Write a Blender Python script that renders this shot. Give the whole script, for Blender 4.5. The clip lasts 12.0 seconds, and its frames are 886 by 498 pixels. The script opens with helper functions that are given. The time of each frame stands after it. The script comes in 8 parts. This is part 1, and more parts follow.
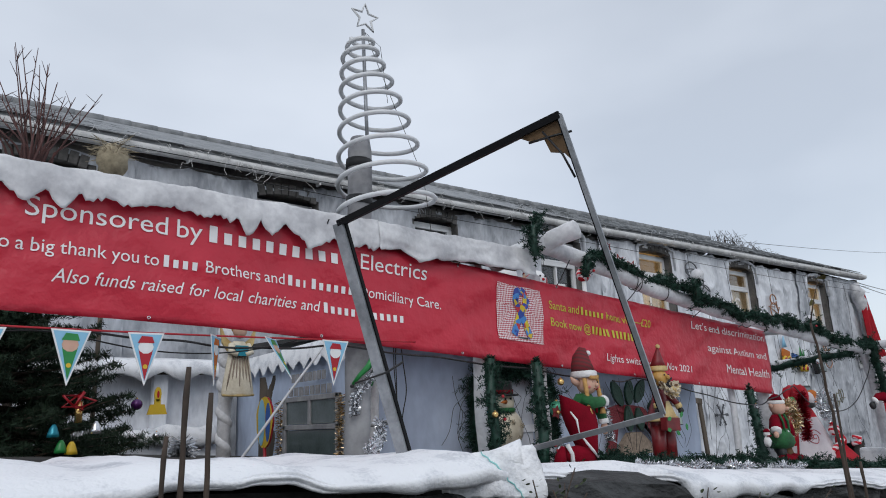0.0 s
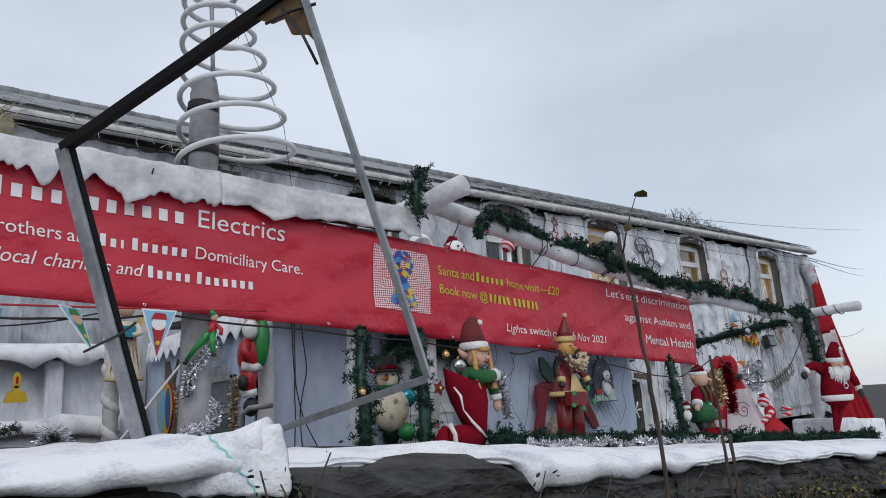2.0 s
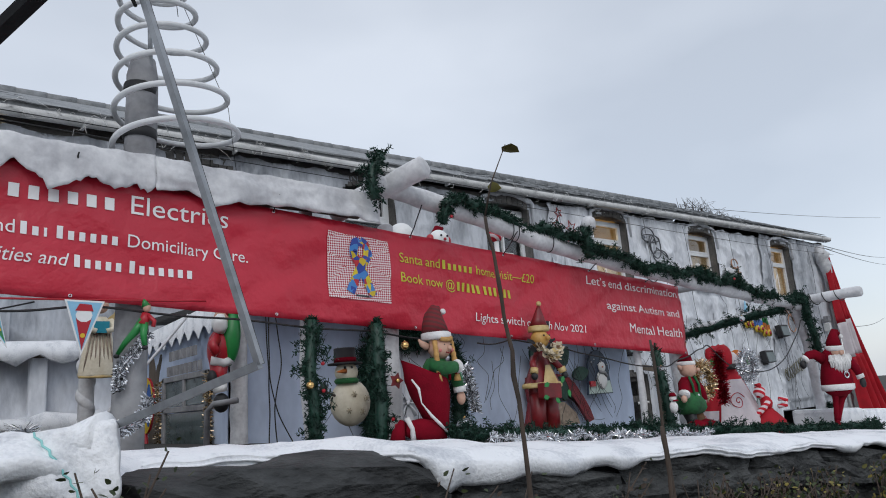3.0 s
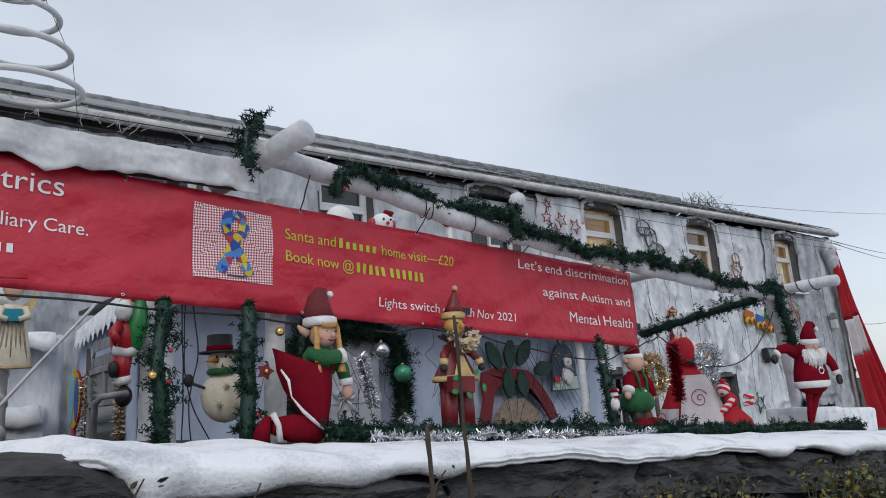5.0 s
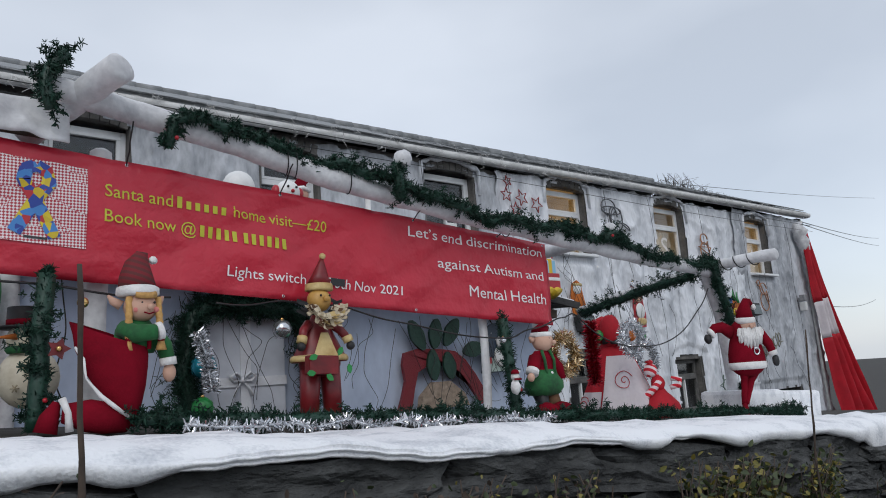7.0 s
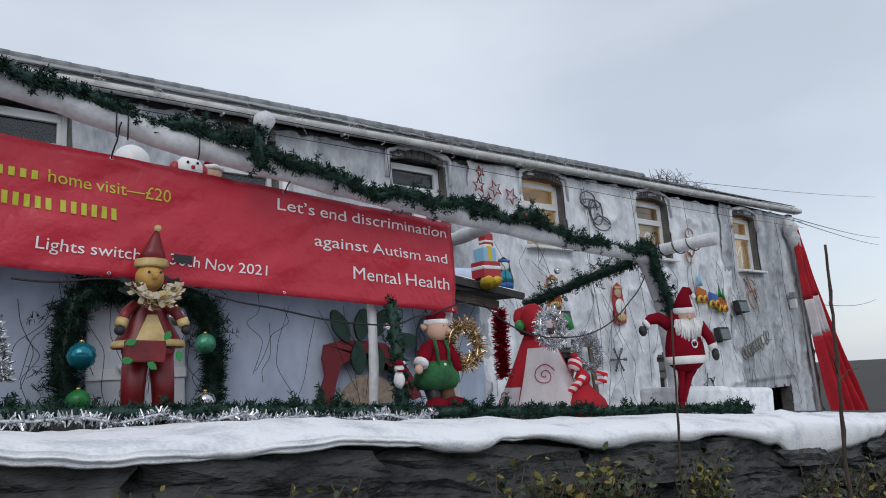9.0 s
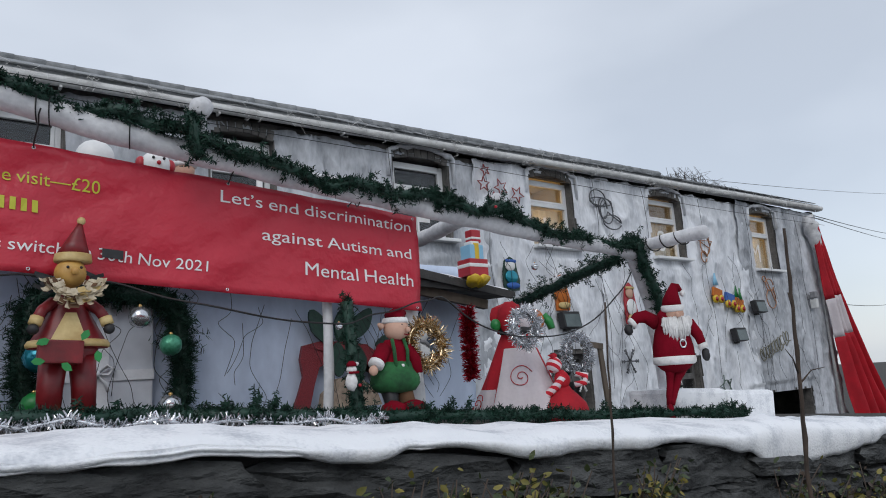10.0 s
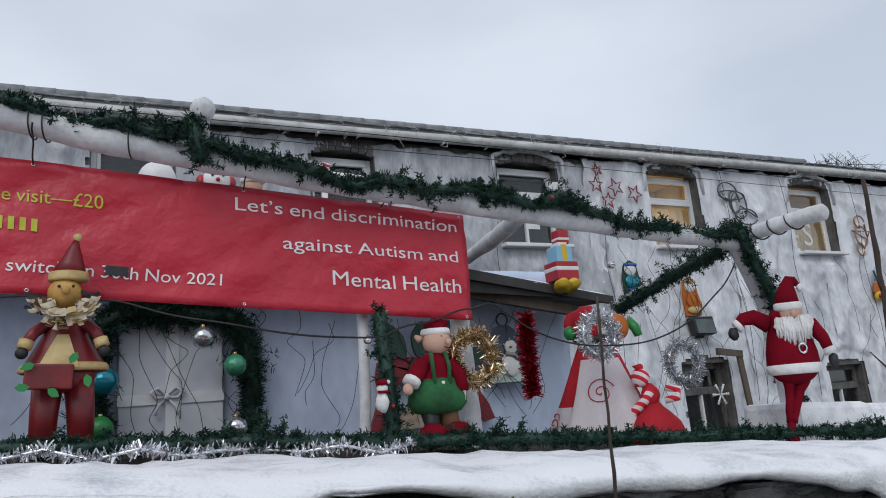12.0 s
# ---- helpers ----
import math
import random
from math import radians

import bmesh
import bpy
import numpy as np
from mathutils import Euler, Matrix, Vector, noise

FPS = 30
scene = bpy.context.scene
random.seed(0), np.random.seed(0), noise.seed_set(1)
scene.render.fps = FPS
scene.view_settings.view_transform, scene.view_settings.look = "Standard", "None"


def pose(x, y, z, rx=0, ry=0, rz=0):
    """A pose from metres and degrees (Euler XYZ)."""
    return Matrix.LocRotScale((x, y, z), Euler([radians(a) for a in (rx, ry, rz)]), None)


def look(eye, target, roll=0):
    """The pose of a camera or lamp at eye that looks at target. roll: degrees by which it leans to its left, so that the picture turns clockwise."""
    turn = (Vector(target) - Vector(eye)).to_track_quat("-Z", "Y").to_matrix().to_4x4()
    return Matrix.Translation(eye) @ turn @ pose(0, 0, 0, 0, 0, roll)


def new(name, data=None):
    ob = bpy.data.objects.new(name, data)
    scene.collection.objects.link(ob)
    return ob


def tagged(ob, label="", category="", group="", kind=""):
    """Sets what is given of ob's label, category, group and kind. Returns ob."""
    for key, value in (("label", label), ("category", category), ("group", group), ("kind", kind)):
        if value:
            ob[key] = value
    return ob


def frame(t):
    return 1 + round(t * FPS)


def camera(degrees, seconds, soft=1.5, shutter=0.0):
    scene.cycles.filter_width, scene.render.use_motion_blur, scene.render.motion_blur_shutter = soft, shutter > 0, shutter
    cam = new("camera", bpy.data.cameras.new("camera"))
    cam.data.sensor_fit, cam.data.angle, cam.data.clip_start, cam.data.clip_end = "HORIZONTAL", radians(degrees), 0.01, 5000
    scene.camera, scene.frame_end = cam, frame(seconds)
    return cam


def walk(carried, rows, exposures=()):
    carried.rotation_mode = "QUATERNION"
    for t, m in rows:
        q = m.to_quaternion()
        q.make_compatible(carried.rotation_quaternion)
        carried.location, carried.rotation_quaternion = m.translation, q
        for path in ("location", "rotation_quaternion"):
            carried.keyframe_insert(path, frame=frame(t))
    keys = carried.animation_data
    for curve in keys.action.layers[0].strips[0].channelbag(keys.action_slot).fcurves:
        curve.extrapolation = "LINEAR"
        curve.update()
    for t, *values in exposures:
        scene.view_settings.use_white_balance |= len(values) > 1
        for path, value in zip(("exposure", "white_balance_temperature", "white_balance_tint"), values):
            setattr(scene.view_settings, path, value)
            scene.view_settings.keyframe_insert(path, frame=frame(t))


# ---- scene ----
cam = camera(65.1, 12.0, soft=1.0)
PATH = [
    (0, (0.903, 0.452, 1.784), (2.107, 1.976, 2.263), -2.4),
    (0.5, (1.046, 0.444, 1.781), (2.276, 1.947, 2.258), -2.5),
    (1, (1.194, 0.463, 1.746), (2.45, 1.949, 2.208), -2.8),
    (1.5, (1.353, 0.496, 1.749), (2.628, 1.971, 2.195), -3.2),
    (2, (1.504, 0.498, 1.739), (2.785, 1.974, 2.169), -3.8),
    (2.5, (1.652, 0.463, 1.722), (2.917, 1.954, 2.143), -4.2),
    (4.5, (2.276, 0.457, 1.694), (3.487, 1.992, 2.117), -4.1),
    (5, (2.44, 0.43, 1.664), (3.654, 1.964, 2.078), -4.0),
    (5.5, (2.601, 0.412, 1.673), (3.824, 1.942, 2.075), -4.0),
    (6, (2.748, 0.402, 1.646), (3.981, 1.927, 2.035), -4.1),
    (6.5, (2.919, 0.435, 1.635), (4.162, 1.956, 2.01), -4.0),
    (7, (3.077, 0.439, 1.628), (4.327, 1.957, 1.992), -4.0),
    (9, (3.743, 0.384, 1.565), (4.985, 1.91, 1.924), -3.6),
    (9.5, (3.917, 0.385, 1.576), (5.141, 1.925, 1.939), -3.6),
    (10, (4.081, 0.366, 1.544), (5.273, 1.929, 1.914), -3.7),
    (10.5, (4.24, 0.372, 1.553), (5.388, 1.965, 1.932), -3.9),
    (11, (4.377, 0.395, 1.536), (5.455, 2.033, 1.926), -4.2),
    (11.5, (4.506, 0.447, 1.529), (5.489, 2.14, 1.937), -4.4),
    (12, (4.612, 0.478, 1.537), (5.469, 2.232, 1.972), -4.6),
]
walk(cam, [(t, look(eye, target, roll)) for t, eye, target, roll in PATH])

# ---------------------------------------------------------------- world, sun
world = bpy.data.worlds.new("overcast_sky")
scene.world = world
world.use_nodes = True
wn, wl = world.node_tree.nodes, world.node_tree.links
wn.clear()
w_out, w_bg, w_bg2, w_add = (wn.new(k) for k in ("ShaderNodeOutputWorld", "ShaderNodeBackground", "ShaderNodeBackground", "ShaderNodeAddShader"))
w_sky = wn.new("ShaderNodeTexSky")
w_sky.sky_type, w_sky.sun_disc = "NISHITA", False
w_sky.sun_elevation, w_sky.sun_rotation = radians(48), radians(215)
w_bg2.inputs[1].default_value = 0.035
wl.new(w_sky.outputs[0], w_bg2.inputs[0])
w_co = wn.new("ShaderNodeTexCoord")
w_map = wn.new("ShaderNodeMapping")
w_map.inputs["Scale"].default_value = (1.0, 1.0, 2.2)
w_noise = wn.new("ShaderNodeTexNoise")
w_noise.inputs["Scale"].default_value, w_noise.inputs["Detail"].default_value, w_noise.inputs["Roughness"].default_value = 1.7, 4.0, 0.45
w_ramp = wn.new("ShaderNodeValToRGB")
w_ramp.color_ramp.elements[0].position, w_ramp.color_ramp.elements[0].color = 0.36, (0.50, 0.54, 0.60, 1)
w_ramp.color_ramp.elements[1].position, w_ramp.color_ramp.elements[1].color = 0.66, (0.675, 0.715, 0.775, 1)
wl.new(w_co.outputs["Generated"], w_map.inputs[0])
wl.new(w_map.outputs[0], w_noise.inputs["Vector"])
wl.new(w_noise.outputs[0], w_ramp.inputs[0])
wl.new(w_ramp.outputs[0], w_bg.inputs[0])
w_bg.inputs[1].default_value = 0.97
wl.new(w_bg.outputs[0], w_add.inputs[0])
wl.new(w_bg2.outputs[0], w_add.inputs[1])
wl.new(w_add.outputs[0], w_out.inputs[0])
sun = new("sun", bpy.data.lights.new("sun", "SUN"))
sun.data.energy, sun.data.angle, sun.data.color = 0.8, radians(35), (1.0, 0.98, 0.95)
sun.matrix_world = look((-3, -6, 10), (4, 4, 0))
scene.view_settings.exposure = 0.0


# ---------------------------------------------------------------- materials
def mat(name, c1, c2=None, scale=6.0, rough=0.7, bump=0.2, metal=0.0, fine=60.0, stretch=(1, 1, 1), contrast=(0.35, 0.65), sheen=0.0, rnd=0.0, transl=0.0, spec=0.5, dist=0.01, world_co=False):
    """Two-scale noise between c1 and c2 with fine relief; rnd: lightness change from piece to piece."""
    m = bpy.data.materials.new(name)
    m.use_nodes = True
    n, l = m.node_tree.nodes, m.node_tree.links
    b = n["Principled BSDF"]
    c2 = c2 or tuple(v * 0.75 for v in c1)
    co, mp = n.new("ShaderNodeTexCoord"), n.new("ShaderNodeMapping")
    mp.inputs["Scale"].default_value = stretch
    l.new(n.new("ShaderNodeNewGeometry").outputs["Position"] if world_co else co.outputs["Object"], mp.inputs[0])
    t1, t2 = n.new("ShaderNodeTexNoise"), n.new("ShaderNodeTexNoise")
    t1.inputs["Scale"].default_value, t1.inputs["Detail"].default_value = scale, 6.0
    t2.inputs["Scale"].default_value, t2.inputs["Detail"].default_value = fine, 4.0
    for t in (t1, t2):
        l.new(mp.outputs[0], t.inputs["Vector"])
    mix = n.new("ShaderNodeMix")
    mix.data_type = "FLOAT"
    mix.inputs[0].default_value = 0.3
    l.new(t1.outputs[0], mix.inputs[2])
    l.new(t2.outputs[0], mix.inputs[3])
    r = n.new("ShaderNodeValToRGB")
    r.color_ramp.elements[0].position, r.color_ramp.elements[0].color = contrast[0], (*c2, 1)
    r.color_ramp.elements[1].position, r.color_ramp.elements[1].color = contrast[1], (*c1, 1)
    l.new(mix.outputs[0], r.inputs[0])
    colour = r.outputs[0]
    if rnd:
        info, hsv, mr = n.new("ShaderNodeObjectInfo"), n.new("ShaderNodeHueSaturation"), n.new("ShaderNodeMapRange")
        mr.inputs[3].default_value, mr.inputs[4].default_value = 1 - rnd, 1 + rnd
        l.new(info.outputs["Random"], mr.inputs[0])
        l.new(mr.outputs[0], hsv.inputs["Value"])
        l.new(colour, hsv.inputs["Color"])
        colour = hsv.outputs[0]
    l.new(colour, b.inputs["Base Color"])
    b.inputs["Roughness"].default_value, b.inputs["Metallic"].default_value = rough, metal
    b.inputs["Specular IOR Level"].default_value = spec
    if sheen:
        b.inputs["Sheen Weight"].default_value = sheen
    if bump:
        bp = n.new("ShaderNodeBump")
        bp.inputs["Strength"].default_value, bp.inputs["Distance"].default_value = bump, dist
        l.new(mix.outputs[0], bp.inputs["Height"])
        l.new(bp.outputs[0], b.inputs["Normal"])
    if transl:
        tr, ms = n.new("ShaderNodeBsdfTranslucent"), n.new("ShaderNodeMixShader")
        ms.inputs[0].default_value = transl
        l.new(colour, tr.inputs[0])
        l.new(b.outputs[0], ms.inputs[1])
        l.new(tr.outputs[0], ms.inputs[2])
        l.new(ms.outputs[0], n["Material Output"].inputs[0])
    return m


M_FLEECE = mat("fleece_cladding", (0.82, 0.84, 0.88), (0.50, 0.52, 0.56), 2.3, 0.95, 0.8, fine=17, stretch=(1.5, 1, 0.5), contrast=(0.34, 0.60), spec=0.1, dist=0.035)
M_NETTING = mat("thin_grey_netting", (0.58, 0.60, 0.64), (0.27, 0.285, 0.31), 1.6, 0.95, 0.8, fine=13, stretch=(1.5, 1, 0.55), contrast=(0.36, 0.62), spec=0.1, dist=0.06)
M_SNOW = mat("snow_blanket", (0.84, 0.85, 0.87), (0.50, 0.52, 0.56), 9, 0.95, 1.0, fine=120, contrast=(0.30, 0.52), spec=0.1)
M_WRAP = mat("wadding_wrap", (0.74, 0.74, 0.75), (0.45, 0.45, 0.47), 7, 0.95, 0.8, fine=45, sheen=0.2, spec=0.1)
M_BLUE = mat("blue_grey_sheet", (0.62, 0.71, 0.87), (0.43, 0.50, 0.64), 2.2, 0.9, 0.8, fine=16, stretch=(1, 1, 0.5), spec=0.1)
M_STONE = mat("dark_slate_stone", (0.080, 0.083, 0.083), (0.014, 0.015, 0.016), 11, 0.85, 1.0, fine=42, rnd=0.35, dist=0.05, world_co=True, stretch=(0.7, 1, 1.6))
M_CORE = mat("wall_core_dark", (0.03, 0.03, 0.03), (0.012, 0.012, 0.012), 12, 0.95, 0.8)
M_RENDER = mat("old_wall_stone", (0.17, 0.16, 0.15), (0.07, 0.068, 0.065), 4, 0.9, 0.8, fine=25)
M_SLATE = mat("roof_slate", (0.34, 0.35, 0.36), (0.15, 0.16, 0.165), 5, 0.75, 0.6, rnd=0.3)
M_GUTTER = mat("gutter_grey", (0.66, 0.66, 0.65), (0.48, 0.48, 0.47), 6, 0.6, 0.2)
M_UPVC = mat("white_window_frame", (0.78, 0.79, 0.80), (0.68, 0.69, 0.70), 5, 0.35, 0.05)
M_ASPHALT = mat("asphalt", (0.06, 0.06, 0.06), (0.035, 0.035, 0.036), 20, 0.85, 0.6, fine=150)
M_WOOD = mat("weathered_wood", (0.13, 0.10, 0.075), (0.05, 0.04, 0.03), 4, 0.8, 0.6, fine=30, stretch=(1, 1, 0.3))
M_DARKWOOD = mat("dark_board", (0.05, 0.047, 0.045), (0.02, 0.02, 0.02), 6, 0.7, 0.5)
M_METAL = mat("galvanised_steel", (0.42, 0.43, 0.45), (0.20, 0.21, 0.22), 9, 0.45, 0.25, metal=0.7)
M_BLACKMETAL = mat("black_painted_steel", (0.010, 0.010, 0.011), (0.005, 0.005, 0.006), 9, 0.6, 0.2, spec=0.12)
M_RUST = mat("brown_gusset", (0.22, 0.13, 0.06), (0.10, 0.06, 0.03), 14, 0.8, 0.4)
M_BANNER = mat("red_vinyl_banner", (0.54, 0.021, 0.045), (0.44, 0.016, 0.035), 2.6, 0.40, 0.9, fine=9, contrast=(0.3, 0.7), dist=0.06)
M_PRINT = mat("white_print", (0.80, 0.78, 0.78), (0.74, 0.72, 0.72), 20, 0.5, 0.0)
M_LIME = mat("lime_print", (0.52, 0.50, 0.04), (0.46, 0.44, 0.03), 20, 0.5, 0.0)
M_TURQUOISE = mat("turquoise_thread", (0.30, 0.62, 0.60), (0.20, 0.48, 0.47), 20, 0.8, 0.2)
M_DARKFRAME = mat("weathered_dark_frame", (0.16, 0.155, 0.15), (0.07, 0.068, 0.066), 8, 0.7, 0.3)
M_TAPE = mat("black_tape", (0.035, 0.036, 0.04), (0.02, 0.02, 0.022), 20, 0.5, 0.1)
M_NEEDLE = mat("artificial_fir_needles", (0.018, 0.056, 0.037), (0.005, 0.017, 0.012), 30, 0.6, 0.0, spec=0.2)
M_FIR = mat("spruce_needles", (0.030, 0.052, 0.030), (0.008, 0.016, 0.010), 20, 0.65, 0.0, spec=0.15)
M_SILVER = mat("silver_tinsel", (0.80, 0.81, 0.83), (0.55, 0.56, 0.58), 60, 0.22, 0.0, metal=1.0)
M_GOLD = mat("champagne_tinsel", (0.72, 0.58, 0.40), (0.46, 0.36, 0.22), 60, 0.25, 0.0, metal=1.0)
M_REDTINSEL = mat("red_tinsel", (0.42, 0.01, 0.03), (0.20, 0.004, 0.012), 60, 0.3, 0.0, metal=0.8)
M_RED = mat("red_felt", (0.20, 0.005, 0.016), (0.13, 0.004, 0.011), 10, 0.95, 0.5, fine=120, spec=0.08)
M_DRED = mat("painted_dark_red_tin", (0.20, 0.010, 0.014), (0.11, 0.008, 0.010), 12, 0.4, 0.2)
M_PRED = mat("red_plastic", (0.42, 0.012, 0.022), (0.34, 0.010, 0.02), 8, 0.35, 0.0)
M_WHITE = mat("white_plush", (0.80, 0.79, 0.78), (0.60, 0.59, 0.58), 18, 0.95, 0.8, fine=90, sheen=0.3, spec=0.1)
M_PWHITE = mat("white_plastic", (0.78, 0.78, 0.77), (0.68, 0.68, 0.67), 8, 0.4, 0.05)
M_CREAM = mat("aged_cream_paint", (0.62, 0.48, 0.22), (0.42, 0.28, 0.10), 14, 0.45, 0.2)
M_IVORY = mat("ivory_paint", (0.76, 0.70, 0.57), (0.56, 0.49, 0.36), 14, 0.55, 0.2)
M_SKIN = mat("doll_face_cloth", (0.58, 0.36, 0.27), (0.50, 0.30, 0.22), 10, 0.85, 0.1)
M_GREEN = mat("green_velvet", (0.014, 0.14, 0.036), (0.005, 0.05, 0.014), 10, 0.8, 0.3, sheen=0.05)
M_PGREEN = mat("green_plastic", (0.02, 0.24, 0.055), (0.015, 0.18, 0.04), 8, 0.35, 0.05)
M_DGREEN = mat("dark_green_glitter", (0.012, 0.055, 0.035), (0.006, 0.03, 0.02), 40, 0.5, 0.5)
M_BLACK = mat("matt_black", (0.018, 0.018, 0.02), (0.010, 0.010, 0.011), 10, 0.6, 0.1)
M_YELLOW = mat("yellow_paint", (0.68, 0.46, 0.03), (0.58, 0.38, 0.02), 10, 0.5, 0.05)
M_BLOND = mat("blond_wool", (0.58, 0.34, 0.12), (0.40, 0.22, 0.07), 30, 0.9, 0.5)
M_ORANGE = mat("orange_felt", (0.52, 0.15, 0.02), (0.42, 0.11, 0.015), 12, 0.8, 0.2)
M_TEAL = mat("teal_gloss", (0.02, 0.26, 0.34), (0.015, 0.2, 0.27), 6, 0.15, 0.0, metal=0.4)
M_BGREEN = mat("mint_glitter", (0.10, 0.40, 0.25), (0.05, 0.26, 0.15), 60, 0.3, 0.4, metal=0.3)
M_BSILVER = mat("silver_gloss", (0.75, 0.76, 0.78), (0.6, 0.61, 0.63), 12, 0.2, 0.0, metal=0.85)
M_BGOLD = mat("gold_gloss", (0.75, 0.50, 0.20), (0.6, 0.38, 0.14), 12, 0.2, 0.0, metal=0.9)
M_PURPLE = mat("purple_gloss", (0.10, 0.02, 0.14), (0.07, 0.015, 0.1), 12, 0.2, 0.0, metal=0.3)
M_SKYBLUE = mat("light_blue_print", (0.25, 0.50, 0.68), (0.22, 0.45, 0.62), 8, 0.6, 0.0)
M_BLUEP = mat("blue_print", (0.03, 0.12, 0.42), (0.02, 0.09, 0.34), 8, 0.5, 0.0)
M_BROWN = mat("brown_fabric", (0.14, 0.07, 0.035), (0.08, 0.04, 0.02), 14, 0.9, 0.3)
M_HESSIAN = mat("hessian", (0.40, 0.32, 0.25), (0.22, 0.17, 0.13), 25, 0.95, 0.8, fine=160)
M_CABLE = mat("black_cable", (0.012, 0.012, 0.013), (0.008, 0.008, 0.008), 10, 0.5, 0.0)
M_LEAF = mat("bramble_leaf", (0.060, 0.080, 0.026), (0.020, 0.034, 0.011), 14, 0.6, 0.2)
M_YLEAF = mat("yellowing_leaf", (0.24, 0.19, 0.035), (0.10, 0.10, 0.022), 8, 0.6, 0.2)
M_STEM = mat("dry_stem", (0.085, 0.060, 0.045), (0.040, 0.030, 0.024), 20, 0.85, 0.5)
M_STRAW = mat("dry_straw", (0.42, 0.36, 0.25), (0.26, 0.22, 0.15), 20, 0.9, 0.4)
M_ROPE = mat("frosted_rope_light", (0.72, 0.73, 0.74), (0.60, 0.61, 0.62), 10, 0.45, 0.05)
M_GREYPOST = mat("grey_wrapped_post", (0.36, 0.36, 0.37), (0.18, 0.18, 0.19), 6, 0.9, 0.7, fine=30)
M_TERRACE = mat("dark_soil", (0.05, 0.045, 0.04), (0.02, 0.018, 0.016), 6, 0.95, 0.7)
M_CURTAIN = mat("cream_blind", (0.62, 0.55, 0.40), (0.5, 0.44, 0.32), 4, 0.9, 0.1)
M_ROOM = mat("dark_unlit_room", (0.14, 0.14, 0.15), (0.07, 0.07, 0.075), 2, 0.9, 0.0)
M_HILL = mat("hill_painted_haze", (0.62, 0.66, 0.69), (0.54, 0.58, 0.61), 0.05, 1.0, 0.0, fine=0.6)
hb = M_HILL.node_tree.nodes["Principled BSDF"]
hb.inputs["Emission Color"].default_value, hb.inputs["Emission Strength"].default_value = (0.60, 0.64, 0.69, 1), 0.42  # haze put into the pale colour plus an added glow; no lamp there


def glass(name, tint, rough=0.03):
    m = bpy.data.materials.new(name)
    m.use_nodes = True
    b = m.node_tree.nodes["Principled BSDF"]
    b.inputs["Base Color"].default_value = (*tint, 1)
    b.inputs["Roughness"].default_value = rough
    b.inputs["Transmission Weight"].default_value = 1.0
    b.inputs["IOR"].default_value = 1.45
    return m


M_GLASS = glass("window_glass", (0.82, 0.86, 0.88))


def cells(name, colours, scale, rough=0.5):
    """Patches of several print colours, as in a jigsaw."""
    m = bpy.data.materials.new(name)
    m.use_nodes = True
    n, l = m.node_tree.nodes, m.node_tree.links
    co, v, r = n.new("ShaderNodeTexCoord"), n.new("ShaderNodeTexVoronoi"), n.new("ShaderNodeValToRGB")
    v.inputs["Scale"].default_value = scale
    sep = n.new("ShaderNodeSeparateColor")
    l.new(co.outputs["Object"], v.inputs["Vector"])
    l.new(v.outputs["Color"], sep.inputs[0])
    l.new(sep.outputs[0], r.inputs[0])
    r.color_ramp.interpolation = "CONSTANT"
    for i, c in enumerate(colours):
        e = r.color_ramp.elements[i] if i < 2 else r.color_ramp.elements.new(i / len(colours))
        e.position, e.color = i / len(colours), (*c, 1)
    l.new(r.outputs[0], n["Principled BSDF"].inputs["Base Color"])
    n["Principled BSDF"].inputs["Roughness"].default_value = rough
    return m


def checks(name, c1, c2, scale, rough=0.55):
    m = bpy.data.materials.new(name)
    m.use_nodes = True
    n, l = m.node_tree.nodes, m.node_tree.links
    co, mp, v = n.new("ShaderNodeTexCoord"), n.new("ShaderNodeMapping"), n.new("ShaderNodeTexChecker")
    mp.inputs["Rotation"].default_value = (0, radians(45), 0)
    mp.inputs["Location"].default_value = (0.0013, 0.0511, 0.0017)
    v.inputs["Scale"].default_value, v.inputs[1].default_value, v.inputs[2].default_value = scale, (*c1, 1), (*c2, 1)
    l.new(co.outputs["Object"], mp.inputs[0])
    l.new(mp.outputs[0], v.inputs[0])
    l.new(v.outputs[0], n["Principled BSDF"].inputs["Base Color"])
    n["Principled BSDF"].inputs["Roughness"].default_value = rough
    return m


M_JIGSAW = cells("jigsaw_print", [(0.62, 0.48, 0.02), (0.02, 0.05, 0.28), (0.42, 0.02, 0.03), (0.05, 0.2, 0.5), (0.55, 0.4, 0.02)], 40)
M_CHECK = checks("red_white_dots_print", (0.72, 0.66, 0.66), (0.40, 0.03, 0.05), 130)


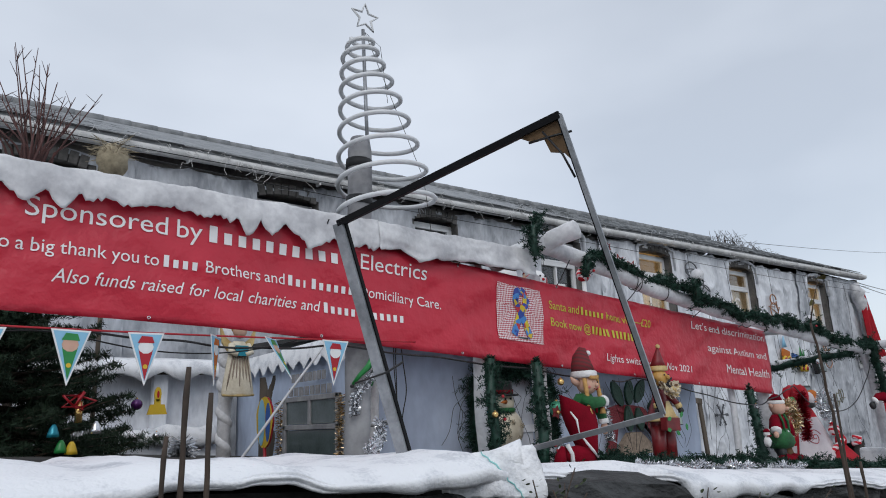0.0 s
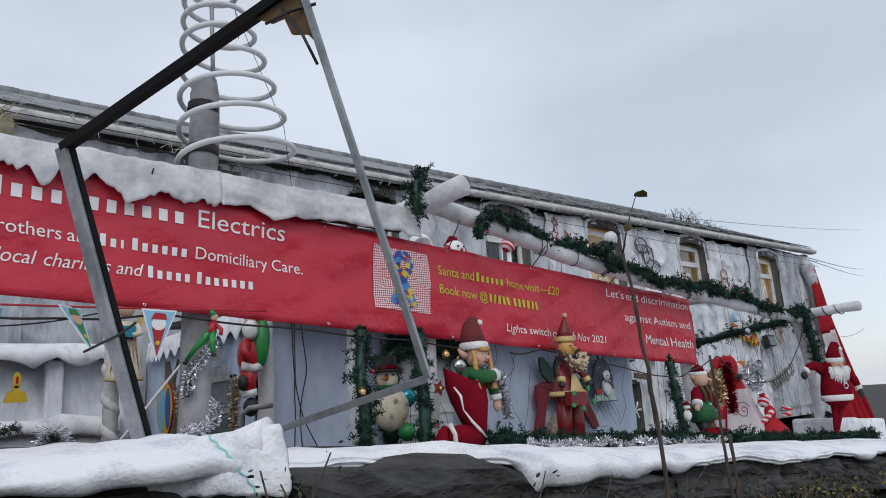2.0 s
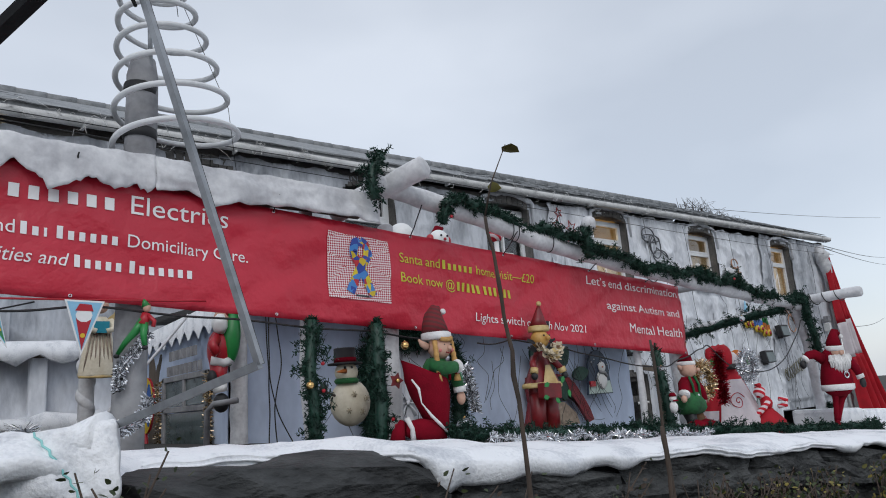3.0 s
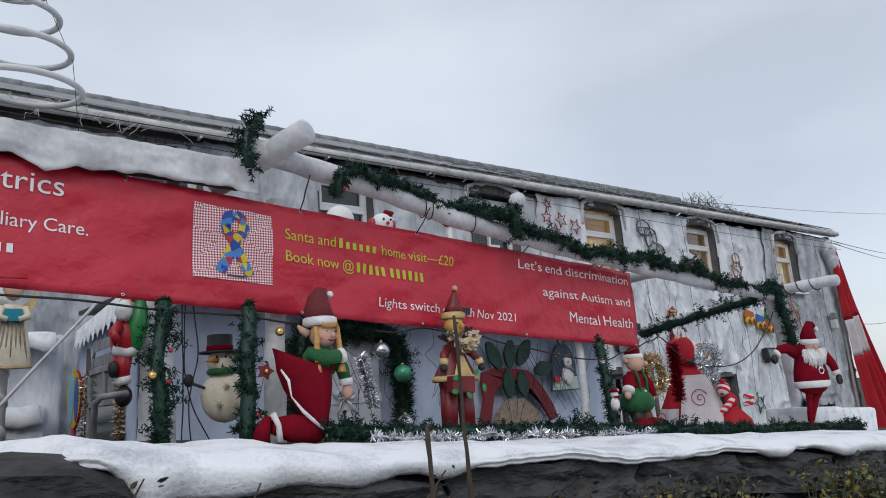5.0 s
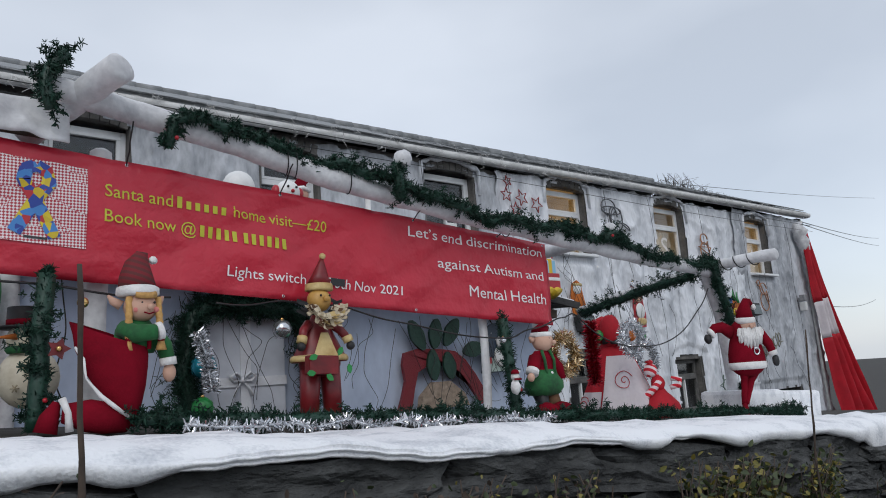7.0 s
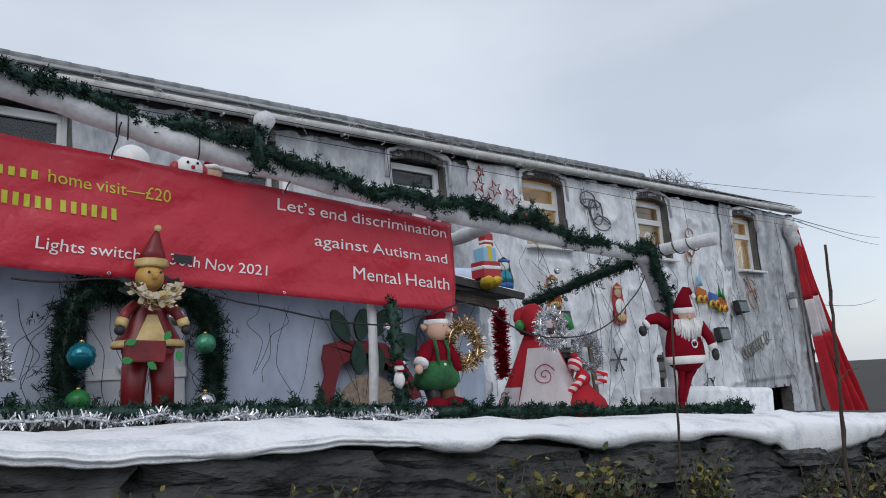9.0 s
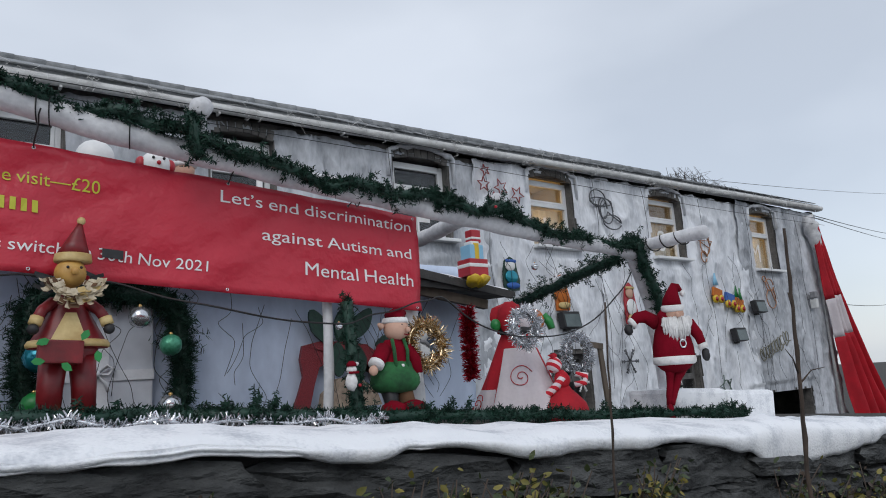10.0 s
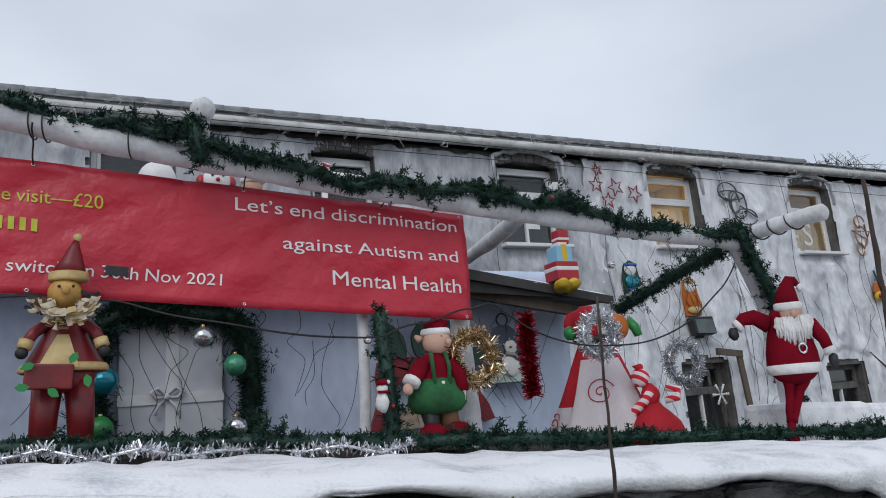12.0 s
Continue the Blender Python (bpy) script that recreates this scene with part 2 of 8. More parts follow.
# ---------------------------------------------------------------- mesh helpers
class Build:
    """One mesh in the making, with a material for each face."""

    def __init__(self):
        self.v, self.f, self.mi, self.mats, self.sm = [], [], [], [], []

    def slot(self, m):
        if m not in self.mats:
            self.mats.append(m)
        return self.mats.index(m)

    def add(self, verts, faces, m, smooth=True):
        o, s = len(self.v), self.slot(m)
        self.v.extend([tuple(p) for p in verts])
        for f in faces:
            self.f.append(tuple(o + i for i in f))
            self.mi.append(s)
            self.sm.append(smooth)
        return self

    def box(self, c, size, m, rot=(0, 0, 0), bevel=0.0):
        bm = bmesh.new()
        bmesh.ops.create_cube(bm, size=1.0)
        for v in bm.verts:
            v.co = Vector((v.co.x * size[0], v.co.y * size[1], v.co.z * size[2]))
        if bevel:
            bmesh.ops.bevel(bm, geom=bm.edges[:], offset=bevel, segments=2, profile=0.6, affect="EDGES")
        r = Euler([radians(a) for a in rot]).to_matrix()
        bm.verts.index_update()
        self.add([r @ v.co + Vector(c) for v in bm.verts], [[v.index for v in f.verts] for f in bm.faces], m, False)
        bm.free()
        return self

    def ball(self, c, r, m, rot=(0, 0, 0), seg=16, rings=10, rough=0.0):
        if not hasattr(r, "__len__"):
            r = (r, r, r)
        e = Euler([radians(a) for a in rot]).to_matrix()
        vs, fs = [], []
        for j in range(rings + 1):
            th = math.pi * j / rings
            for i in range(seg):
                ph = 2 * math.pi * i / seg
                p = Vector((math.sin(th) * math.cos(ph), math.sin(th) * math.sin(ph), math.cos(th)))
                k = 1 + (rough * noise.noise(p * 2.5 + Vector(c) * 7) if rough else 0)
                vs.append(e @ Vector((p.x * r[0] * k, p.y * r[1] * k, p.z * r[2] * k)) + Vector(c))
        for j in range(rings):
            for i in range(seg):
                a, b = j * seg + i, j * seg + (i + 1) % seg
                fs.append((a, a + seg, b + seg, b))
        return self.add(vs, fs, m)

    def tube(self, pts, radii, m, seg=10, caps=True, closed=False, rough=0.0, flat=1.0, smooth=True):
        pts = [Vector(p) for p in pts]
        n = len(pts)
        if not hasattr(radii, "__len__"):
            radii = [radii] * n
        vs, fs = [], []
        up = Vector((0.13, 0.31, 0.94)).normalized()
        side = None
        for i, p in enumerate(pts):
            a, b = (pts[i - 1] if i or closed else p), (pts[(i + 1) % n] if i < n - 1 or closed else p)
            d = (b - a).normalized() if (b - a).length > 1e-9 else Vector((0, 0, 1))
            if side is None:
                side = d.cross(up)
                if side.length < 0.2:
                    side = d.cross(Vector((1, 0, 0)))
            side = (side - d * side.dot(d)).normalized()
            other = d.cross(side)
            for k in range(seg):
                ph = 2 * math.pi * k / seg
                q = side * math.cos(ph) + other * math.sin(ph) * flat
                rr = radii[i] * (1 + (rough * noise.noise((p + q * radii[i]) * 9) if rough else 0))
                vs.append(p + q * rr)
        for i in range(n if closed else n - 1):
            for k in range(seg):
                a, b = i * seg + k, i * seg + (k + 1) % seg
                c, e = ((i + 1) % n) * seg + (k + 1) % seg, ((i + 1) % n) * seg + k
                fs.append((a, b, c, e))
        if caps and not closed:
            fs.append(tuple(range(seg))[::-1])
            fs.append(tuple(range((n - 1) * seg, n * seg)))
        return self.add(vs, fs, m, smooth)

    def lathe(self, c, prof, m, seg=18, squash=1.0, tilt=(0, 0, 0)):
        """Turned shape: prof is (radius, height) from bottom to top."""
        e = Euler([radians(a) for a in tilt]).to_matrix()
        vs, fs = [], []
        for r, h in prof:
            for i in range(seg):
                ph = 2 * math.pi * i / seg
                vs.append(e @ Vector((r * math.cos(ph), r * math.sin(ph) * squash, h)) + Vector(c))
        for j in range(len(prof) - 1):
            for i in range(seg):
                a, b = j * seg + i, j * seg + (i + 1) % seg
                fs.append((a, b, b + seg, a + seg))
        fs.append(tuple(range(seg))[::-1])
        fs.append(tuple(range((len(prof) - 1) * seg, len(prof) * seg)))
        return self.add(vs, fs, m)

    def plate(self, outline, thick, m, mat4, edge=None):
        """A flat shape of some thickness: outline in x, z; faces look along -y of mat4."""
        n = len(outline)
        vs = [mat4 @ Vector((x, -thick / 2, z)) for x, z in outline] + [mat4 @ Vector((x, thick / 2, z)) for x, z in outline]
        self.add(vs, [tuple(range(n)), tuple(range(2 * n - 1, n - 1, -1))], m, False)
        return self.add(vs, [(i, n + i, n + (i + 1) % n, (i + 1) % n) for i in range(n)], edge or m, False)

    def blades(self, pts, radius, count, length, width, m, seed=1, droop=0.0, fwd=0.6):
        """Needles or foil strips that stand out all round a path."""
        rng = random.Random(seed)
        pts = [Vector(p) for p in pts]
        seglen = [(b - a).length for a, b in zip(pts, pts[1:])]
        total = sum(seglen) or 1
        vs, fs = [], []
        for _ in range(count):
            s, i = rng.random() * total, 0
            while i < len(seglen) - 1 and s > seglen[i]:
                s -= seglen[i]
                i += 1
            d = (pts[i + 1] - pts[i]).normalized()
            p = pts[i].lerp(pts[i + 1], min(1, s / max(seglen[i], 1e-6)))
            q = Vector((rng.gauss(0, 1), rng.gauss(0, 1), rng.gauss(0, 1)))
            q = (q - d * q.dot(d)).normalized()
            way = (q + d * rng.uniform(-fwd, fwd) + Vector((0, 0, -droop))).normalized()
            a = p + q * radius * rng.random() * 0.5
            tip = a + way * length * rng.uniform(0.6, 1.15)
            w = way.cross(Vector((rng.gauss(0, 1), rng.gauss(0, 1), rng.gauss(0, 1)))).normalized() * width * 0.5
            o = len(vs)
            vs.extend((a - w, a + w, tip + w * 0.5, tip - w * 0.5))
            fs.append((o, o + 1, o + 2, o + 3))
        return self.add(vs, fs, m, False)

    def done(self, name, parent=None, label="", at=None):
        me = bpy.data.meshes.new(name)
        me.from_pydata(self.v, [], self.f)
        for m in self.mats:
            me.materials.append(m)
        me.polygons.foreach_set("material_index", self.mi)
        me.polygons.foreach_set("use_smooth", self.sm)
        if at is not None:
            me.transform(Matrix.Translation(-Vector(at)))
        me.update()
        ob = new(name, me)
        if at is not None:
            ob.location = at
        if parent is not None:
            ob.parent = parent
            ob.location = Vector(ob.location) - world_at(parent)
        if label:
            ob["label"] = label
        return ob


def world_at(ob):
    p = Vector(ob.location)
    while ob.parent is not None:
        ob = ob.parent
        p += Vector(ob.location)
    return p


def thing(name, at, label, category, group="", kind=""):
    return tagged(new(name) if at is None else place_empty(name, at), label, category, group, kind)


def place_empty(name, at):
    ob = new(name)
    ob.empty_display_size = 0.05
    ob.location = at
    return ob


def lerp3(a, b, t):
    return tuple(p + (q - p) * t for p, q in zip(a, b))


def line3(a, b, n, sag=0.0, wob=0.0, seed=0):
    """Points from a to b with sag and wobble."""
    out = []
    for i in range(n + 1):
        t = i / n
        p = Vector(lerp3(a, b, t)) - Vector((0, 0, sag * 4 * t * (1 - t)))
        if wob:
            p += noise.noise_vector(Vector((t * n * 0.6, seed * 3.7, 1.3))) * wob
        out.append(p)
    return out


def road_z(x):
    return 0.29 - 0.067 * max(-30.0, min(60.0, x))


def terrace_z(x):
    return 1.80 - 0.075 * max(-30.0, min(60.0, x))


def snow_z(x):
    """Top of the wadding on the garden wall."""
    return 1.815 - 0.075 * x + 0.020 * noise.noise(Vector((x * 2.3, 4.1, 0.7))) + 0.012 * noise.noise(Vector((x * 6.1, 1.1, 0.2)))


# ---------------------------------------------------------------- ground, hills
def build_ground():
    b = Build()
    xs = [-400, -120, -40, -15] + [-10 + i for i in range(0, 42)] + [45, 70, 130, 400]
    ys = [-400, -100, -30, -8, -3, 0, 1.2, 1.74, 1.98, 2.3, 2.84, 2.9, 4, 6, 7.4, 7.9, 9, 14, 40, 120, 400]
    vs = []
    for y in ys:
        for x in xs:
            z = road_z(x) + 0.006 * noise.noise(Vector((x, y, 0)))
            if 1.98 <= y <= 7.4 and -12 < x < 26:
                z = terrace_z(x) - (0.16 if y < 2.2 else 0.07 if y < 2.86 else 0.0)
            elif y > 7.4 and -12 < x < 26:
                z = 0.45 - 0.06 * x
            vs.append((x, y, z))
    n = len(xs)
    fs = [(j * n + i, j * n + i + 1, (j + 1) * n + i + 1, (j + 1) * n + i) for j in range(len(ys) - 1) for i in range(n - 1)]
    road = [f for f in fs if vs[f[2]][1] <= 1.99]
    soil = [f for f in fs if vs[f[2]][1] > 1.99]
    b.add(vs, road, M_ASPHALT)
    b.add(vs, soil, M_TERRACE)
    return tagged(b.done("ground"), "dark asphalt road and raised garden soil behind the wall", "ground", kind="structure")


def build_hill():
    b = Build()
    vs, fs = [], []
    for i in range(60):
        x = -200 + i * 12
        h = 12 + 10 * noise.noise(Vector((i * 0.13, 0, 0))) + 2.0 * noise.noise(Vector((i * 0.9, 3, 0)))
        vs += [(x, 330, -30), (x, 350, h)]
    for i in range(59):
        fs.append((2 * i, 2 * i + 2, 2 * i + 3, 2 * i + 1))
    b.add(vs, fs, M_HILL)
    return tagged(b.done("backdrop"), "far valley hillside, its mist painted as a pale glow", "hill", kind="structure")


# ---------------------------------------------------------------- terrace of houses
WALL_Y = 8.665         # outer face of the cladding
GLASS_Y = 8.85
# left, right, sill, head of the upper windows
UPPER = [(-1.2, -0.3, 3.55, 4.70), (1.5, 2.35, 3.55, 4.70), (4.35, 5.22, 3.55, 4.74), (6.86, 7.70, 3.60, 4.80),
         (9.58, 10.60, 3.66, 4.86), (12.38, 13.43, 3.70, 4.92), (15.67, 16.75, 3.68, 4.92), (19.45, 20.50, 3.60, 4.92)]
LOWER = [(12.50, 13.45, 0.62, 1.84), (15.80, 16.75, 0.62, 1.66)]
OPENING = (18.70, 21.15, -0.9, 0.80)
X0, X1 = -8.0, 22.45
EAVE = 5.16


def eave_shift(x):
    """The eaves run a little out of level: lower at the old end."""
    return -0.15 + 0.0085 * (x - 4.6) + 0.008 * max(0.0, x - 6.0)


def in_hole(x, z, grow=0.0):
    for l, r, s, h in UPPER + LOWER:
        if l - grow < x < r + grow and s - grow < z:
            arch = 0.09 * (1 - ((2 * x - l - r) / (r - l)) ** 2)
            if z < h + arch + grow:
                return True
    l, r, s, h = OPENING
    return l - grow < x < r + grow and z < h + grow


def build_house_wall():
    """Masonry front with real openings, gable ends and back."""
    b = Build()
    holes = sorted(UPPER + LOWER + [OPENING])
    xs = sorted({X0, X1, *[v for h in holes for v in h[:2]]})
    for xa, xb in zip(xs, xs[1:]):
        mid = 0.5 * (xa + xb)
        cuts = sorted((h[2], h[3] + (0.07 if h in UPPER else 0.0)) for h in holes if h[0] <= mid <= h[1])
        z = -2.5
        for s, h in cuts:
            if s > z:
                b.box((mid, 8.80, 0.5 * (z + s)), (xb - xa, 0.24, s - z), M_RENDER)
            z = h
        b.box((mid, 8.80, 0.5 * (z + 5.04)), (xb - xa, 0.24, 5.04 - z), M_RENDER)
    b.box((X0 - 0.12, 12.8, 1.4), (0.24, 8.24, 7.7), M_RENDER)
    b.box((0.5 * (X0 + X1), 17.0, 1.4), (X1 - X0, 0.24, 7.7), M_RENDER)
    for x in (X0 - 0.12, X1 + 0.12):
        b.add([(x, 8.7, 5.2), (x, 16.9, 5.2), (x, 12.8, 7.17)], [(0, 1, 2)], M_RENDER, False)
    b.box((X1 + 0.13, 12.8, 1.4), (0.24, 8.24, 7.7), M_RENDER)
    wall = tagged(b.done("wall_front"), "old stone terrace wall showing at the window reveals", "wall", kind="structure")
    for l, r, s, h in UPPER:
        a = Build()
        n = 8
        for i in range(n):
            t = (i + 0.5) / n
            x = l + (r - l) * t
            ang = (t - 0.5) * 24
            a.box((x, 8.675, h + 0.055 + 0.075 * (1 - (2 * t - 1) ** 2)), ((r - l) / n - 0.012, 0.05, 0.15), M_RENDER, (0, ang, 0), 0.008)
        a.done("brick_arch", wall)
        if l > 9:
            w, m = Build(), 18
            pts = [(l - 0.10, 8.645, h - 0.30)] + [(l - 0.09 + (r - l + 0.18) * i / m, 8.625, h + 0.10 + 0.12 * (1 - (2 * i / m - 1) ** 2) + 0.03 * noise.noise(Vector((l + i * 0.7, 0, 0)))) for i in range(m + 1)] + [(r + 0.10, 8.645, h - 0.30)]
            w.tube(pts, [0.03 + 0.028 * abs(noise.noise(Vector((l, i * 0.9, 2)))) for i in range(len(pts))], M_FLEECE, 10, rough=0.6)
            tagged(w.done("fleece_roll"), "puckered fleece edge bunched over a window arch", "fabric edge", "fleece edges round the windows")
    return wall


def build_cladding():
    """White fleece sheets hung over the front, in overlapping drops."""
    edges = [X0]
    rng = random.Random(4)
    while edges[-1] < X1 - 1.2:
        edges.append(edges[-1] + rng.uniform(1.9, 3.2))
    edges[-1] = X1 + 0.1
    for k, (xa, xb) in enumerate(zip(edges, edges[1:])):
        b = Build()
        step = 0.045 if xb > 3 else 0.08
        nx, nz = int((xb - xa + 0.30) / step), int(6.2 / step)
        top = EAVE - 0.03 + eave_shift(0.5 * (xa + xb)) - rng.uniform(0.0, 0.08)
        vs, idx, fs = [], {}, []
        off = rng.uniform(0.0, 0.02)
        for j in range(nz + 1):
            for i in range(nx + 1):
                x = xa - 0.15 + i * step
                z = top - j * (top + 1.2) / nz
                if j == 0:
                    z -= 0.09 * max(0, noise.noise(Vector((x * 2.1, k, 0.5)))) + 0.05 * abs(math.sin(x * 4.0 + k))
                x += 0.05 * noise.noise(Vector((z * 0.9, k * 2.0, 3.0)))
                fold = noise.noise(Vector((x * 3.3 + 0.5 * noise.noise(Vector((x, z, k))), z * 0.55, k * 1.7)))
                crumple = noise.noise(Vector((x * 7.0, z * 2.4, k))) * 0.6 + noise.noise(Vector((x * 15.0, z * 5.0, k))) * 0.3
                ridge = (1 - abs(noise.noise(Vector((x * 2.2, z * 1.1, k + 9.0))))) ** 6
                ridge2 = (1 - abs(noise.noise(Vector((x * 4.1 + z * 1.5, z * 3.0, k + 4.0))))) ** 8
                y = WALL_Y - off - 0.045 * max(-0.4, fold) - 0.022 * crumple - 0.055 * ridge - 0.030 * ridge2
                if in_hole(x, z, 0.2):
                    y = WALL_Y + 0.3 * (y - WALL_Y)
                ragged = 0.02 * noise.noise(Vector((x * 9, z * 9, 2)))
                vs.append((x, y, z))
                idx[i, j] = not in_hole(x, z, 0.0 + ragged)
        for j in range(nz):
            for i in range(nx):
                q = [(i, j), (i, j + 1), (i + 1, j + 1), (i + 1, j)]
                if all(idx[c] for c in q):
                    fs.append(tuple(c[1] * (nx + 1) + c[0] for c in q))
        thin = not 10.6 < 0.5 * (xa + xb) < 18.8
        b.add(vs, fs, M_NETTING if thin else M_FLEECE)
        tagged(b.done("fleece_sheet"), "thin grey netting hung over the old stone front" if thin else "crumpled grey-white fleece sheet hung over the house front", "fabric sheet", "fleece sheets on the house front")


def build_window(k, l, r, s, h, lit):
    w, hh = r - l, h - s
    th = thing(f"window_{k}", (0.5 * (l + r), GLASS_Y, s), ("white plastic casement window with a top opener" if s > 3 else "old dark-framed window with pale glazing bars") + (", warmly lit inside" if lit else ""), "window", "upper windows" if s > 3 else "lower windows", "structure")
    f = 0.065 if s > 3 else 0.05
    fm = M_UPVC if s > 3 else M_DARKFRAME
    y = GLASS_Y
    fr = Build()
    fr.box((l + f / 2, y, s + hh / 2), (f, 0.07, hh), fm, bevel=0.008)
    fr.box((r - f / 2, y, s + hh / 2), (f, 0.07, hh), fm, bevel=0.008)
    fr.box((0.5 * (l + r), y, s + f / 2), (w - 2 * f, 0.07, f), fm, bevel=0.008)
    fr.box((0.5 * (l + r), y, h - f / 2), (w - 2 * f, 0.07, f), fm, bevel=0.008)
    tz = h - 0.36 * hh
    fr.box((0.5 * (l + r), y - 0.004, tz), (w - 2 * f, 0.08, 0.075), fm, bevel=0.008)
    if k in (5, 9, 10):
        fr.box((0.5 * (l + r), y, 0.5 * (s + tz)), (0.035, 0.06, tz - s - f), M_UPVC)
    fr.done("window_frame", th)
    op = Build()
    zt, zb = h - f, tz + 0.0375
    for c, sz in (((0.5 * (l + r), y - 0.02, zt - 0.02), (w - 2 * f, 0.05, 0.04)), ((0.5 * (l + r), y - 0.02, zb + 0.02), (w - 2 * f, 0.05, 0.04)),
                  ((l + f + 0.02, y - 0.02, 0.5 * (zt + zb)), (0.04, 0.05, zt - zb - 0.08)), ((r - f - 0.02, y - 0.02, 0.5 * (zt + zb)), (0.04, 0.05, zt - zb - 0.08))):
        op.box(c, sz, fm, bevel=0.006)
    op.done("opener", th)
    for za, zb2 in ((s + f, tz - 0.0375), (tz + 0.0775, h - f - 0.04)):
        g = Build().box((0.5 * (l + r), y + 0.01, 0.5 * (za + zb2)), (w - 2 * f, 0.006, zb2 - za), M_GLASS)
        pane = g.done("pane", th)
        pane.visible_shadow = False
    sill = Build().box((0.5 * (l + r), WALL_Y - 0.01, s - 0.03), (w + 0.12, 0.30, 0.055), fm, bevel=0.012)
    sill.done("window_sill", th)
    # the room behind
    rm = Build()
    x, yb = 0.5 * (l + r), 9.75
    # unlit rooms get a dark lining: their dimness is put into the colour
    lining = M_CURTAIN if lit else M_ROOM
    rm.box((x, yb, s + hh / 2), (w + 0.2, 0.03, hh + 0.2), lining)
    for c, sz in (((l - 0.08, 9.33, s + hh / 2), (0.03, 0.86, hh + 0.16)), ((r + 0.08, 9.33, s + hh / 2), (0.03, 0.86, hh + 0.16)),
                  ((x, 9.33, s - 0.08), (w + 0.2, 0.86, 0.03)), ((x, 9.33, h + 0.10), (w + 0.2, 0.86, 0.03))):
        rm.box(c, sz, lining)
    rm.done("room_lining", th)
    cur = Build()
    n = 22
    hs = hh * 0.60 if s > 3 else hh * 0.55
    cx0, cx1 = (l + 0.05, r - 0.05) if lit != 2 else (l + 0.05, l + 0.75 * w)
    for i in range(n):
        xa, xb = cx0 + (cx1 - cx0) * i / n, cx0 + (cx1 - cx0) * (i + 1) / n
        ya, yb2 = y + 0.12 + 0.012 * math.sin(i * 1.9), y + 0.12 + 0.012 * math.sin((i + 1) * 1.9)
        cur.add([(xa, ya, s), (xb, yb2, s), (xb, yb2, s + hs), (xa, ya, s + hs)], [(0, 1, 2, 3)], M_BLIND)
    if lit:
        cur.done("blind", th, "thin blind glowing from the lamp behind it")
        lamp = new("room_lamp", bpy.data.lights.new("room_lamp", "POINT"))
        lamp.data.energy, lamp.data.color, lamp.data.shadow_soft_size = LAMP[lit], (1.0, 0.62, 0.24), 0.08
        lamp.location = (x, 9.35, s + 0.45 * hh)


M_BLIND = mat("thin_blind", (0.74, 0.70, 0.60), (0.66, 0.62, 0.52), 5, 0.9, 0.1, transl=0.6)
LAMP = {1: 4.5, 2: 1.6}


def lowered(ob):
    """Lets a part of the roof follow the eaves."""
    o = world_at(ob)
    for v in ob.data.vertices:
        v.co.z += eave_shift(v.co.x + o.x)
    return ob


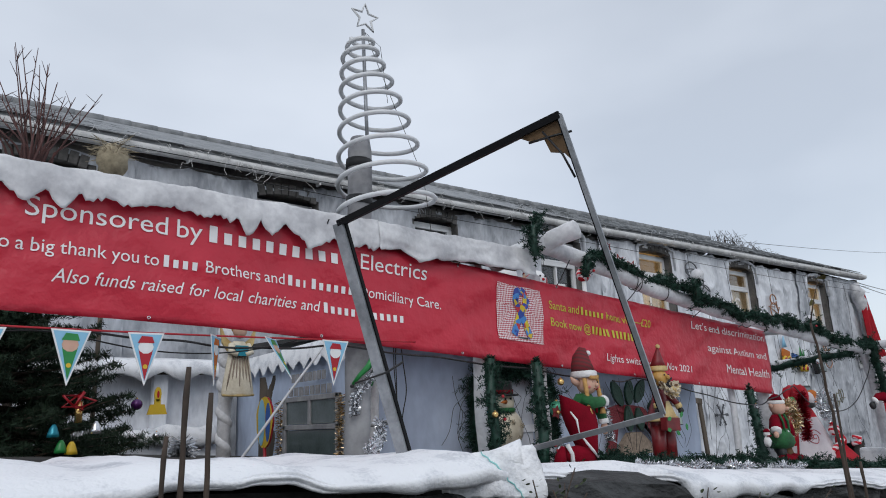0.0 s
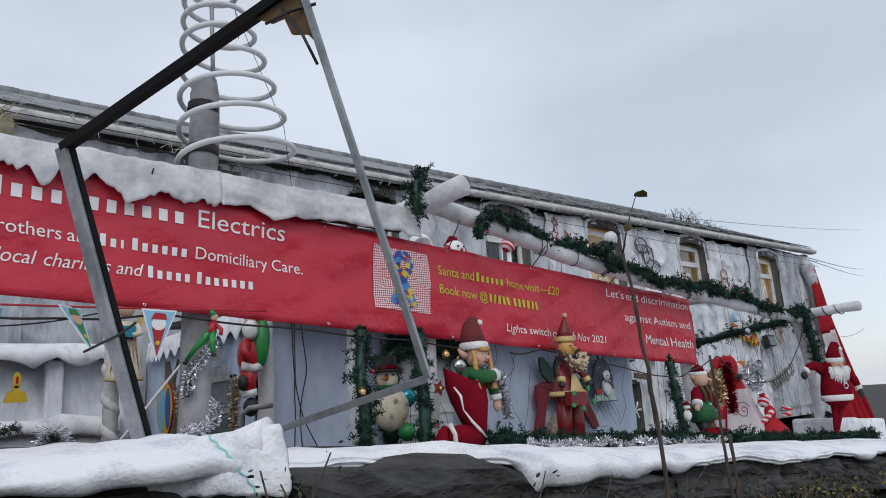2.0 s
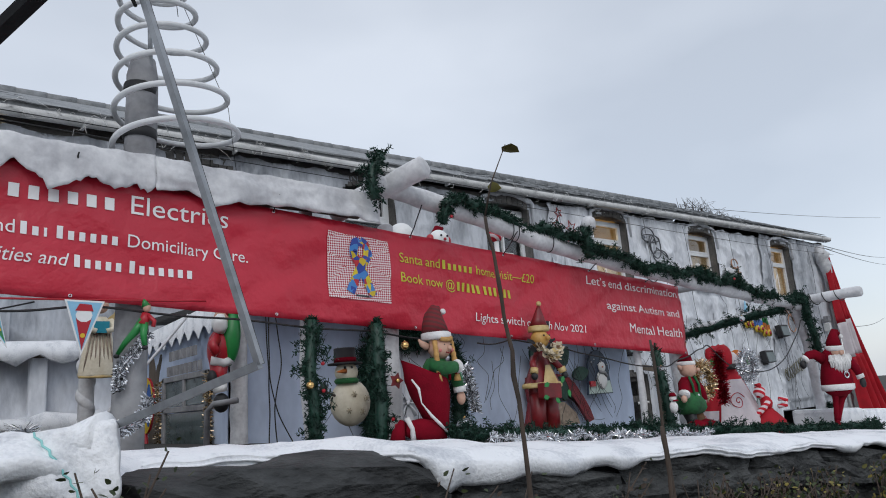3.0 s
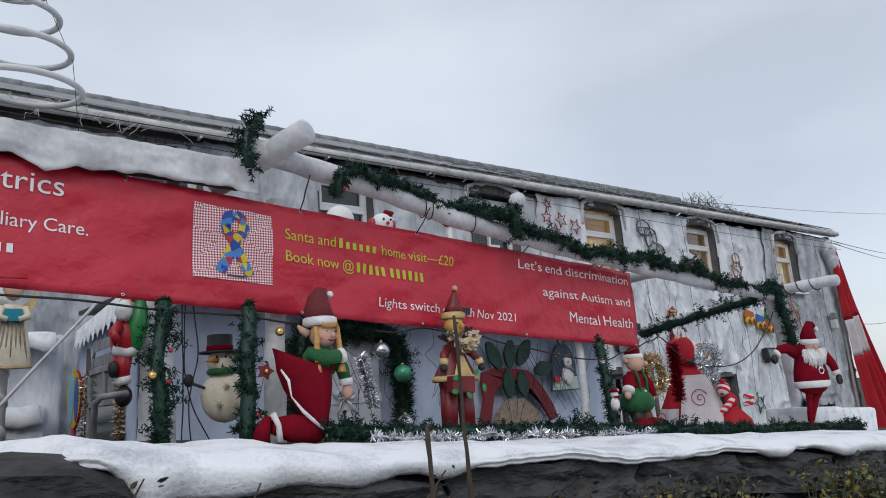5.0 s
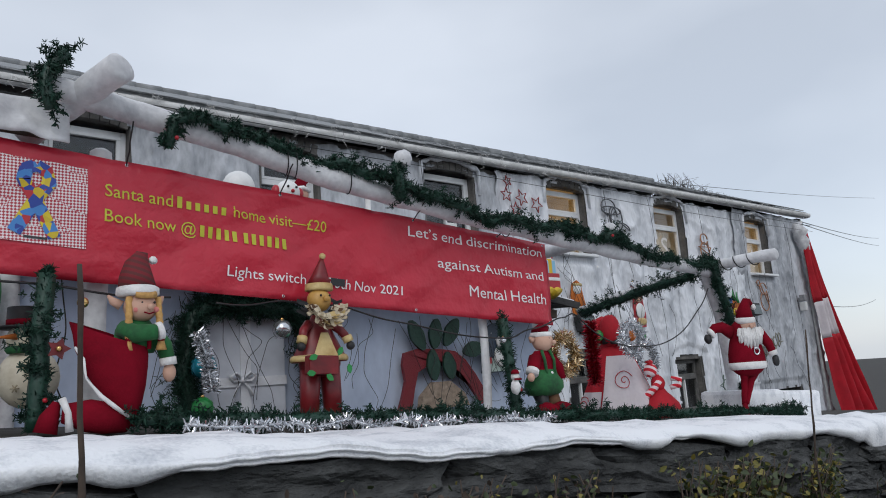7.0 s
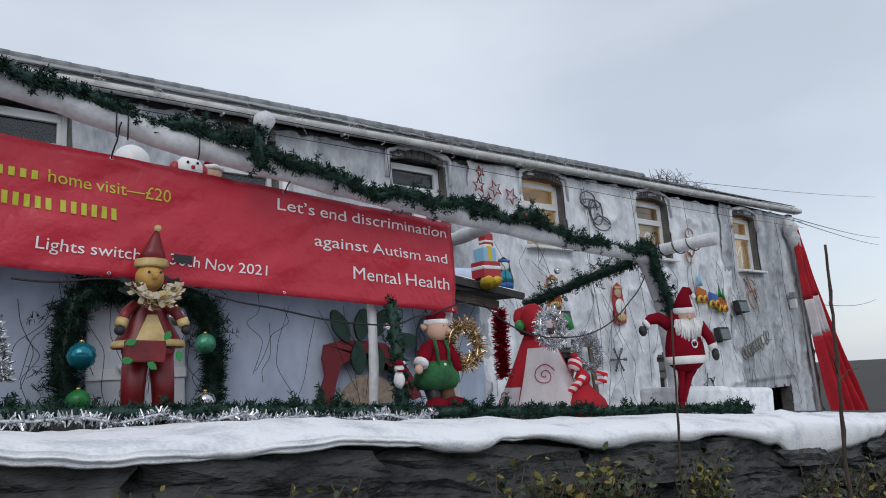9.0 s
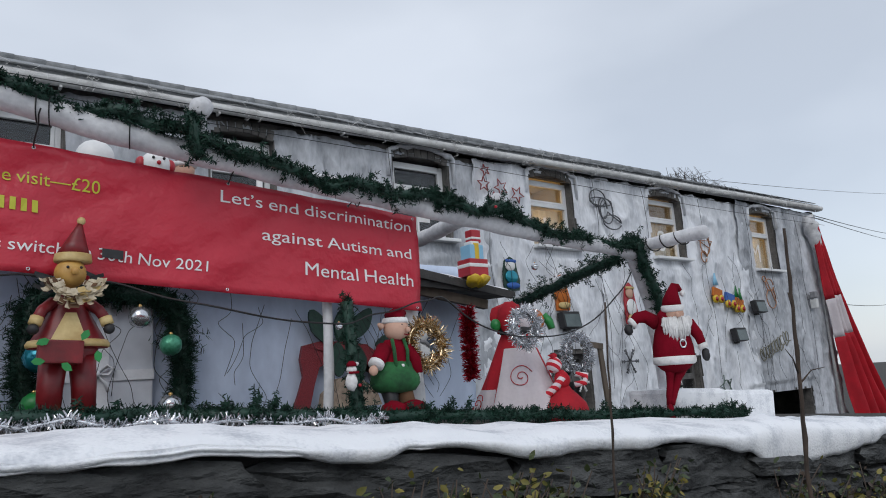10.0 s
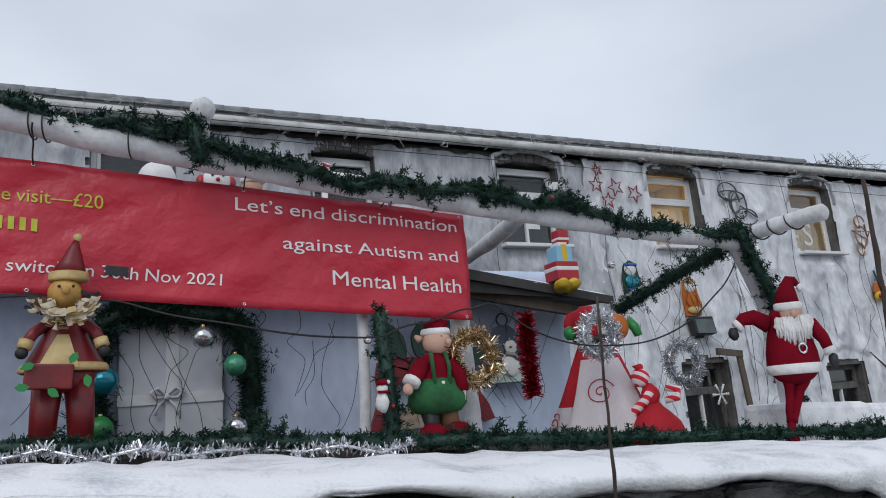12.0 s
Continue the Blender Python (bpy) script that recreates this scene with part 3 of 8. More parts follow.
def build_roof():
    rise, run = 1.945, 4.1
    th = thing("roof", (8, 12.8, 5.2), "low-pitched grey slate roof of the terrace", "roof", kind="structure")
    s = Build()
    for sgn in (-1, 1):
        y0 = 12.8 + sgn * (run + 0.2)
        z0 = 5.26
        s.add([(X0 - 0.3, y0, z0), (X1 + 0.25, y0, z0), (X1 + 0.25, 12.8, z0 + rise), (X0 - 0.3, 12.8, z0 + rise),
               (X0 - 0.3, y0, z0 - 0.06), (X1 + 0.25, y0, z0 - 0.06), (X1 + 0.25, 12.8, z0 + rise - 0.06), (X0 - 0.3, 12.8, z0 + rise - 0.06)],
              [(0, 1, 2, 3), (7, 6, 5, 4), (0, 4, 5, 1), (1, 5, 6, 2), (3, 7, 4, 0)], M_SLATE, False)
    lowered(s.done("roof_bed", th))
    # courses of slates on the front slope; the lower ones seen edge on
    rng = random.Random(8)
    slope = math.atan2(rise, run + 0.2)
    proto = []
    for v in range(5):
        t = Build()
        t.box((0, 0, 0), (0.315, 0.36, 0.012), M_SLATE, bevel=0.002)
        for i, p in enumerate(t.v):
            t.v[i] = (p[0] + rng.uniform(-.006, .006), p[1] + rng.uniform(-.012, .012), p[2] + rng.uniform(-.003, .004))
        proto.append(t)
    rest = Build()
    meshes = []
    for t in proto:
        o = t.done("slate", th)
        meshes.append(o.data)
        bpy.data.objects.remove(o)
    base = world_at(th)
    count = 0
    for row in range(15):
        d = row * 0.28
        for i in range(int((X1 - X0) / 0.325) + 2):
            x = X0 - 0.2 + i * 0.325 + (row % 2) * 0.16
            y, z = 8.50 + d * math.cos(slope) + 0.14, 5.285 + d * math.sin(slope) + 0.07
            m = pose(x, y, z, math.degrees(slope) - 2.4 + rng.uniform(-1, 1), 0, rng.uniform(-1.5, 1.5))
            if row < 4 and 2.0 < x < 23 and count < 290:
                ob = new("slate", meshes[rng.randrange(5)])
                ob.parent = th
                ob.matrix_local = Matrix.Translation((0, 0, eave_shift(x))) @ Matrix.Translation(-base) @ m
                count += 1
            else:
                t = proto[rng.randrange(5)]
                rest.add([m @ Vector(p) for p in t.v], t.f, M_SLATE, False)
    o = lowered(rest.done("slates", th))
    o["kind"] = "stuff"
    r = Build()
    for i in range(int((X1 - X0) / 0.45)):
        x = X0 + 0.2 + i * 0.45
        r.tube([(x - 0.22, 12.8, 5.26 + rise + 0.02), (x + 0.235, 12.8, 5.26 + rise + 0.03)], 0.11, M_SLATE, 8)
    lowered(r.done("ridge_tiles", th))
    # gutter and fascia
    g = Build()
    prof = [(-0.055, 0.05), (-0.05, -0.01), (-0.03, -0.04), (0.0, -0.052), (0.03, -0.04), (0.05, -0.01), (0.055, 0.05), (0.048, 0.05), (0.04, 0.0), (0, -0.04), (-0.04, 0.0), (-0.048, 0.05)]
    xs = [X0 - 0.25 + i * 1.0 for i in range(int(X1 - X0) + 1)] + [X1 + 0.3]
    vs, fs, n = [], [], len(prof)
    for x in xs:
        dz = 0.012 * noise.noise(Vector((x * 0.6, 0, 0)))
        vs += [(x, 8.47 + a, EAVE + c + dz) for a, c in prof]
    for j in range(len(xs) - 1):
        fs += [(j * n + i, j * n + (i + 1) % n, (j + 1) * n + (i + 1) % n, (j + 1) * n + i) for i in range(n)]
    g.add(vs, fs, M_GUTTER)
    gut = tagged(lowered(g.done("gutter")), "pale grey half-round gutter along the eaves", "gutter", kind="structure")
    f = Build().box((0.5 * (X0 + X1), 8.56, EAVE + 0.01), (X1 - X0 + 0.3, 0.03, 0.16), M_UPVC)
    tagged(lowered(f.done("trim_fascia")), "weathered white fascia board under the slates", "fascia", kind="structure")
    for i in range(18):
        x = X0 + 0.9 + i * 1.75
        bk = Build().box((x, 8.50, EAVE - 0.02), (0.03, 0.11, 0.10), M_GUTTER, bevel=0.006)
        lowered(bk.done("bracket", gut))
    p = Build().tube([(X1 - 0.25, 8.47, EAVE - 0.05), (X1 - 0.25, 8.50, EAVE - 0.2), (X1 - 0.22, 8.54, EAVE - 0.4), (X1 - 0.22, 8.54, -1.0)], 0.038, M_GUTTER, 10)
    tagged(p.done("downpipe"), "grey rainwater downpipe at the end of the terrace", "downpipe")
    # icicle lights and net scraps that hang from the gutter
    w = Build()
    for i in range(260):
        x = rng.uniform(0, X1)
        a = (x, 8.41, EAVE + rng.uniform(-0.03, 0.06))
        p = [a]
        for _ in range(4):
            q = p[-1]
            p.append((q[0] + rng.uniform(-.09, .09), 8.41 - rng.uniform(0, .04), q[2] + rng.uniform(-.075, .06)))
        w.tube(p, 0.0028, M_WHITE, 4, caps=False)
    tagged(lowered(w.done("icicle_light_wires")), "tangled pale icicle light wires along the gutter", "light string", kind="stuff")


# ---------------------------------------------------------------- garden wall
DRAPE = ((-3.0, 0.09), (0.6, 0.09), (1.1, 0.05), (1.55, 0.028), (1.74, 0.045), (1.90, 0.055), (2.07, 0.05), (2.13, 0.008), (2.24, 0.004), (2.45, 0.004), (2.53, 0.016), (2.60, 0.002), (2.70, 0.008), (2.74, 0.055), (2.78, 0.098), (2.84, 0.080), (3.0, 0.066), (3.39, 0.052), (3.59, 0.030), (3.85, 0.022), (4.11, 0.020), (4.30, 0.038), (4.43, 0.022), (4.67, 0.030), (4.85, 0.054), (5.02, 0.030), (5.38, 0.060), (5.67, 0.062), (5.97, 0.044), (6.32, 0.076), (6.46, 0.140), (6.66, 0.152), (6.86, 0.125), (7.35, 0.080), (9.0, 0.08), (14.5, 0.08))


def drape(x):
    """How far the wadding hangs over the front edge."""
    for (xa, da), (xb, db) in zip(DRAPE, DRAPE[1:]):
        if xa <= x <= xb:
            t = (x - xa) / (xb - xa)
            t = t * t * (3 - 2 * t)
            return max(0.002, da + (db - da) * t + 0.012 * noise.noise(Vector((x * 8.0, 8.2, 0))))
    return 0.06


def build_garden_wall():
    th = thing("garden_wall", (4, 1.9, 0), "low dry-stone wall of dark slate along the road", "wall", kind="structure")
    c = Build()
    xs = [-6 + i * 0.5 for i in range(45)]
    for xa, xb in zip(xs, xs[1:]):
        zt = 1.83 - 0.075 * 0.5 * (xa + xb) - 0.06
        c.box((0.5 * (xa + xb), 1.985, 0.5 * (zt - 1.6)), (xb - xa, 0.43, zt + 1.6), M_CORE, (0, math.degrees(math.atan(0.075)), 0))
    c.done("wall_core", th)
    rng = random.Random(21)
    base = world_at(th)
    protos = []
    for k in range(10):
        bm = bmesh.new()
        bmesh.ops.create_cube(bm, size=1.0)
        bmesh.ops.subdivide_edges(bm, edges=bm.edges[:], cuts=5, use_grid_fill=True)
        for v in bm.verts:
            p = v.co.copy()
            q = p.copy()
            m = max(abs(p.x), abs(p.y), abs(p.z))
            r = Vector((p.x, p.y, p.z)).normalized() * 0.62
            q = p.lerp(r, 0.22 if sum(abs(abs(a) - 0.5) < 1e-4 for a in p) > 1 else 0.0)
            q += noise.noise_vector(p * 2.1 + Vector((k * 5.3, 0, 0))) * 0.12 + noise.noise_vector(p * 4.6 + Vector((k * 5.3, 2, 0))) * 0.075 + noise.noise_vector(p * 10 + Vector((k * 5.3, 2, 4))) * 0.035
            v.co = q
        me = bpy.data.meshes.new("stone")
        bm.to_mesh(me)
        bm.free()
        me.materials.append(M_STONE)
        protos.append(me)
    boulder = new("stone", protos[3])
    boulder.parent = th
    boulder.matrix_local = Matrix.Translation(-base) @ pose(2.40, 1.915, 1.497, 2, 4.3, 1) @ Matrix.Diagonal((0.70, 0.50, 0.235, 1))
    z_off = 0.075
    row = 0
    made = 0
    while z_off < 1.55:
        hgt = (0.13, 0.10, 0.085, 0.11, 0.14, 0.09, 0.12, 0.15, 0.16, 0.17, 0.18)[min(row, 10)]
        x = -2.0 + rng.uniform(-0.3, 0)
        while x < (13.5 if row < 4 else 11):
            w = rng.uniform(0.45, 0.85) if row == 0 else rng.uniform(0.16, 0.5)
            zc = 1.83 - 0.075 * (x + w / 2) - z_off - hgt / 2
            if zc - hgt / 2 > road_z(x) - 0.1:
                ob = new("stone", protos[rng.randrange(10)])
                ob.parent = th
                dep = 0.30 if row == 0 else 0.22
                yy = (1.735 if row == 0 else 1.755 + rng.uniform(-0.012, 0.022)) + dep / 2 - 0.02
                ob.matrix_local = Matrix.Translation(-base) @ pose(x + w / 2, yy, zc, rng.uniform(-3, 3), 4.3 + rng.uniform(-2, 2), rng.uniform(-2, 2)) @ Matrix.Diagonal((w * 1.03, dep, hgt * rng.uniform(0.95, 1.05), 1))
                made += 1
            x += w + 0.012
        z_off += hgt + 0.006
        row += 1
        if made > 285:
            break


def build_snow():
    """Wadding laid along the wall top as snow, in two lengths that overlap at the metal frame."""
    for name, xa, xb, lift in (("left", -3.0, 2.12, 0.010), ("right", 2.06, 14.0, 0.0)):
        b = Build()
        step = 0.018
        n = int((xb - xa) / step)
        vs, fs = [], []
        for i in range(n + 1):
            x = xa + i * step
            d = drape(x)
            z = snow_z(x) + lift
            bump = lift * 4.5 * max(0, 1 - abs(x - 2.0) / 0.35) if lift else 0
            z += bump
            if lift:
                z -= 0.045 * max(0.0, (x - 1.97) / 0.15) ** 2
            zone = max(0.0, min(1.0, (x - 2.10) / 0.12, (2.78 - x) / 0.10)) if not lift else 0.0
            z += 0.016 * zone
            torn = 0.012 * noise.noise(Vector((x * 9, 0, lift * 90)))
            back = 0.22 * max(0.0, min(1.0, (x - 2.12) / 0.1, (2.72 - x) / 0.12))
            prof = [(2.86, -0.03), (2.66, -0.012), (2.44, -0.012), (2.26, -0.012), (2.12, -0.006), (1.98, 0.0), (1.86, 0.0), (1.78, -0.004), (1.722, -0.014), (1.695, -0.032)]
            for m in range(6):
                t = (m + 1) / 6
                prof.append((1.690 - 0.012 * math.sin(t * 3.0) + 0.012 * t, -0.026 - max(0.012, d - 0.014) * t + 0.4 * torn * t))
            for m, (y, dz) in enumerate(prof):
                p = Vector((x, y + back * max(0.0, min(1.0, (2.1 - y) / 0.3)), z + dz))
                yn = y if m < 8 else 1.72
                w = noise.noise(Vector((x * 3.1, yn * 7, z * 5))) * 0.014 + noise.noise(Vector((x * 9, yn * 14, z * 14))) * 0.010 + noise.noise(Vector((x * 22, yn * 28, z * 28))) * 0.006
                p.z += w * (1 if m < 8 else 0.6)
                p.y += w * (0.3 if m < 8 else 0.5)
                vs.append(p)
        kk = len(prof)
        for i in range(n):
            for m in range(kk - 1):
                a = i * kk + m
                fs.append((a, a + 1, a + kk + 1, a + kk))
        b.add(vs, fs, M_SNOW)
        ob = b.done("snow_blanket")
        so = ob.modifiers.new("thick", "SOLIDIFY")
        so.thickness, so.offset = 0.014, -1.0
        tagged(ob, "white wadding blanket laid over the wall as snow" + (", torn end lifted" if lift else ""), "snow blanket", "wall wadding")


def build_torn_end():
    """Wadding pulled up round the foot of the leaning frame, its end torn open."""
    p = []
    for a, c in zip([(1.74, 1.95, 1.650), (1.90, 1.87, 1.658), (2.01, 1.78, 1.672)], [(1.90, 1.87, 1.658), (2.01, 1.78, 1.672), (2.092, 1.685, 1.692)]):
        p += line3(a, c, 8)[:-1]
    p.append(Vector((2.092, 1.685, 1.692)))
    n = len(p)
    rr = [0.018 + 0.022 * min(1, i / (n * 0.7)) for i in range(n)]
    b = Build().tube(p, rr, M_SNOW, 20, rough=0.5)
    # the loose flap that hangs from it over the front of the wall
    nu, nv = 34, 14
    vs = []
    for i in range(nu + 1):
        u = i / nu
        top = p[0].lerp(p[-1], 0.30 + 0.72 * u) + Vector((0, -0.02, 0.028))
        drop = 0.075 + 0.045 * u + 0.016 * noise.noise(Vector((u * 7, 1, 0)))
        for k in range(nv + 1):
            v = k / nv
            fold = 0.016 * noise.noise(Vector((u * 6, v * 2.0, 3.0))) + 0.007 * noise.noise(Vector((u * 19, v * 7, 5.0)))
            vs.append(top + Vector((0.02 * v * (1 - u), -0.035 * math.sin(v * 1.9) + fold, -drop * v)))
    b.add(vs, [(i * (nv + 1) + k, i * (nv + 1) + k + 1, (i + 1) * (nv + 1) + k + 1, (i + 1) * (nv + 1) + k) for i in range(nu) for k in range(nv)], M_SNOW)
    ob = b.done("torn_wadding")
    ob.modifiers.new("thick", "SOLIDIFY").thickness = 0.008
    tagged(ob, "torn wadding end pulled up round the steel frame's foot", "wadding", "wall wadding")
    i = int(nu * 0.62)
    edge = [vs[(i + k // 2) * (nv + 1) + k] + Vector((0, -0.004, 0)) for k in range(nv + 1)]
    Build().tube(edge, 0.0022, M_TURQUOISE, 6, rough=0.5).done("turquoise_edge", ob, "frayed turquoise edging")


# ---------------------------------------------------------------- banner
def banner_bottom(x):
    t = max(0.0, min(1.0, (2.4 - x) / 1.3))
    return 2.30 - 0.0717 * x - 0.035 * t * t


def banner_y(x, v):
    y = 3.055 + 0.012 * noise.noise(Vector((x * 1.3, v * 2.0, 5.0))) + 0.006 * noise.noise(Vector((x * 3.3 + v * 4, v * 5.0, 1.0)))
    y += 0.014 * (1 - abs(noise.noise(Vector((x * 2.2 - v * 3.0, v * 1.2, 8.0))))) ** 7
    y -= 0.010 * (1 - abs(noise.noise(Vector((x * 1.6 + v * 4.0, v * 1.7 - x * 0.6, 3.0))))) ** 9
    return y


def on_banner(x, v, lift=0.0):
    return Vector((x, banner_y(x, v) - lift, banner_bottom(x) + v))


def outline_mesh(body, shear=0.0, bold=0.0):
    """Letters as a flat mesh: vertices (height of a capital = about 0.7) and faces, and the width."""
    cu = bpy.data.curves.new("letters", "FONT")
    cu.body, cu.size, cu.resolution_u, cu.shear, cu.offset = body, 1.0, 3, shear, bold
    ob = bpy.data.objects.new("letters", cu)
    scene.collection.objects.link(ob)
    dg = bpy.context.evaluated_depsgraph_get()
    me = bpy.data.meshes.new_from_object(ob.evaluated_get(dg))
    vs = [tuple(v.co) for v in me.vertices]
    fs = [tuple(p.vertices) for p in me.polygons]
    bpy.data.objects.remove(ob)
    bpy.data.curves.remove(cu)
    bpy.data.meshes.remove(me)
    return vs, fs


def bar_mesh(word):
    """A withheld word as plain bars of its size, one to a letter."""
    vs, fs, x = [], [], 0.0
    for ch in word:
        w = 0.14 if ch in "ilrtjf." else 0.29
        if ch == " ":
            x += 0.28
            continue
        h = 0.66 if ch.isupper() or ch in "bdhklt0123456789" else 0.46
        o = len(vs)
        vs += [(x, 0, 0), (x + w, 0, 0), (x + w, h, 0), (x, h, 0)]
        fs.append((o, o + 1, o + 2, o + 3))
        x += w + 0.25
    return vs, fs, x


def letter_groups(vs, fs):
    """Faces letter by letter: joined faces, with a dot kept to the stem below it."""
    root = list(range(len(vs)))

    def find(i):
        while root[i] != i:
            root[i] = root[root[i]]
            i = root[i]
        return i

    for f in fs:
        for i in f[1:]:
            root[find(i)] = find(f[0])
    parts = {}
    for f in fs:
        parts.setdefault(find(f[0]), []).append(f)
    groups = []
    for faces in parts.values():
        xs = [vs[i][0] for f in faces for i in f]
        lo, hi = min(xs), max(xs)
        for g in groups:
            if min(hi, g[1]) - max(lo, g[0]) > 0.6 * min(hi - lo, g[1] - g[0]):
                g[0], g[1] = min(lo, g[0]), max(hi, g[1])
                g[2].extend(faces)
                break
        else:
            groups.append([lo, hi, list(faces)])
    return [g[2] for g in groups]


def print_line(banner, pieces, xa, xb, va, vb, height, m, shear=0.0):
    """A line of print from xa to xb; pieces: (words, is_bar)."""
    run, out = 0.0, []
    words = []
    for body, bar_word in pieces:
        words += [(w, bar_word) for w in body.split(" ")]
    for body, bar_word in words:
        if bar_word:
            vs, fs, w = bar_mesh(body)
        else:
            vs, fs = outline_mesh(body, shear)
            w = max(v[0] for v in vs) + 0.05
        out.append((run, vs, fs))
        run += w + 0.20
    run -= 0.20
    sx, sy = (xb - xa) / run, height / 0.70
    for start, vs, fs in out:
        for faces in letter_groups(vs, fs):
            used = sorted({i for f in faces for i in f})
            where = {i: k for k, i in enumerate(used)}
            pts = []
            for i in used:
                x, y, _ = vs[i]
                t = (start + x) / run
                pts.append(on_banner(xa + (start + x) * sx, va + (vb - va) * t + y * sy, 0.004))
            Build().add(pts, [tuple(where[i] for i in f) for f in faces], m, False).done("letter", banner)


def build_banner():
    xa, xb, nz = 0.30, 5.985, 16
    n = int((xb - xa) / 0.03)
    th = thing("banner", (3.2, 3.055, 2.1), "long red vinyl banner with white and lime print", "banner")
    b = Build()
    vs = [on_banner(xa + (xb - xa) * i / n, 0.46 * j / nz) for i in range(n + 1) for j in range(nz + 1)]
    fs = [(i * (nz + 1) + j, (i + 1) * (nz + 1) + j, (i + 1) * (nz + 1) + j + 1, i * (nz + 1) + j + 1) for i in range(n) for j in range(nz)]
    b.add(vs, fs, M_BANNER)
    sh = b.done("vinyl_sheet", th)
    so = sh.modifiers.new("thick", "SOLIDIFY")
    so.thickness, so.offset = 0.0015, -1
    W, L = M_PRINT, M_LIME
    print_line(th, [("Sponsored by", 0), ("Xxxxxxxxxxx", 1), ("Electrics", 0)], 1.176, 2.855, 0.325, 0.338, 0.070, W)
    print_line(th, [("Also a big thank you to", 0), ("Xxxx", 1), ("Brothers and", 0), ("Xx. Xxxxxx", 1), ("Domiciliary Care.", 0)], 1.03, 2.935, 0.205, 0.210, 0.047, W)
    print_line(th, [("Also funds raised for local charities and", 0), ("Xxxxx Xxxxxxx", 1)], 1.277, 2.723, 0.108, 0.117, 0.047, W, 0.25)
    print_line(th, [("Santa and", 0), ("Xxxxxx", 1), ("home visit\u2014\u00a320", 0)], 3.676, 4.579, 0.316, 0.316, 0.047, L)
    print_line(th, [("Book now @", 0), ("00000 000000", 1)], 3.673, 4.396, 0.222, 0.212, 0.047, L)
    print_line(th, [("Lights switch on 30th Nov 2021", 0)], 4.121, 4.975, 0.075, 0.075, 0.043, W, 0.06)
    print_line(th, [("Let\u2019s end discrimination", 0)], 5.012, 5.948, 0.366, 0.378, 0.050, W)
    print_line(th, [("against Autism and", 0)], 5.194, 5.942, 0.236, 0.244, 0.050, W)
    print_line(th, [("Mental Health", 0)], 5.377, 5.945, 0.108, 0.112, 0.058, W)

    def patch(name, x0, x1, v0, v1, m, lift, label=""):
        p = Build()
        k = 10
        vs = [on_banner(x0 + (x1 - x0) * i / k, v0 + (v1 - v0) * j / k, lift) for i in range(k + 1) for j in range(k + 1)]
        fs = [(i * (k + 1) + j, (i + 1) * (k + 1) + j, (i + 1) * (k + 1) + j + 1, i * (k + 1) + j + 1) for i in range(k) for j in range(k)]
        p.add(vs, fs, m)
        return p.done(name, th, label)

    patch("tape_patch", 4.588, 4.660, 0.084, 0.116, M_TAPE, 0.008, "piece of black tape stuck over part of the date")
    patch("print_panel", 3.297, 3.621, 0.113, 0.405, M_CHECK, 0.004, "red and white dotted print panel")
    # awareness ribbon: a crossed loop of jigsaw colours
    rb = Build()
    for path in ([(0.105, 0.03), (0.14, 0.10), (0.17, 0.16), (0.205, 0.215), (0.195, 0.255), (0.165, 0.27)], [(0.225, 0.025), (0.19, 0.10), (0.16, 0.16), (0.125, 0.215), (0.135, 0.255), (0.165, 0.27)]):
        pts = []
        for i in range(31):
            u = i / 30 * (len(path) - 1)
            a, t = int(min(u, len(path) - 2)), 0
            t = u - a
            pts.append((path[a][0] * (1 - t) + path[a + 1][0] * t, path[a][1] * (1 - t) + path[a + 1][1] * t))
        vs, fs = [], []
        for i, (x, v) in enumerate(pts):
            a, c = pts[max(0, i - 1)], pts[min(30, i + 1)]
            d = Vector((c[0] - a[0], c[1] - a[1])).normalized()
            nx, nv = -d.y * 0.021, d.x * 0.021
            vs += [on_banner(3.297 + x - nx, 0.113 + v - nv, 0.009), on_banner(3.297 + x + nx, 0.113 + v + nv, 0.009)]
        fs = [(2 * i, 2 * i + 2, 2 * i + 3, 2 * i + 1) for i in range(30)]
        rb.add(vs, fs, M_JIGSAW)
    rb.done("ribbon_print", th, "awareness ribbon in jigsaw colours")
    patch("caption_bar", 3.43, 3.50, 0.128, 0.136, M_TAPE, 0.007)
    rng = random.Random(3)
    for x in (0.9, 1.6, 2.3, 3.05, 3.75, 4.36, 5.05, 5.60, 5.96):
        for v in (0.014, 0.446):
            p = on_banner(x, v, 0.003)
            e = Build()
            e.tube([p + Vector((0.005 * math.cos(a * 0.524), 0, 0.005 * math.sin(a * 0.524))) for a in range(12)], 0.0018, M_BSILVER, 5, closed=True)
            e.done("eyelet", th)
    for x in (2.3, 3.05, 3.75, 4.36, 5.05, 5.60):
        p = on_banner(x, 0.446, 0.004)
        top = (x + rng.uniform(-0.02, 0.02), 2.93, 2.60 - 0.118 * (x - 3.8)) if x > 3.4 else (x, 3.0, p.z + 0.06)
        t = Build().tube(line3(p, top, 6, wob=0.006, seed=x), 0.003, M_CABLE, 5)
        t.done("cable_tie", th)
    for x, z in ((4.36, 2.556), (4.40, 2.55), (4.66, 2.512), (5.62, 2.388)):
        q = [(x + 0.012 * math.cos(a), 2.992 + 0.050 * math.cos(a), z + 0.054 * math.sin(a)) for a in [i * math.pi / 10 for i in range(20)]]
        Build().tube(q, 0.0028, M_CABLE, 5, closed=True).done("cable_tie", th)


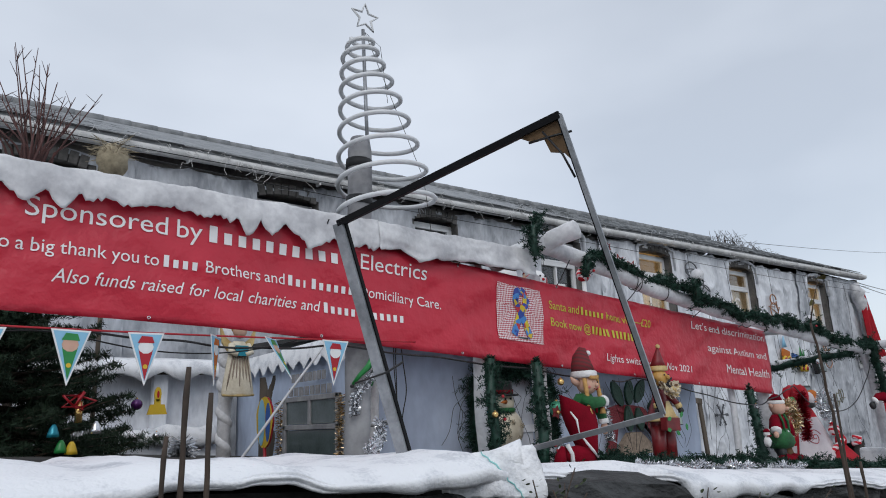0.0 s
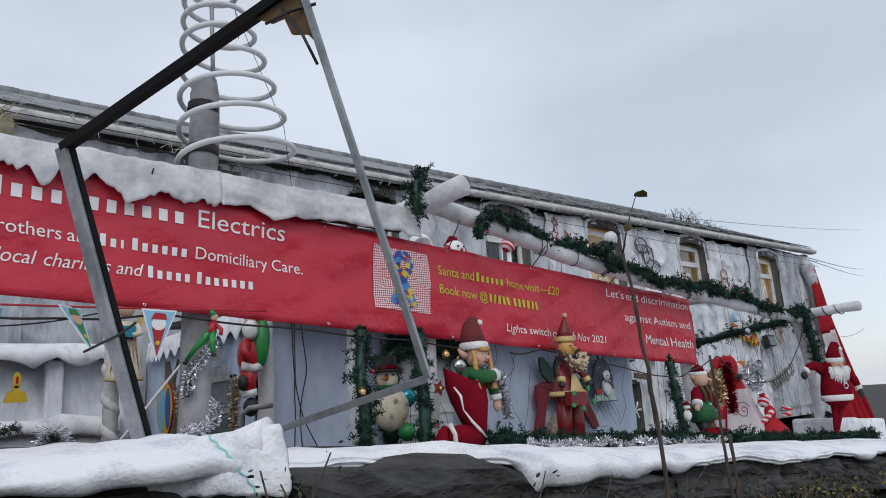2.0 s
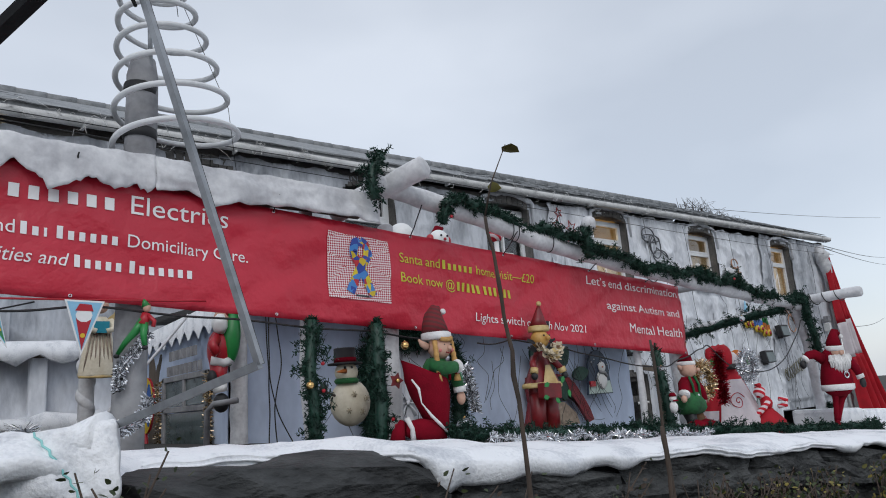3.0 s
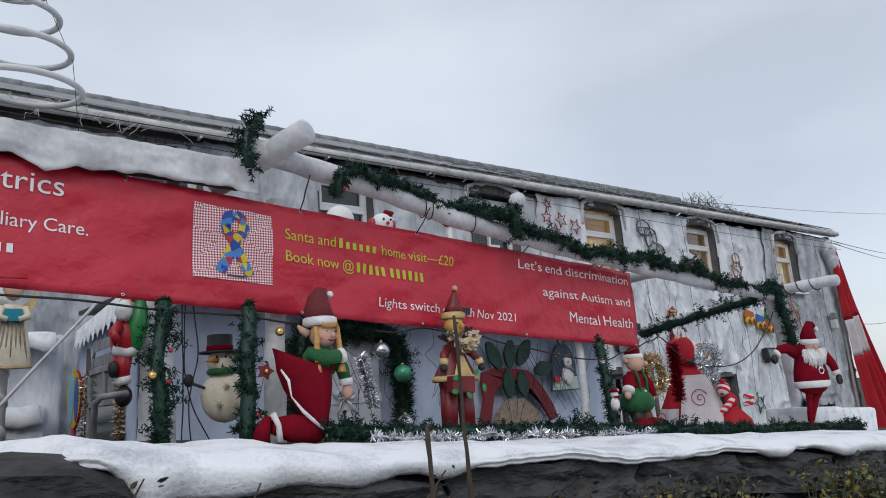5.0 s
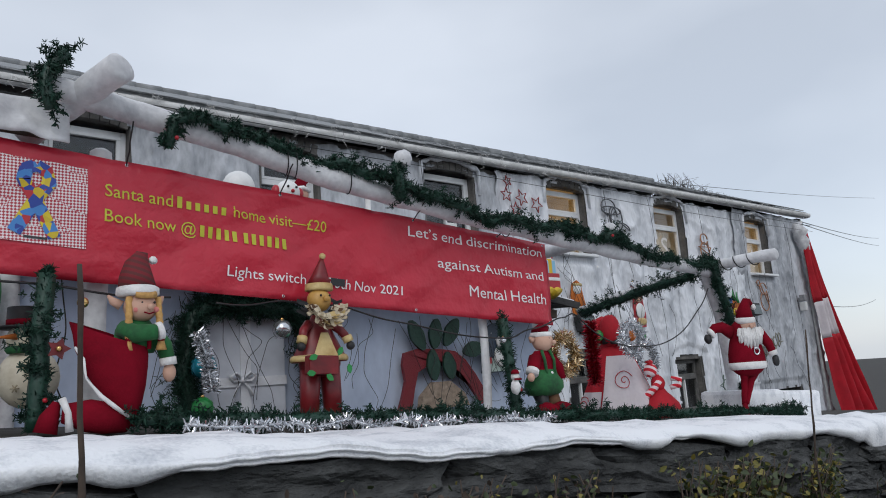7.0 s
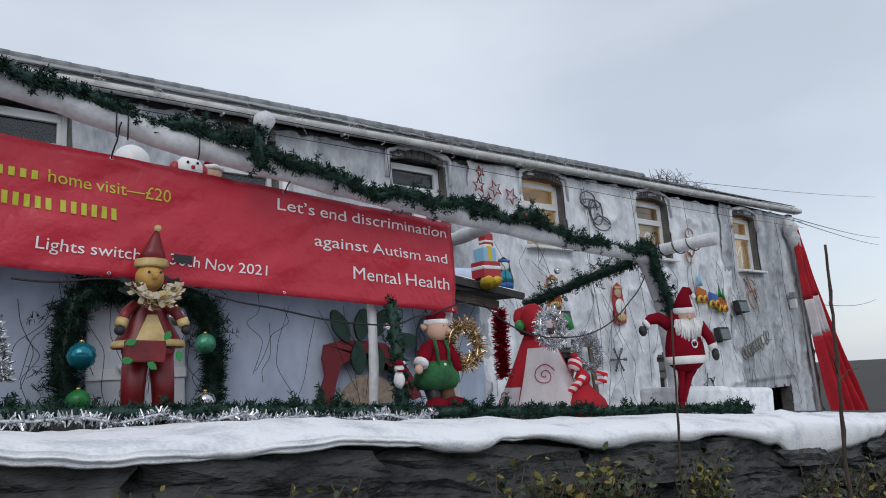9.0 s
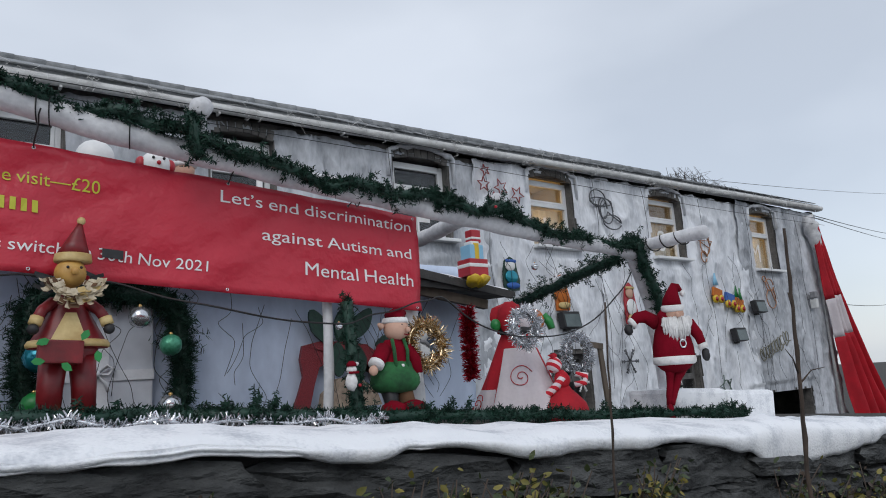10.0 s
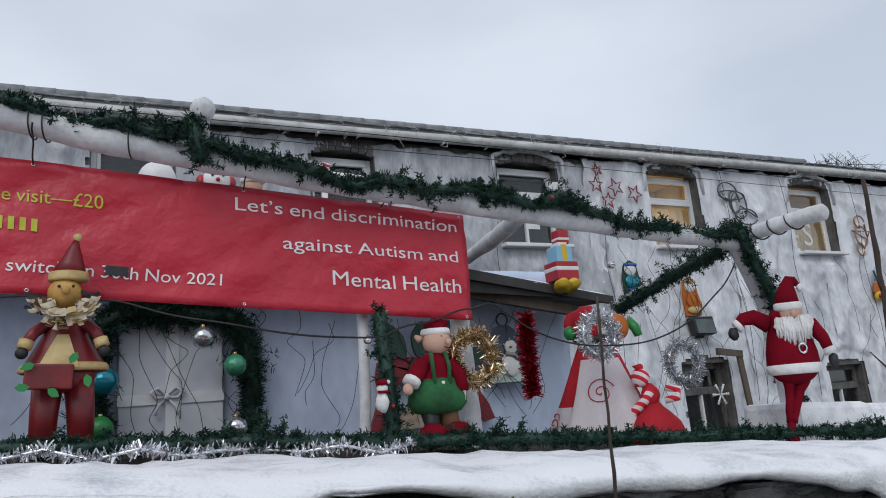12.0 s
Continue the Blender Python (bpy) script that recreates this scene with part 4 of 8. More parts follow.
# ---------------------------------------------------------------- arbour of wrapped logs
def log_thing(name, pts, r, label, m=None, group="wrapped logs of the arbour"):
    th = Build()
    p = []
    for a, c in zip(pts, pts[1:]):
        p += line3(a, c, 14)[:-1]
    p.append(Vector(pts[-1]))
    p = [q + noise.noise_vector(q * 2.0) * 0.012 for q in p]
    rr = [r * (1 + 0.10 * noise.noise(q * 5.0)) for q in p]
    rr = [rr[0] * 0.6] + rr + [rr[-1] * 0.65]
    d0, d1 = (p[0] - p[1]).normalized() * 0.012, (p[-1] - p[-2]).normalized() * 0.012
    p = [p[0] + d0] + p + [p[-1] + d1]
    th.tube(p, rr, m or M_WRAP, 16, rough=0.14)
    return tagged(th.done(name), label, "log", group)


def needles(name, pts, radius, per_m, label, seed, parent=None, m=None, length=0.055, wob=0.012, tag=True, berries=0):
    """A fir garland: wire core and needles; some red berries."""
    p = []
    for a, c in zip(pts, pts[1:]):
        p += line3(a, c, max(2, int((Vector(c) - Vector(a)).length / 0.04)))[:-1]
    p.append(Vector(pts[-1]))
    p = [q + noise.noise_vector(q * 6.0 + Vector((seed, 0, 0))) * wob for q in p]
    total = sum((a - c).length for a, c in zip(p, p[1:]))
    b = Build().tube(p, radius * 0.4, M_DGREEN, 6)
    b.blades(p, radius * 0.7, int(per_m * 0.8 * total), length * 0.55, 0.0050, m or M_NEEDLE, seed, fwd=0.9)
    # clumps of side sprigs
    rng = random.Random(seed + 50)
    for _ in range(int(total * 150)):
        k = rng.randrange(len(p))
        thick = min(1.55, 0.95 + 1.5 * noise.noise(p[k] * 8.0 + Vector((seed * 3.1, 0, 0))))
        thick = max(0.35, thick)
        w = Vector((rng.gauss(0, 1), rng.gauss(0, 1), rng.gauss(0.15, 0.9))).normalized()
        tip = p[k] + w * radius * rng.uniform(0.6, 1.25) * thick
        b.blades([p[k], tip], radius * 0.15, 44, length * 0.34, 0.0056, m or M_NEEDLE, rng.randrange(9999), fwd=1.3)
    ob = b.done(name, parent)
    for _ in range(berries // 3):
        q = p[rng.randrange(len(p))] + Vector((rng.uniform(-.03, .03), -radius * 0.9, rng.uniform(-.03, .03)))
        Build().ball(q, 0.008, M_PRED, seg=8, rings=6).done("berry", ob)
    if parent is None and tag:
        tagged(ob, label, "garland", "fir garlands")
    return ob


def tinsel(name, pts, radius, per_m, m, label, seed, category="tinsel"):
    b = Build()
    p = []
    for a, c in zip(pts, pts[1:]):
        p += line3(a, c, 8)[:-1]
    p.append(Vector(pts[-1]))
    total = sum((a - c).length for a, c in zip(p, p[1:]))
    b.tube(p, 0.006, m, 6)
    b.blades(p, 0.012, int(per_m * 1.6 * total), radius, 0.007, m, seed, fwd=0.7)
    return tagged(b.done(name), label, category)


def wreath(c, r, thick, m, label, seed, tilt=0):
    pts = [(c[0] + r * math.cos(a), c[1] + r * math.cos(a) * math.sin(radians(tilt)), c[2] + r * math.sin(a)) for a in [i * math.pi / 12 for i in range(25)]]
    b = Build().tube(pts, 0.012, m, 6)
    b.blades(pts, 0.02, int(1500 * r / 0.1), thick, 0.006, m, seed, fwd=0.8)
    return tagged(b.done("tinsel_wreath"), label, "wreath", "tinsel wreaths")


def bauble(c, r, m, label, ribbed=0):
    th = thing("bauble", c, label, "bauble", "baubles on the display")
    b = Build()
    b.ball(c, r, m, seg=20, rings=14)
    if ribbed:
        for i, p in enumerate(b.v):
            q = Vector(p) - Vector(c)
            a = math.atan2(q.y, q.x)
            b.v[i] = tuple(Vector(c) + q * (1 + 0.06 * math.cos(a * 10 + q.z / r * ribbed)))
    b.done("ball", th)
    Build().lathe((c[0], c[1], c[2] + r * 0.95), [(r * 0.2, 0), (r * 0.2, r * 0.2), (r * 0.08, r * 0.3)], M_BGOLD, 10).done("cap", th)
    return th


def build_arbour():
    log_thing("wrapped_beam", [(3.48, 2.97, 2.70), (3.80, 2.99, 2.652), (4.30, 3.0, 2.563), (4.90, 3.0, 2.476), (5.50, 2.98, 2.40), (6.42, 2.95, 2.305), (7.55, 2.97, 2.228)], 0.046, "long log beam wrapped in white wadding above the banner")
    log_thing("wrapped_log", [(3.46, 3.25, 2.62), (3.665, 2.80, 2.735)], 0.052, "short wadding-wrapped log end jutting towards the road")
    log_thing("wrapped_log", [(7.95, 4.50, 2.13), (7.52, 2.99, 2.25), (7.60, 2.53, 2.27)], 0.038, "wadding-wrapped log crossing the beam, cable wound round its end")
    log_thing("wrapped_log", [(6.70, 4.38, 2.45), (6.30, 3.02, 2.36)], 0.042, "grey wadding-wrapped log running back to the hut")
    log_thing("wrapped_post", [(7.55, 3.02, 2.24), (7.72, 3.03, 1.90), (7.80, 3.04, 1.16)], 0.040, "leaning arbour post wrapped in white wadding")
    log_thing("wrapped_post", [(5.96, 3.15, 2.30), (5.965, 3.14, 1.75), (5.97, 3.12, 1.33)], 0.046, "upright post in a soft white fleece sleeve")
    log_thing("wrapped_post", [(3.24, 3.14, 2.60), (3.235, 3.14, 1.52)], 0.030, "thin white upright post of the arbour")
    log_thing("wrapped_post", [(3.69, 3.17, 2.55), (3.67, 3.16, 1.50)], 0.042, "white wrapped upright post behind the garland")
    for c, r in (((4.885, 2.88, 2.617), 0.042), ((6.376, 2.90, 2.416), 0.040)):
        k = Build()
        k.ball(c, (r, r, r), M_WRAP, rough=0.2)
        k.tube([(c[0], c[1] + 0.01, c[2] - r * 0.7), (c[0] + 0.01, 2.95, c[2] - 0.10)], r * 0.6, M_WRAP, 10, rough=0.2)
        tagged(k.done("wrapped_knot"), "round white wadding knob on a short branch of the beam", "log stub", "knobs on the beam")
    # cable wound round the jutting end
    p = []
    for i in range(60):
        t = i / 59
        c = Vector(lerp3((7.53, 2.90, 2.252), (7.595, 2.60, 2.268), t))
        p.append(c + Vector((math.cos(t * 22) * 0.042, 0, math.sin(t * 22) * 0.042)))
    tagged(Build().tube(p, 0.004, M_CABLE, 5).done("cable"), "black cable wound round the log end", "cable", "black cables")
    needles("fir_garland", [(3.84, 2.93, 2.53), (3.87, 2.91, 2.62), (3.98, 2.92, 2.665), (4.15, 2.95, 2.635), (4.315, 2.96, 2.612), (4.42, 2.96, 2.572), (4.52, 2.96, 2.572), (4.62, 2.95, 2.575), (4.72, 2.95, 2.555), (4.84, 2.93, 2.535), (5.01, 2.93, 2.49), (5.26, 2.92, 2.432), (5.53, 2.91, 2.402), (5.88, 2.90, 2.387), (6.2, 2.89, 2.36), (6.42, 2.88, 2.36), (6.62, 2.90, 2.288), (6.9, 2.91, 2.255), (7.1, 2.92, 2.255), (7.5, 2.92, 2.28)], 0.052, 1900, "dark green artificial fir garland laid along the wrapped beam", 1, berries=3, wob=0.035)
    needles("fir_garland", [(7.48, 2.92, 2.30), (7.56, 3.15, 2.22), (7.68, 3.6, 2.19), (7.82, 4.1, 2.14), (7.93, 4.45, 2.10)], 0.092, 1900, "dark green fir garland wound along the cross log", 2)
    needles("fir_garland", [(7.45, 2.90, 2.27), (7.56, 2.93, 2.15), (7.64, 2.95, 2.02), (7.72, 2.97, 1.86)], 0.072, 1900, "fir garland hanging down the leaning post", 3)
    needles("fir_garland", [(7.78, 2.98, 1.42), (7.80, 2.98, 1.20)], 0.035, 1300, "short fir garland at the foot of the post", 31)
    needles("fir_garland", [(3.47, 2.93, 2.60), (3.45, 2.92, 2.68), (3.475, 2.92, 2.75), (3.51, 2.92, 2.80)], 0.055, 1700, "upright fir sprig tied to the beam", 4, wob=0.02)
    needles("fir_garland", [(6.28, 2.88, 2.36), (6.37, 2.87, 2.385), (6.46, 2.89, 2.34)], 0.070, 2400, "bushy fir bunch round the second knob", 55, berries=3)
    b = needles("fir_garland", [(4.88, 2.90, 2.43), (4.86, 2.88, 2.50), (4.845, 2.89, 2.585)], 0.060, 2600, "bushy fir bunch round the knob", 5)
    needles("fir_garland", [(3.17, 3.0, 2.07), (3.15, 2.97, 1.85), (3.17, 2.97, 1.57)], 0.060, 1600, "fir garland hanging down a thin post", 6, berries=6)
    needles("fir_garland", [(3.50, 3.0, 2.05), (3.48, 2.97, 1.85), (3.47, 2.97, 1.55)], 0.072, 1600, "thick fir garland hanging down a white post", 7, berries=8)
    needles("fir_garland", [(5.55, 3.01, 1.90), (5.56, 2.99, 1.70), (5.57, 2.97, 1.39)], 0.070, 2000, "fir garland on the post beside the elf", 8, berries=3)
    log_thing("wrapped_post", [(5.53, 3.13, 2.35), (5.50, 3.12, 1.38)], 0.022, "thin white post behind the garland")
    pts = [(x, 2.80 + 0.03 * math.sin(x * 7), terrace_z(x) + 0.04) for x in [3.75 + i * 0.15 for i in range(31)]]
    needles("fir_garland", pts, 0.055, 1400, "fir garland lying along the foot of the display", 9)
    tinsel("silver_tinsel", [(x, 2.72 + 0.03 * math.sin(x * 9), terrace_z(x) + 0.02 + 0.015 * math.sin(x * 23)) for x in [3.85 + i * 0.12 for i in range(15)]], 0.026, 620, M_SILVER, "glittering silver foil tinsel along the display foot", 10)
    # pipe with elbow by the left post
    p = Build().tube([(3.22, 4.30, 1.50), (3.22, 4.28, 1.74), (3.24, 4.24, 1.775), (3.34, 4.15, 1.785)], 0.016, M_GREYPOST, 8)
    tagged(p.done("grey_pipe"), "bent grey pipe standing beside the hut", "pipe")


# ---------------------------------------------------------------- beam fringe, spiral tree, steel frame
def build_beam_fringe():
    """Wadding over the left beam, torn into icicle points along its lower edge."""
    for xa, xb, top, teeth, label in ((0.2, 2.56, 2.715, True, "white wadding over the beam, torn into icicle points"), (2.56, 3.55, 2.69, False, "white fleece cloth draped over the beam in folds")):
        b = Build()
        n = int((xb - xa) / 0.0125)
        rows = 16
        vs = []
        for i in range(n + 1):
            x = xa + (xb - xa) * i / n
            tz = top - 0.02 * (x - xa) / (xb - xa) + 0.008 * noise.noise(Vector((x * 6, 1, 1)))
            if teeth:
                u = x * 7.4 + 1.1 * noise.noise(Vector((x * 3.1, 7, 0)))
                cell = math.floor(u)
                saw = 1 - abs((u - cell) - 0.5) * 2
                big = 0.35 + 0.9 * abs(noise.noise(Vector((cell * 1.37, 3.3, 3.1)))) * 1.7
                d = 0.088 + 0.072 * (saw ** 0.8) * min(1.15, big) + 0.018 * noise.noise(Vector((x * 60, 0, 0)))
                if x > 2.2:
                    d += 0.03
            else:
                d = 0.130 + 0.03 * noise.noise(Vector((x * 5, 2, 0))) + 0.04 * max(0, 1 - abs(x - 2.78) / 0.1)
            for j in range(rows + 1):
                t = j / rows
                if t < 0.35:
                    a = (t / 0.35) * math.pi * 0.62
                    y, z = 3.10 + 0.065 * math.cos(a) - 0.0, tz - 0.06 + 0.06 * math.sin(a)
                else:
                    q = (t - 0.35) / 0.65
                    y, z = 3.022 - 0.01 * math.sin(q * 3), tz - 0.012 - d * q
                f = noise.noise(Vector((x * (11 if teeth else 13), z * 9, 2.0))) + 0.5 * noise.noise(Vector((x * 31, z * 22, 2.0)))
                y -= 0.012 * f * (1.3 if teeth else 1.6) * t
                if not teeth:
                    y -= 0.022 * (1 - abs(noise.noise(Vector((x * 2.6, z * 17 + x * 1.5, 6.0))))) ** 4 * t
                y = min(y, 3.035) if t > 0.35 else y
                vs.append((x, y, z + 0.006 * noise.noise(Vector((x * 20, y * 20, 0)))))
        fs = [(i * (rows + 1) + j, i * (rows + 1) + j + 1, (i + 1) * (rows + 1) + j + 1, (i + 1) * (rows + 1) + j) for i in range(n) for j in range(rows)]
        b.add(vs, fs, M_WRAP)
        ob = b.done("wadding_fringe")
        so = ob.modifiers.new("thick", "SOLIDIFY")
        so.thickness, so.offset = 0.006, 0
        tagged(ob, label, "wadding")
    log_thing("timber_beam", [(0.1, 3.11, 2.64), (3.5, 3.11, 2.60)], 0.042, "rough timber beam under the wadding", M_WOOD, "arbour timbers")


def build_spiral_tree():
    th = thing("spiral_light_tree", (2.53, 3.10, 3.1), "spiral rope-light Christmas tree with a star on top", "light tree")
    pts = []
    n = 460
    turns = 9.0
    for i in range(n + 1):
        t = i / n
        a = t * turns * 2 * math.pi + 2.6
        r = 0.245 * (1 - t) + 0.048 * t
        cx = 2.68 - 0.14 * min(1, t * 1.3)
        z = 2.745 + 1.40 * t - 0.50 * t * t
        pts.append((cx + r * math.cos(a), 3.11 + r * math.sin(a), z))
    Build().tube(pts, 0.0115, M_ROPE, 8).done("rope_light", th)
    Build().tube([(2.565, 3.10, 2.9), (2.545, 3.10, 3.69)], 0.009, M_METAL, 8).done("pole", th)
    st = []
    for i in range(10):
        a = math.pi / 2 + i * math.pi / 5
        r = 0.078 if i % 2 == 0 else 0.034
        st.append((2.553 + r * math.cos(a), 3.09, 3.755 + r * math.sin(a)))
    Build().tube(st, 0.0065, M_ROPE, 8, closed=True).done("star", th, "five-pointed star of white rope light")
    for x, z in ((2.62, 3.6), (2.86, 2.95)):
        Build().tube([(2.555, 3.10, 3.68), (x, 3.06, z), (x + 0.03, 3.05, z - 0.3)], 0.0015, M_CABLE, 4).done("guy_wire", th)
    po = thing("timber_post", (2.53, 3.13, 1.5), "thick grey weathered post with dark bands carrying the light tree", "post")
    b = Build()
    p = line3((2.505, 3.14, 1.45), (2.545, 3.14, 3.12), 24)
    b.tube(p, [0.058 * (1 + 0.05 * noise.noise(q * 6)) for q in p[:-1]] + [0.045], M_GREYPOST, 14, rough=0.08)
    b.done("shaft", po)
    for z in (2.80, 2.985):
        Build().tube([(2.535, 3.14, z - 0.02), (2.537, 3.14, z + 0.02)], 0.063, M_BLACK, 14).done("band", po, "black band round the post")


def bar(b, p, q, w, d, m, normal):
    """A square-edged bar from p to q, w wide across and d deep along the normal."""
    p, q, nn = Vector(p), Vector(q), Vector(normal).normalized()
    a = (q - p).normalized()
    nn = (nn - a * nn.dot(a)).normalized()
    s = a.cross(nn)
    vs = [e + s * (w / 2) * i + nn * (d / 2) * j for e in (p, q) for i, j in ((-1, -1), (1, -1), (1, 1), (-1, 1))]
    b.add(vs, [(0, 1, 2, 3), (7, 6, 5, 4), (0, 4, 5, 1), (1, 5, 6, 2), (2, 6, 7, 3), (3, 7, 4, 0)], m, False)
    return b


def build_steel_frame():
    A, B, C, D = Vector((1.808, 2.055, 2.316)), Vector((2.03, 1.43, 2.450)), Vector((2.215, 1.374, 1.778)), Vector((1.985, 2.0, 1.635))
    n = (B - A).cross(D - A).normalized()
    th = thing("steel_frame", D, "leaning empty sign frame of grey steel angle on the wall", "metal frame")
    inw = (C - B).normalized()
    along = (B - A).normalized()
    b = Build()
    bar(b, A, B, 0.017, 0.010, M_BLACKMETAL, n)
    bar(b, A + n * 0.014, B + n * 0.014, 0.010, 0.022, M_BLACKMETAL, n)
    b.done("top_rail", th, "black painted top rail")
    b = Build()
    bar(b, A, D + inw * 0.02, 0.031, 0.010, M_METAL, n)
    bar(b, A + along * 0.016 + n * 0.012, D + along * 0.016 + n * 0.012, 0.006, 0.012, M_BLACKMETAL, n)
    b.done("left_upright", th, "wide grey upright with a dark inner flange")
    b = Build()
    bar(b, B, C, 0.011, 0.008, M_METAL, n)
    bar(b, B - along * 0.008 + n * 0.010, C - along * 0.008 + n * 0.010, 0.004, 0.014, M_BLACKMETAL, n)
    b.done("right_upright", th)
    b = Build()
    bar(b, C, D, 0.012, 0.010, M_METAL, n)
    b.done("bottom_rail", th)
    g = Build()
    o = B + n * 0.010
    pts = [o, o - along * 0.115 + inw * 0.004, o - along * 0.085 + inw * 0.03, o - along * 0.055 + inw * 0.035, o - along * 0.05 + inw * 0.07, o - along * 0.02 + inw * 0.085, o + inw * 0.125]
    g.add([p + n * 0.004 for p in pts] + [p - n * 0.004 for p in pts], [tuple(range(7)), tuple(range(13, 6, -1))] + [(i, (i + 1) % 7, 7 + (i + 1) % 7, 7 + i) for i in range(7)], M_RUST, False)
    g.done("corner_gusset", th, "broken brown board left in the corner")
    Build().tube([o - along * 0.09 + inw * 0.03 - n * 0.01, o - along * 0.03 + inw * 0.04 - n * 0.015, o + along * 0.012 + inw * 0.045], 0.003, M_CABLE, 5).done("cable_tie", th)
    Build().tube([o - along * 0.05 + inw * 0.02 - n * 0.012, o - along * 0.02 + inw * 0.09 - n * 0.02, o + along * 0.0 + inw * 0.15 - n * 0.02 - along * 0.01], 0.0028, M_CABLE, 5).done("loose_wire", th)
    m = A.lerp(D, 0.60)
    Build().tube([m - along * 0.08 - n * 0.01, m - along * 0.028 - n * 0.012, m + along * 0.03 - n * 0.012, m + along * 0.075 + Vector((0, 0, 0.012))], 0.003, M_CABLE, 5).done("cable_tie", th)


# ---------------------------------------------------------------- hut
HUT_Y = 4.85


def sheet_wall(name, a, c, z0, z1, m, amp, label, step=0.06, kind=""):
    """An upright sheet from a to c (x, y) with soft creases."""
    b = Build()
    L = math.hypot(c[0] - a[0], c[1] - a[1])
    nx, nz = int(L / step), int((z1 - z0) / step)
    nrm = Vector((-(c[1] - a[1]), c[0] - a[0], 0)).normalized()
    vs = []
    for i in range(nx + 1):
        for j in range(nz + 1):
            t = i / nx
            p = Vector((a[0] + (c[0] - a[0]) * t, a[1] + (c[1] - a[1]) * t, z0 + (z1 - z0) * j / nz))
            w = noise.noise(Vector((t * L * 3, p.z * 0.8, 4.0))) + 0.5 * noise.noise(Vector((t * L * 8, p.z * 5, 9.0)))
            vs.append(p + nrm * amp * w)
    fs = [(i * (nz + 1) + j, (i + 1) * (nz + 1) + j, (i + 1) * (nz + 1) + j + 1, i * (nz + 1) + j + 1) for i in range(nx) for j in range(nz)]
    b.add(vs, fs, m)
    ob = b.done(name)
    so = ob.modifiers.new("thick", "SOLIDIFY")
    so.thickness = 0.01
    return tagged(ob, label, "fabric sheet", kind=kind)


def build_hut():
    th = thing("garden_hut", (5.7, 5.8, 1.3), "timber garden hut dressed in blue-grey sheeting, snowy roof", "hut")
    b = Build()
    b.box((5.72, 5.9, 1.75), (4.10, 1.95, 1.0), M_WOOD)
    b.done("body", th)
    r = Build()
    vs = [(3.62, 4.45, 2.42), (6.0, 4.40, 2.46), (7.85, 4.40, 2.16), (7.85, 7.0, 2.3), (6.0, 7.0, 2.6), (3.62, 7.0, 2.55)]
    vs2 = [(x, y, z + 0.035) for x, y, z in vs]
    r.add(vs + vs2, [(5, 4, 3, 2, 1, 0), (6, 7, 8, 9, 10, 11)] + [(i, (i + 1) % 6, 6 + (i + 1) % 6, 6 + i) for i in range(6)], M_DARKWOOD, False)
    r.done("roof", th, "dark flat boarded roof")
    f = Build()
    bar(f, (5.6, 4.385, 2.50), (7.80, 4.385, 2.165), 0.055, 0.03, M_DARKWOOD, (0, 1, 0))
    f.done("fascia_board", th, "dark fascia board")
    f = Build()
    bar(f, (5.6, 4.50, 2.42), (7.62, 4.50, 2.10), 0.07, 0.05, M_WOOD, (0, 1, 0))
    f.done("header_beam", th, "brown timber header")
    s = Build()
    p = line3((5.8, 4.42, 2.50), (7.78, 4.42, 2.19), 24)
    s.tube(p, [0.022 + 0.01 * noise.noise(q * 7) for q in p], M_SNOW, 10, flat=1.4)
    s.done("snow_edging", th, "white wadding roll on the roof edge")
    sheet_wall("blue_sheet", (3.62, HUT_Y - 0.02), (7.72, HUT_Y - 0.02), 1.15, 2.46, M_BLUE, 0.022, "pale blue-grey sheet stretched over the hut front")
    sheet_wall("grey_side_sheet", (3.74, 7.6), (3.55, HUT_Y), 1.2, 2.35, M_BLUE, 0.03, "pale grey sheet over the hut side")
    log_thing("wrapped_post", [(3.60, 4.78, 2.45), (3.60, 4.76, 1.30)], 0.055, "white wrapped corner post of the hut")
    # icicle edging on the side, sloping
    e = Build()
    vs, fs = [], []
    n = 60
    for i in range(n + 1):
        t = i / n
        y, x = 4.75 + 2.6 * t, 3.50 + 0.17 * t
        z = 2.42 + 0.02 * t
        d = 0.10 + 0.09 * abs(((t * 11) % 1) - 0.5) * 2 + 0.02 * noise.noise(Vector((t * 40, 0, 0)))
        vs += [(x + 0.12, y, z + 0.05), (x, y, z + 0.02), (x - 0.02, y, z - d)]
    fs = [(3 * i + j, 3 * i + j + 1, 3 * i + 4 + j, 3 * i + 3 + j) for i in range(n) for j in range(2)]
    e.add(vs, fs, M_SNOW)
    e.done("icicle_edging", th, "white wadding icicles on the side eaves")
    # side window with gold garland and unreadable lettering above
    w = thing("hut_window", (3.58, 5.6, 1.6), "grey play-house window with gold foil edging on the hut side", "window")
    for ya, yb, za, zb in ((5.16, 5.56, 1.80, 1.98), (5.60, 6.0, 1.80, 1.98), (5.16, 6.0, 1.5, 1.75)):
        Build().box((3.545, 0.5 * (ya + yb), 0.5 * (za + zb)), (0.01, yb - ya, zb - za), M_GLASSY).done("pane", w)
    fb = Build()
    for c, sz in (((3.54, 5.58, 2.0), (0.03, 0.95, 0.04)), ((3.54, 5.58, 1.775), (0.03, 0.95, 0.04)), ((3.54, 5.13, 1.74), (0.03, 0.05, 0.56)), ((3.54, 6.03, 1.74), (0.03, 0.05, 0.56)), ((3.54, 5.58, 1.89), (0.03, 0.04, 0.2))):
        fb.box(c, sz, M_GREYPOST, bevel=0.005)
    fb.done("frame", w)
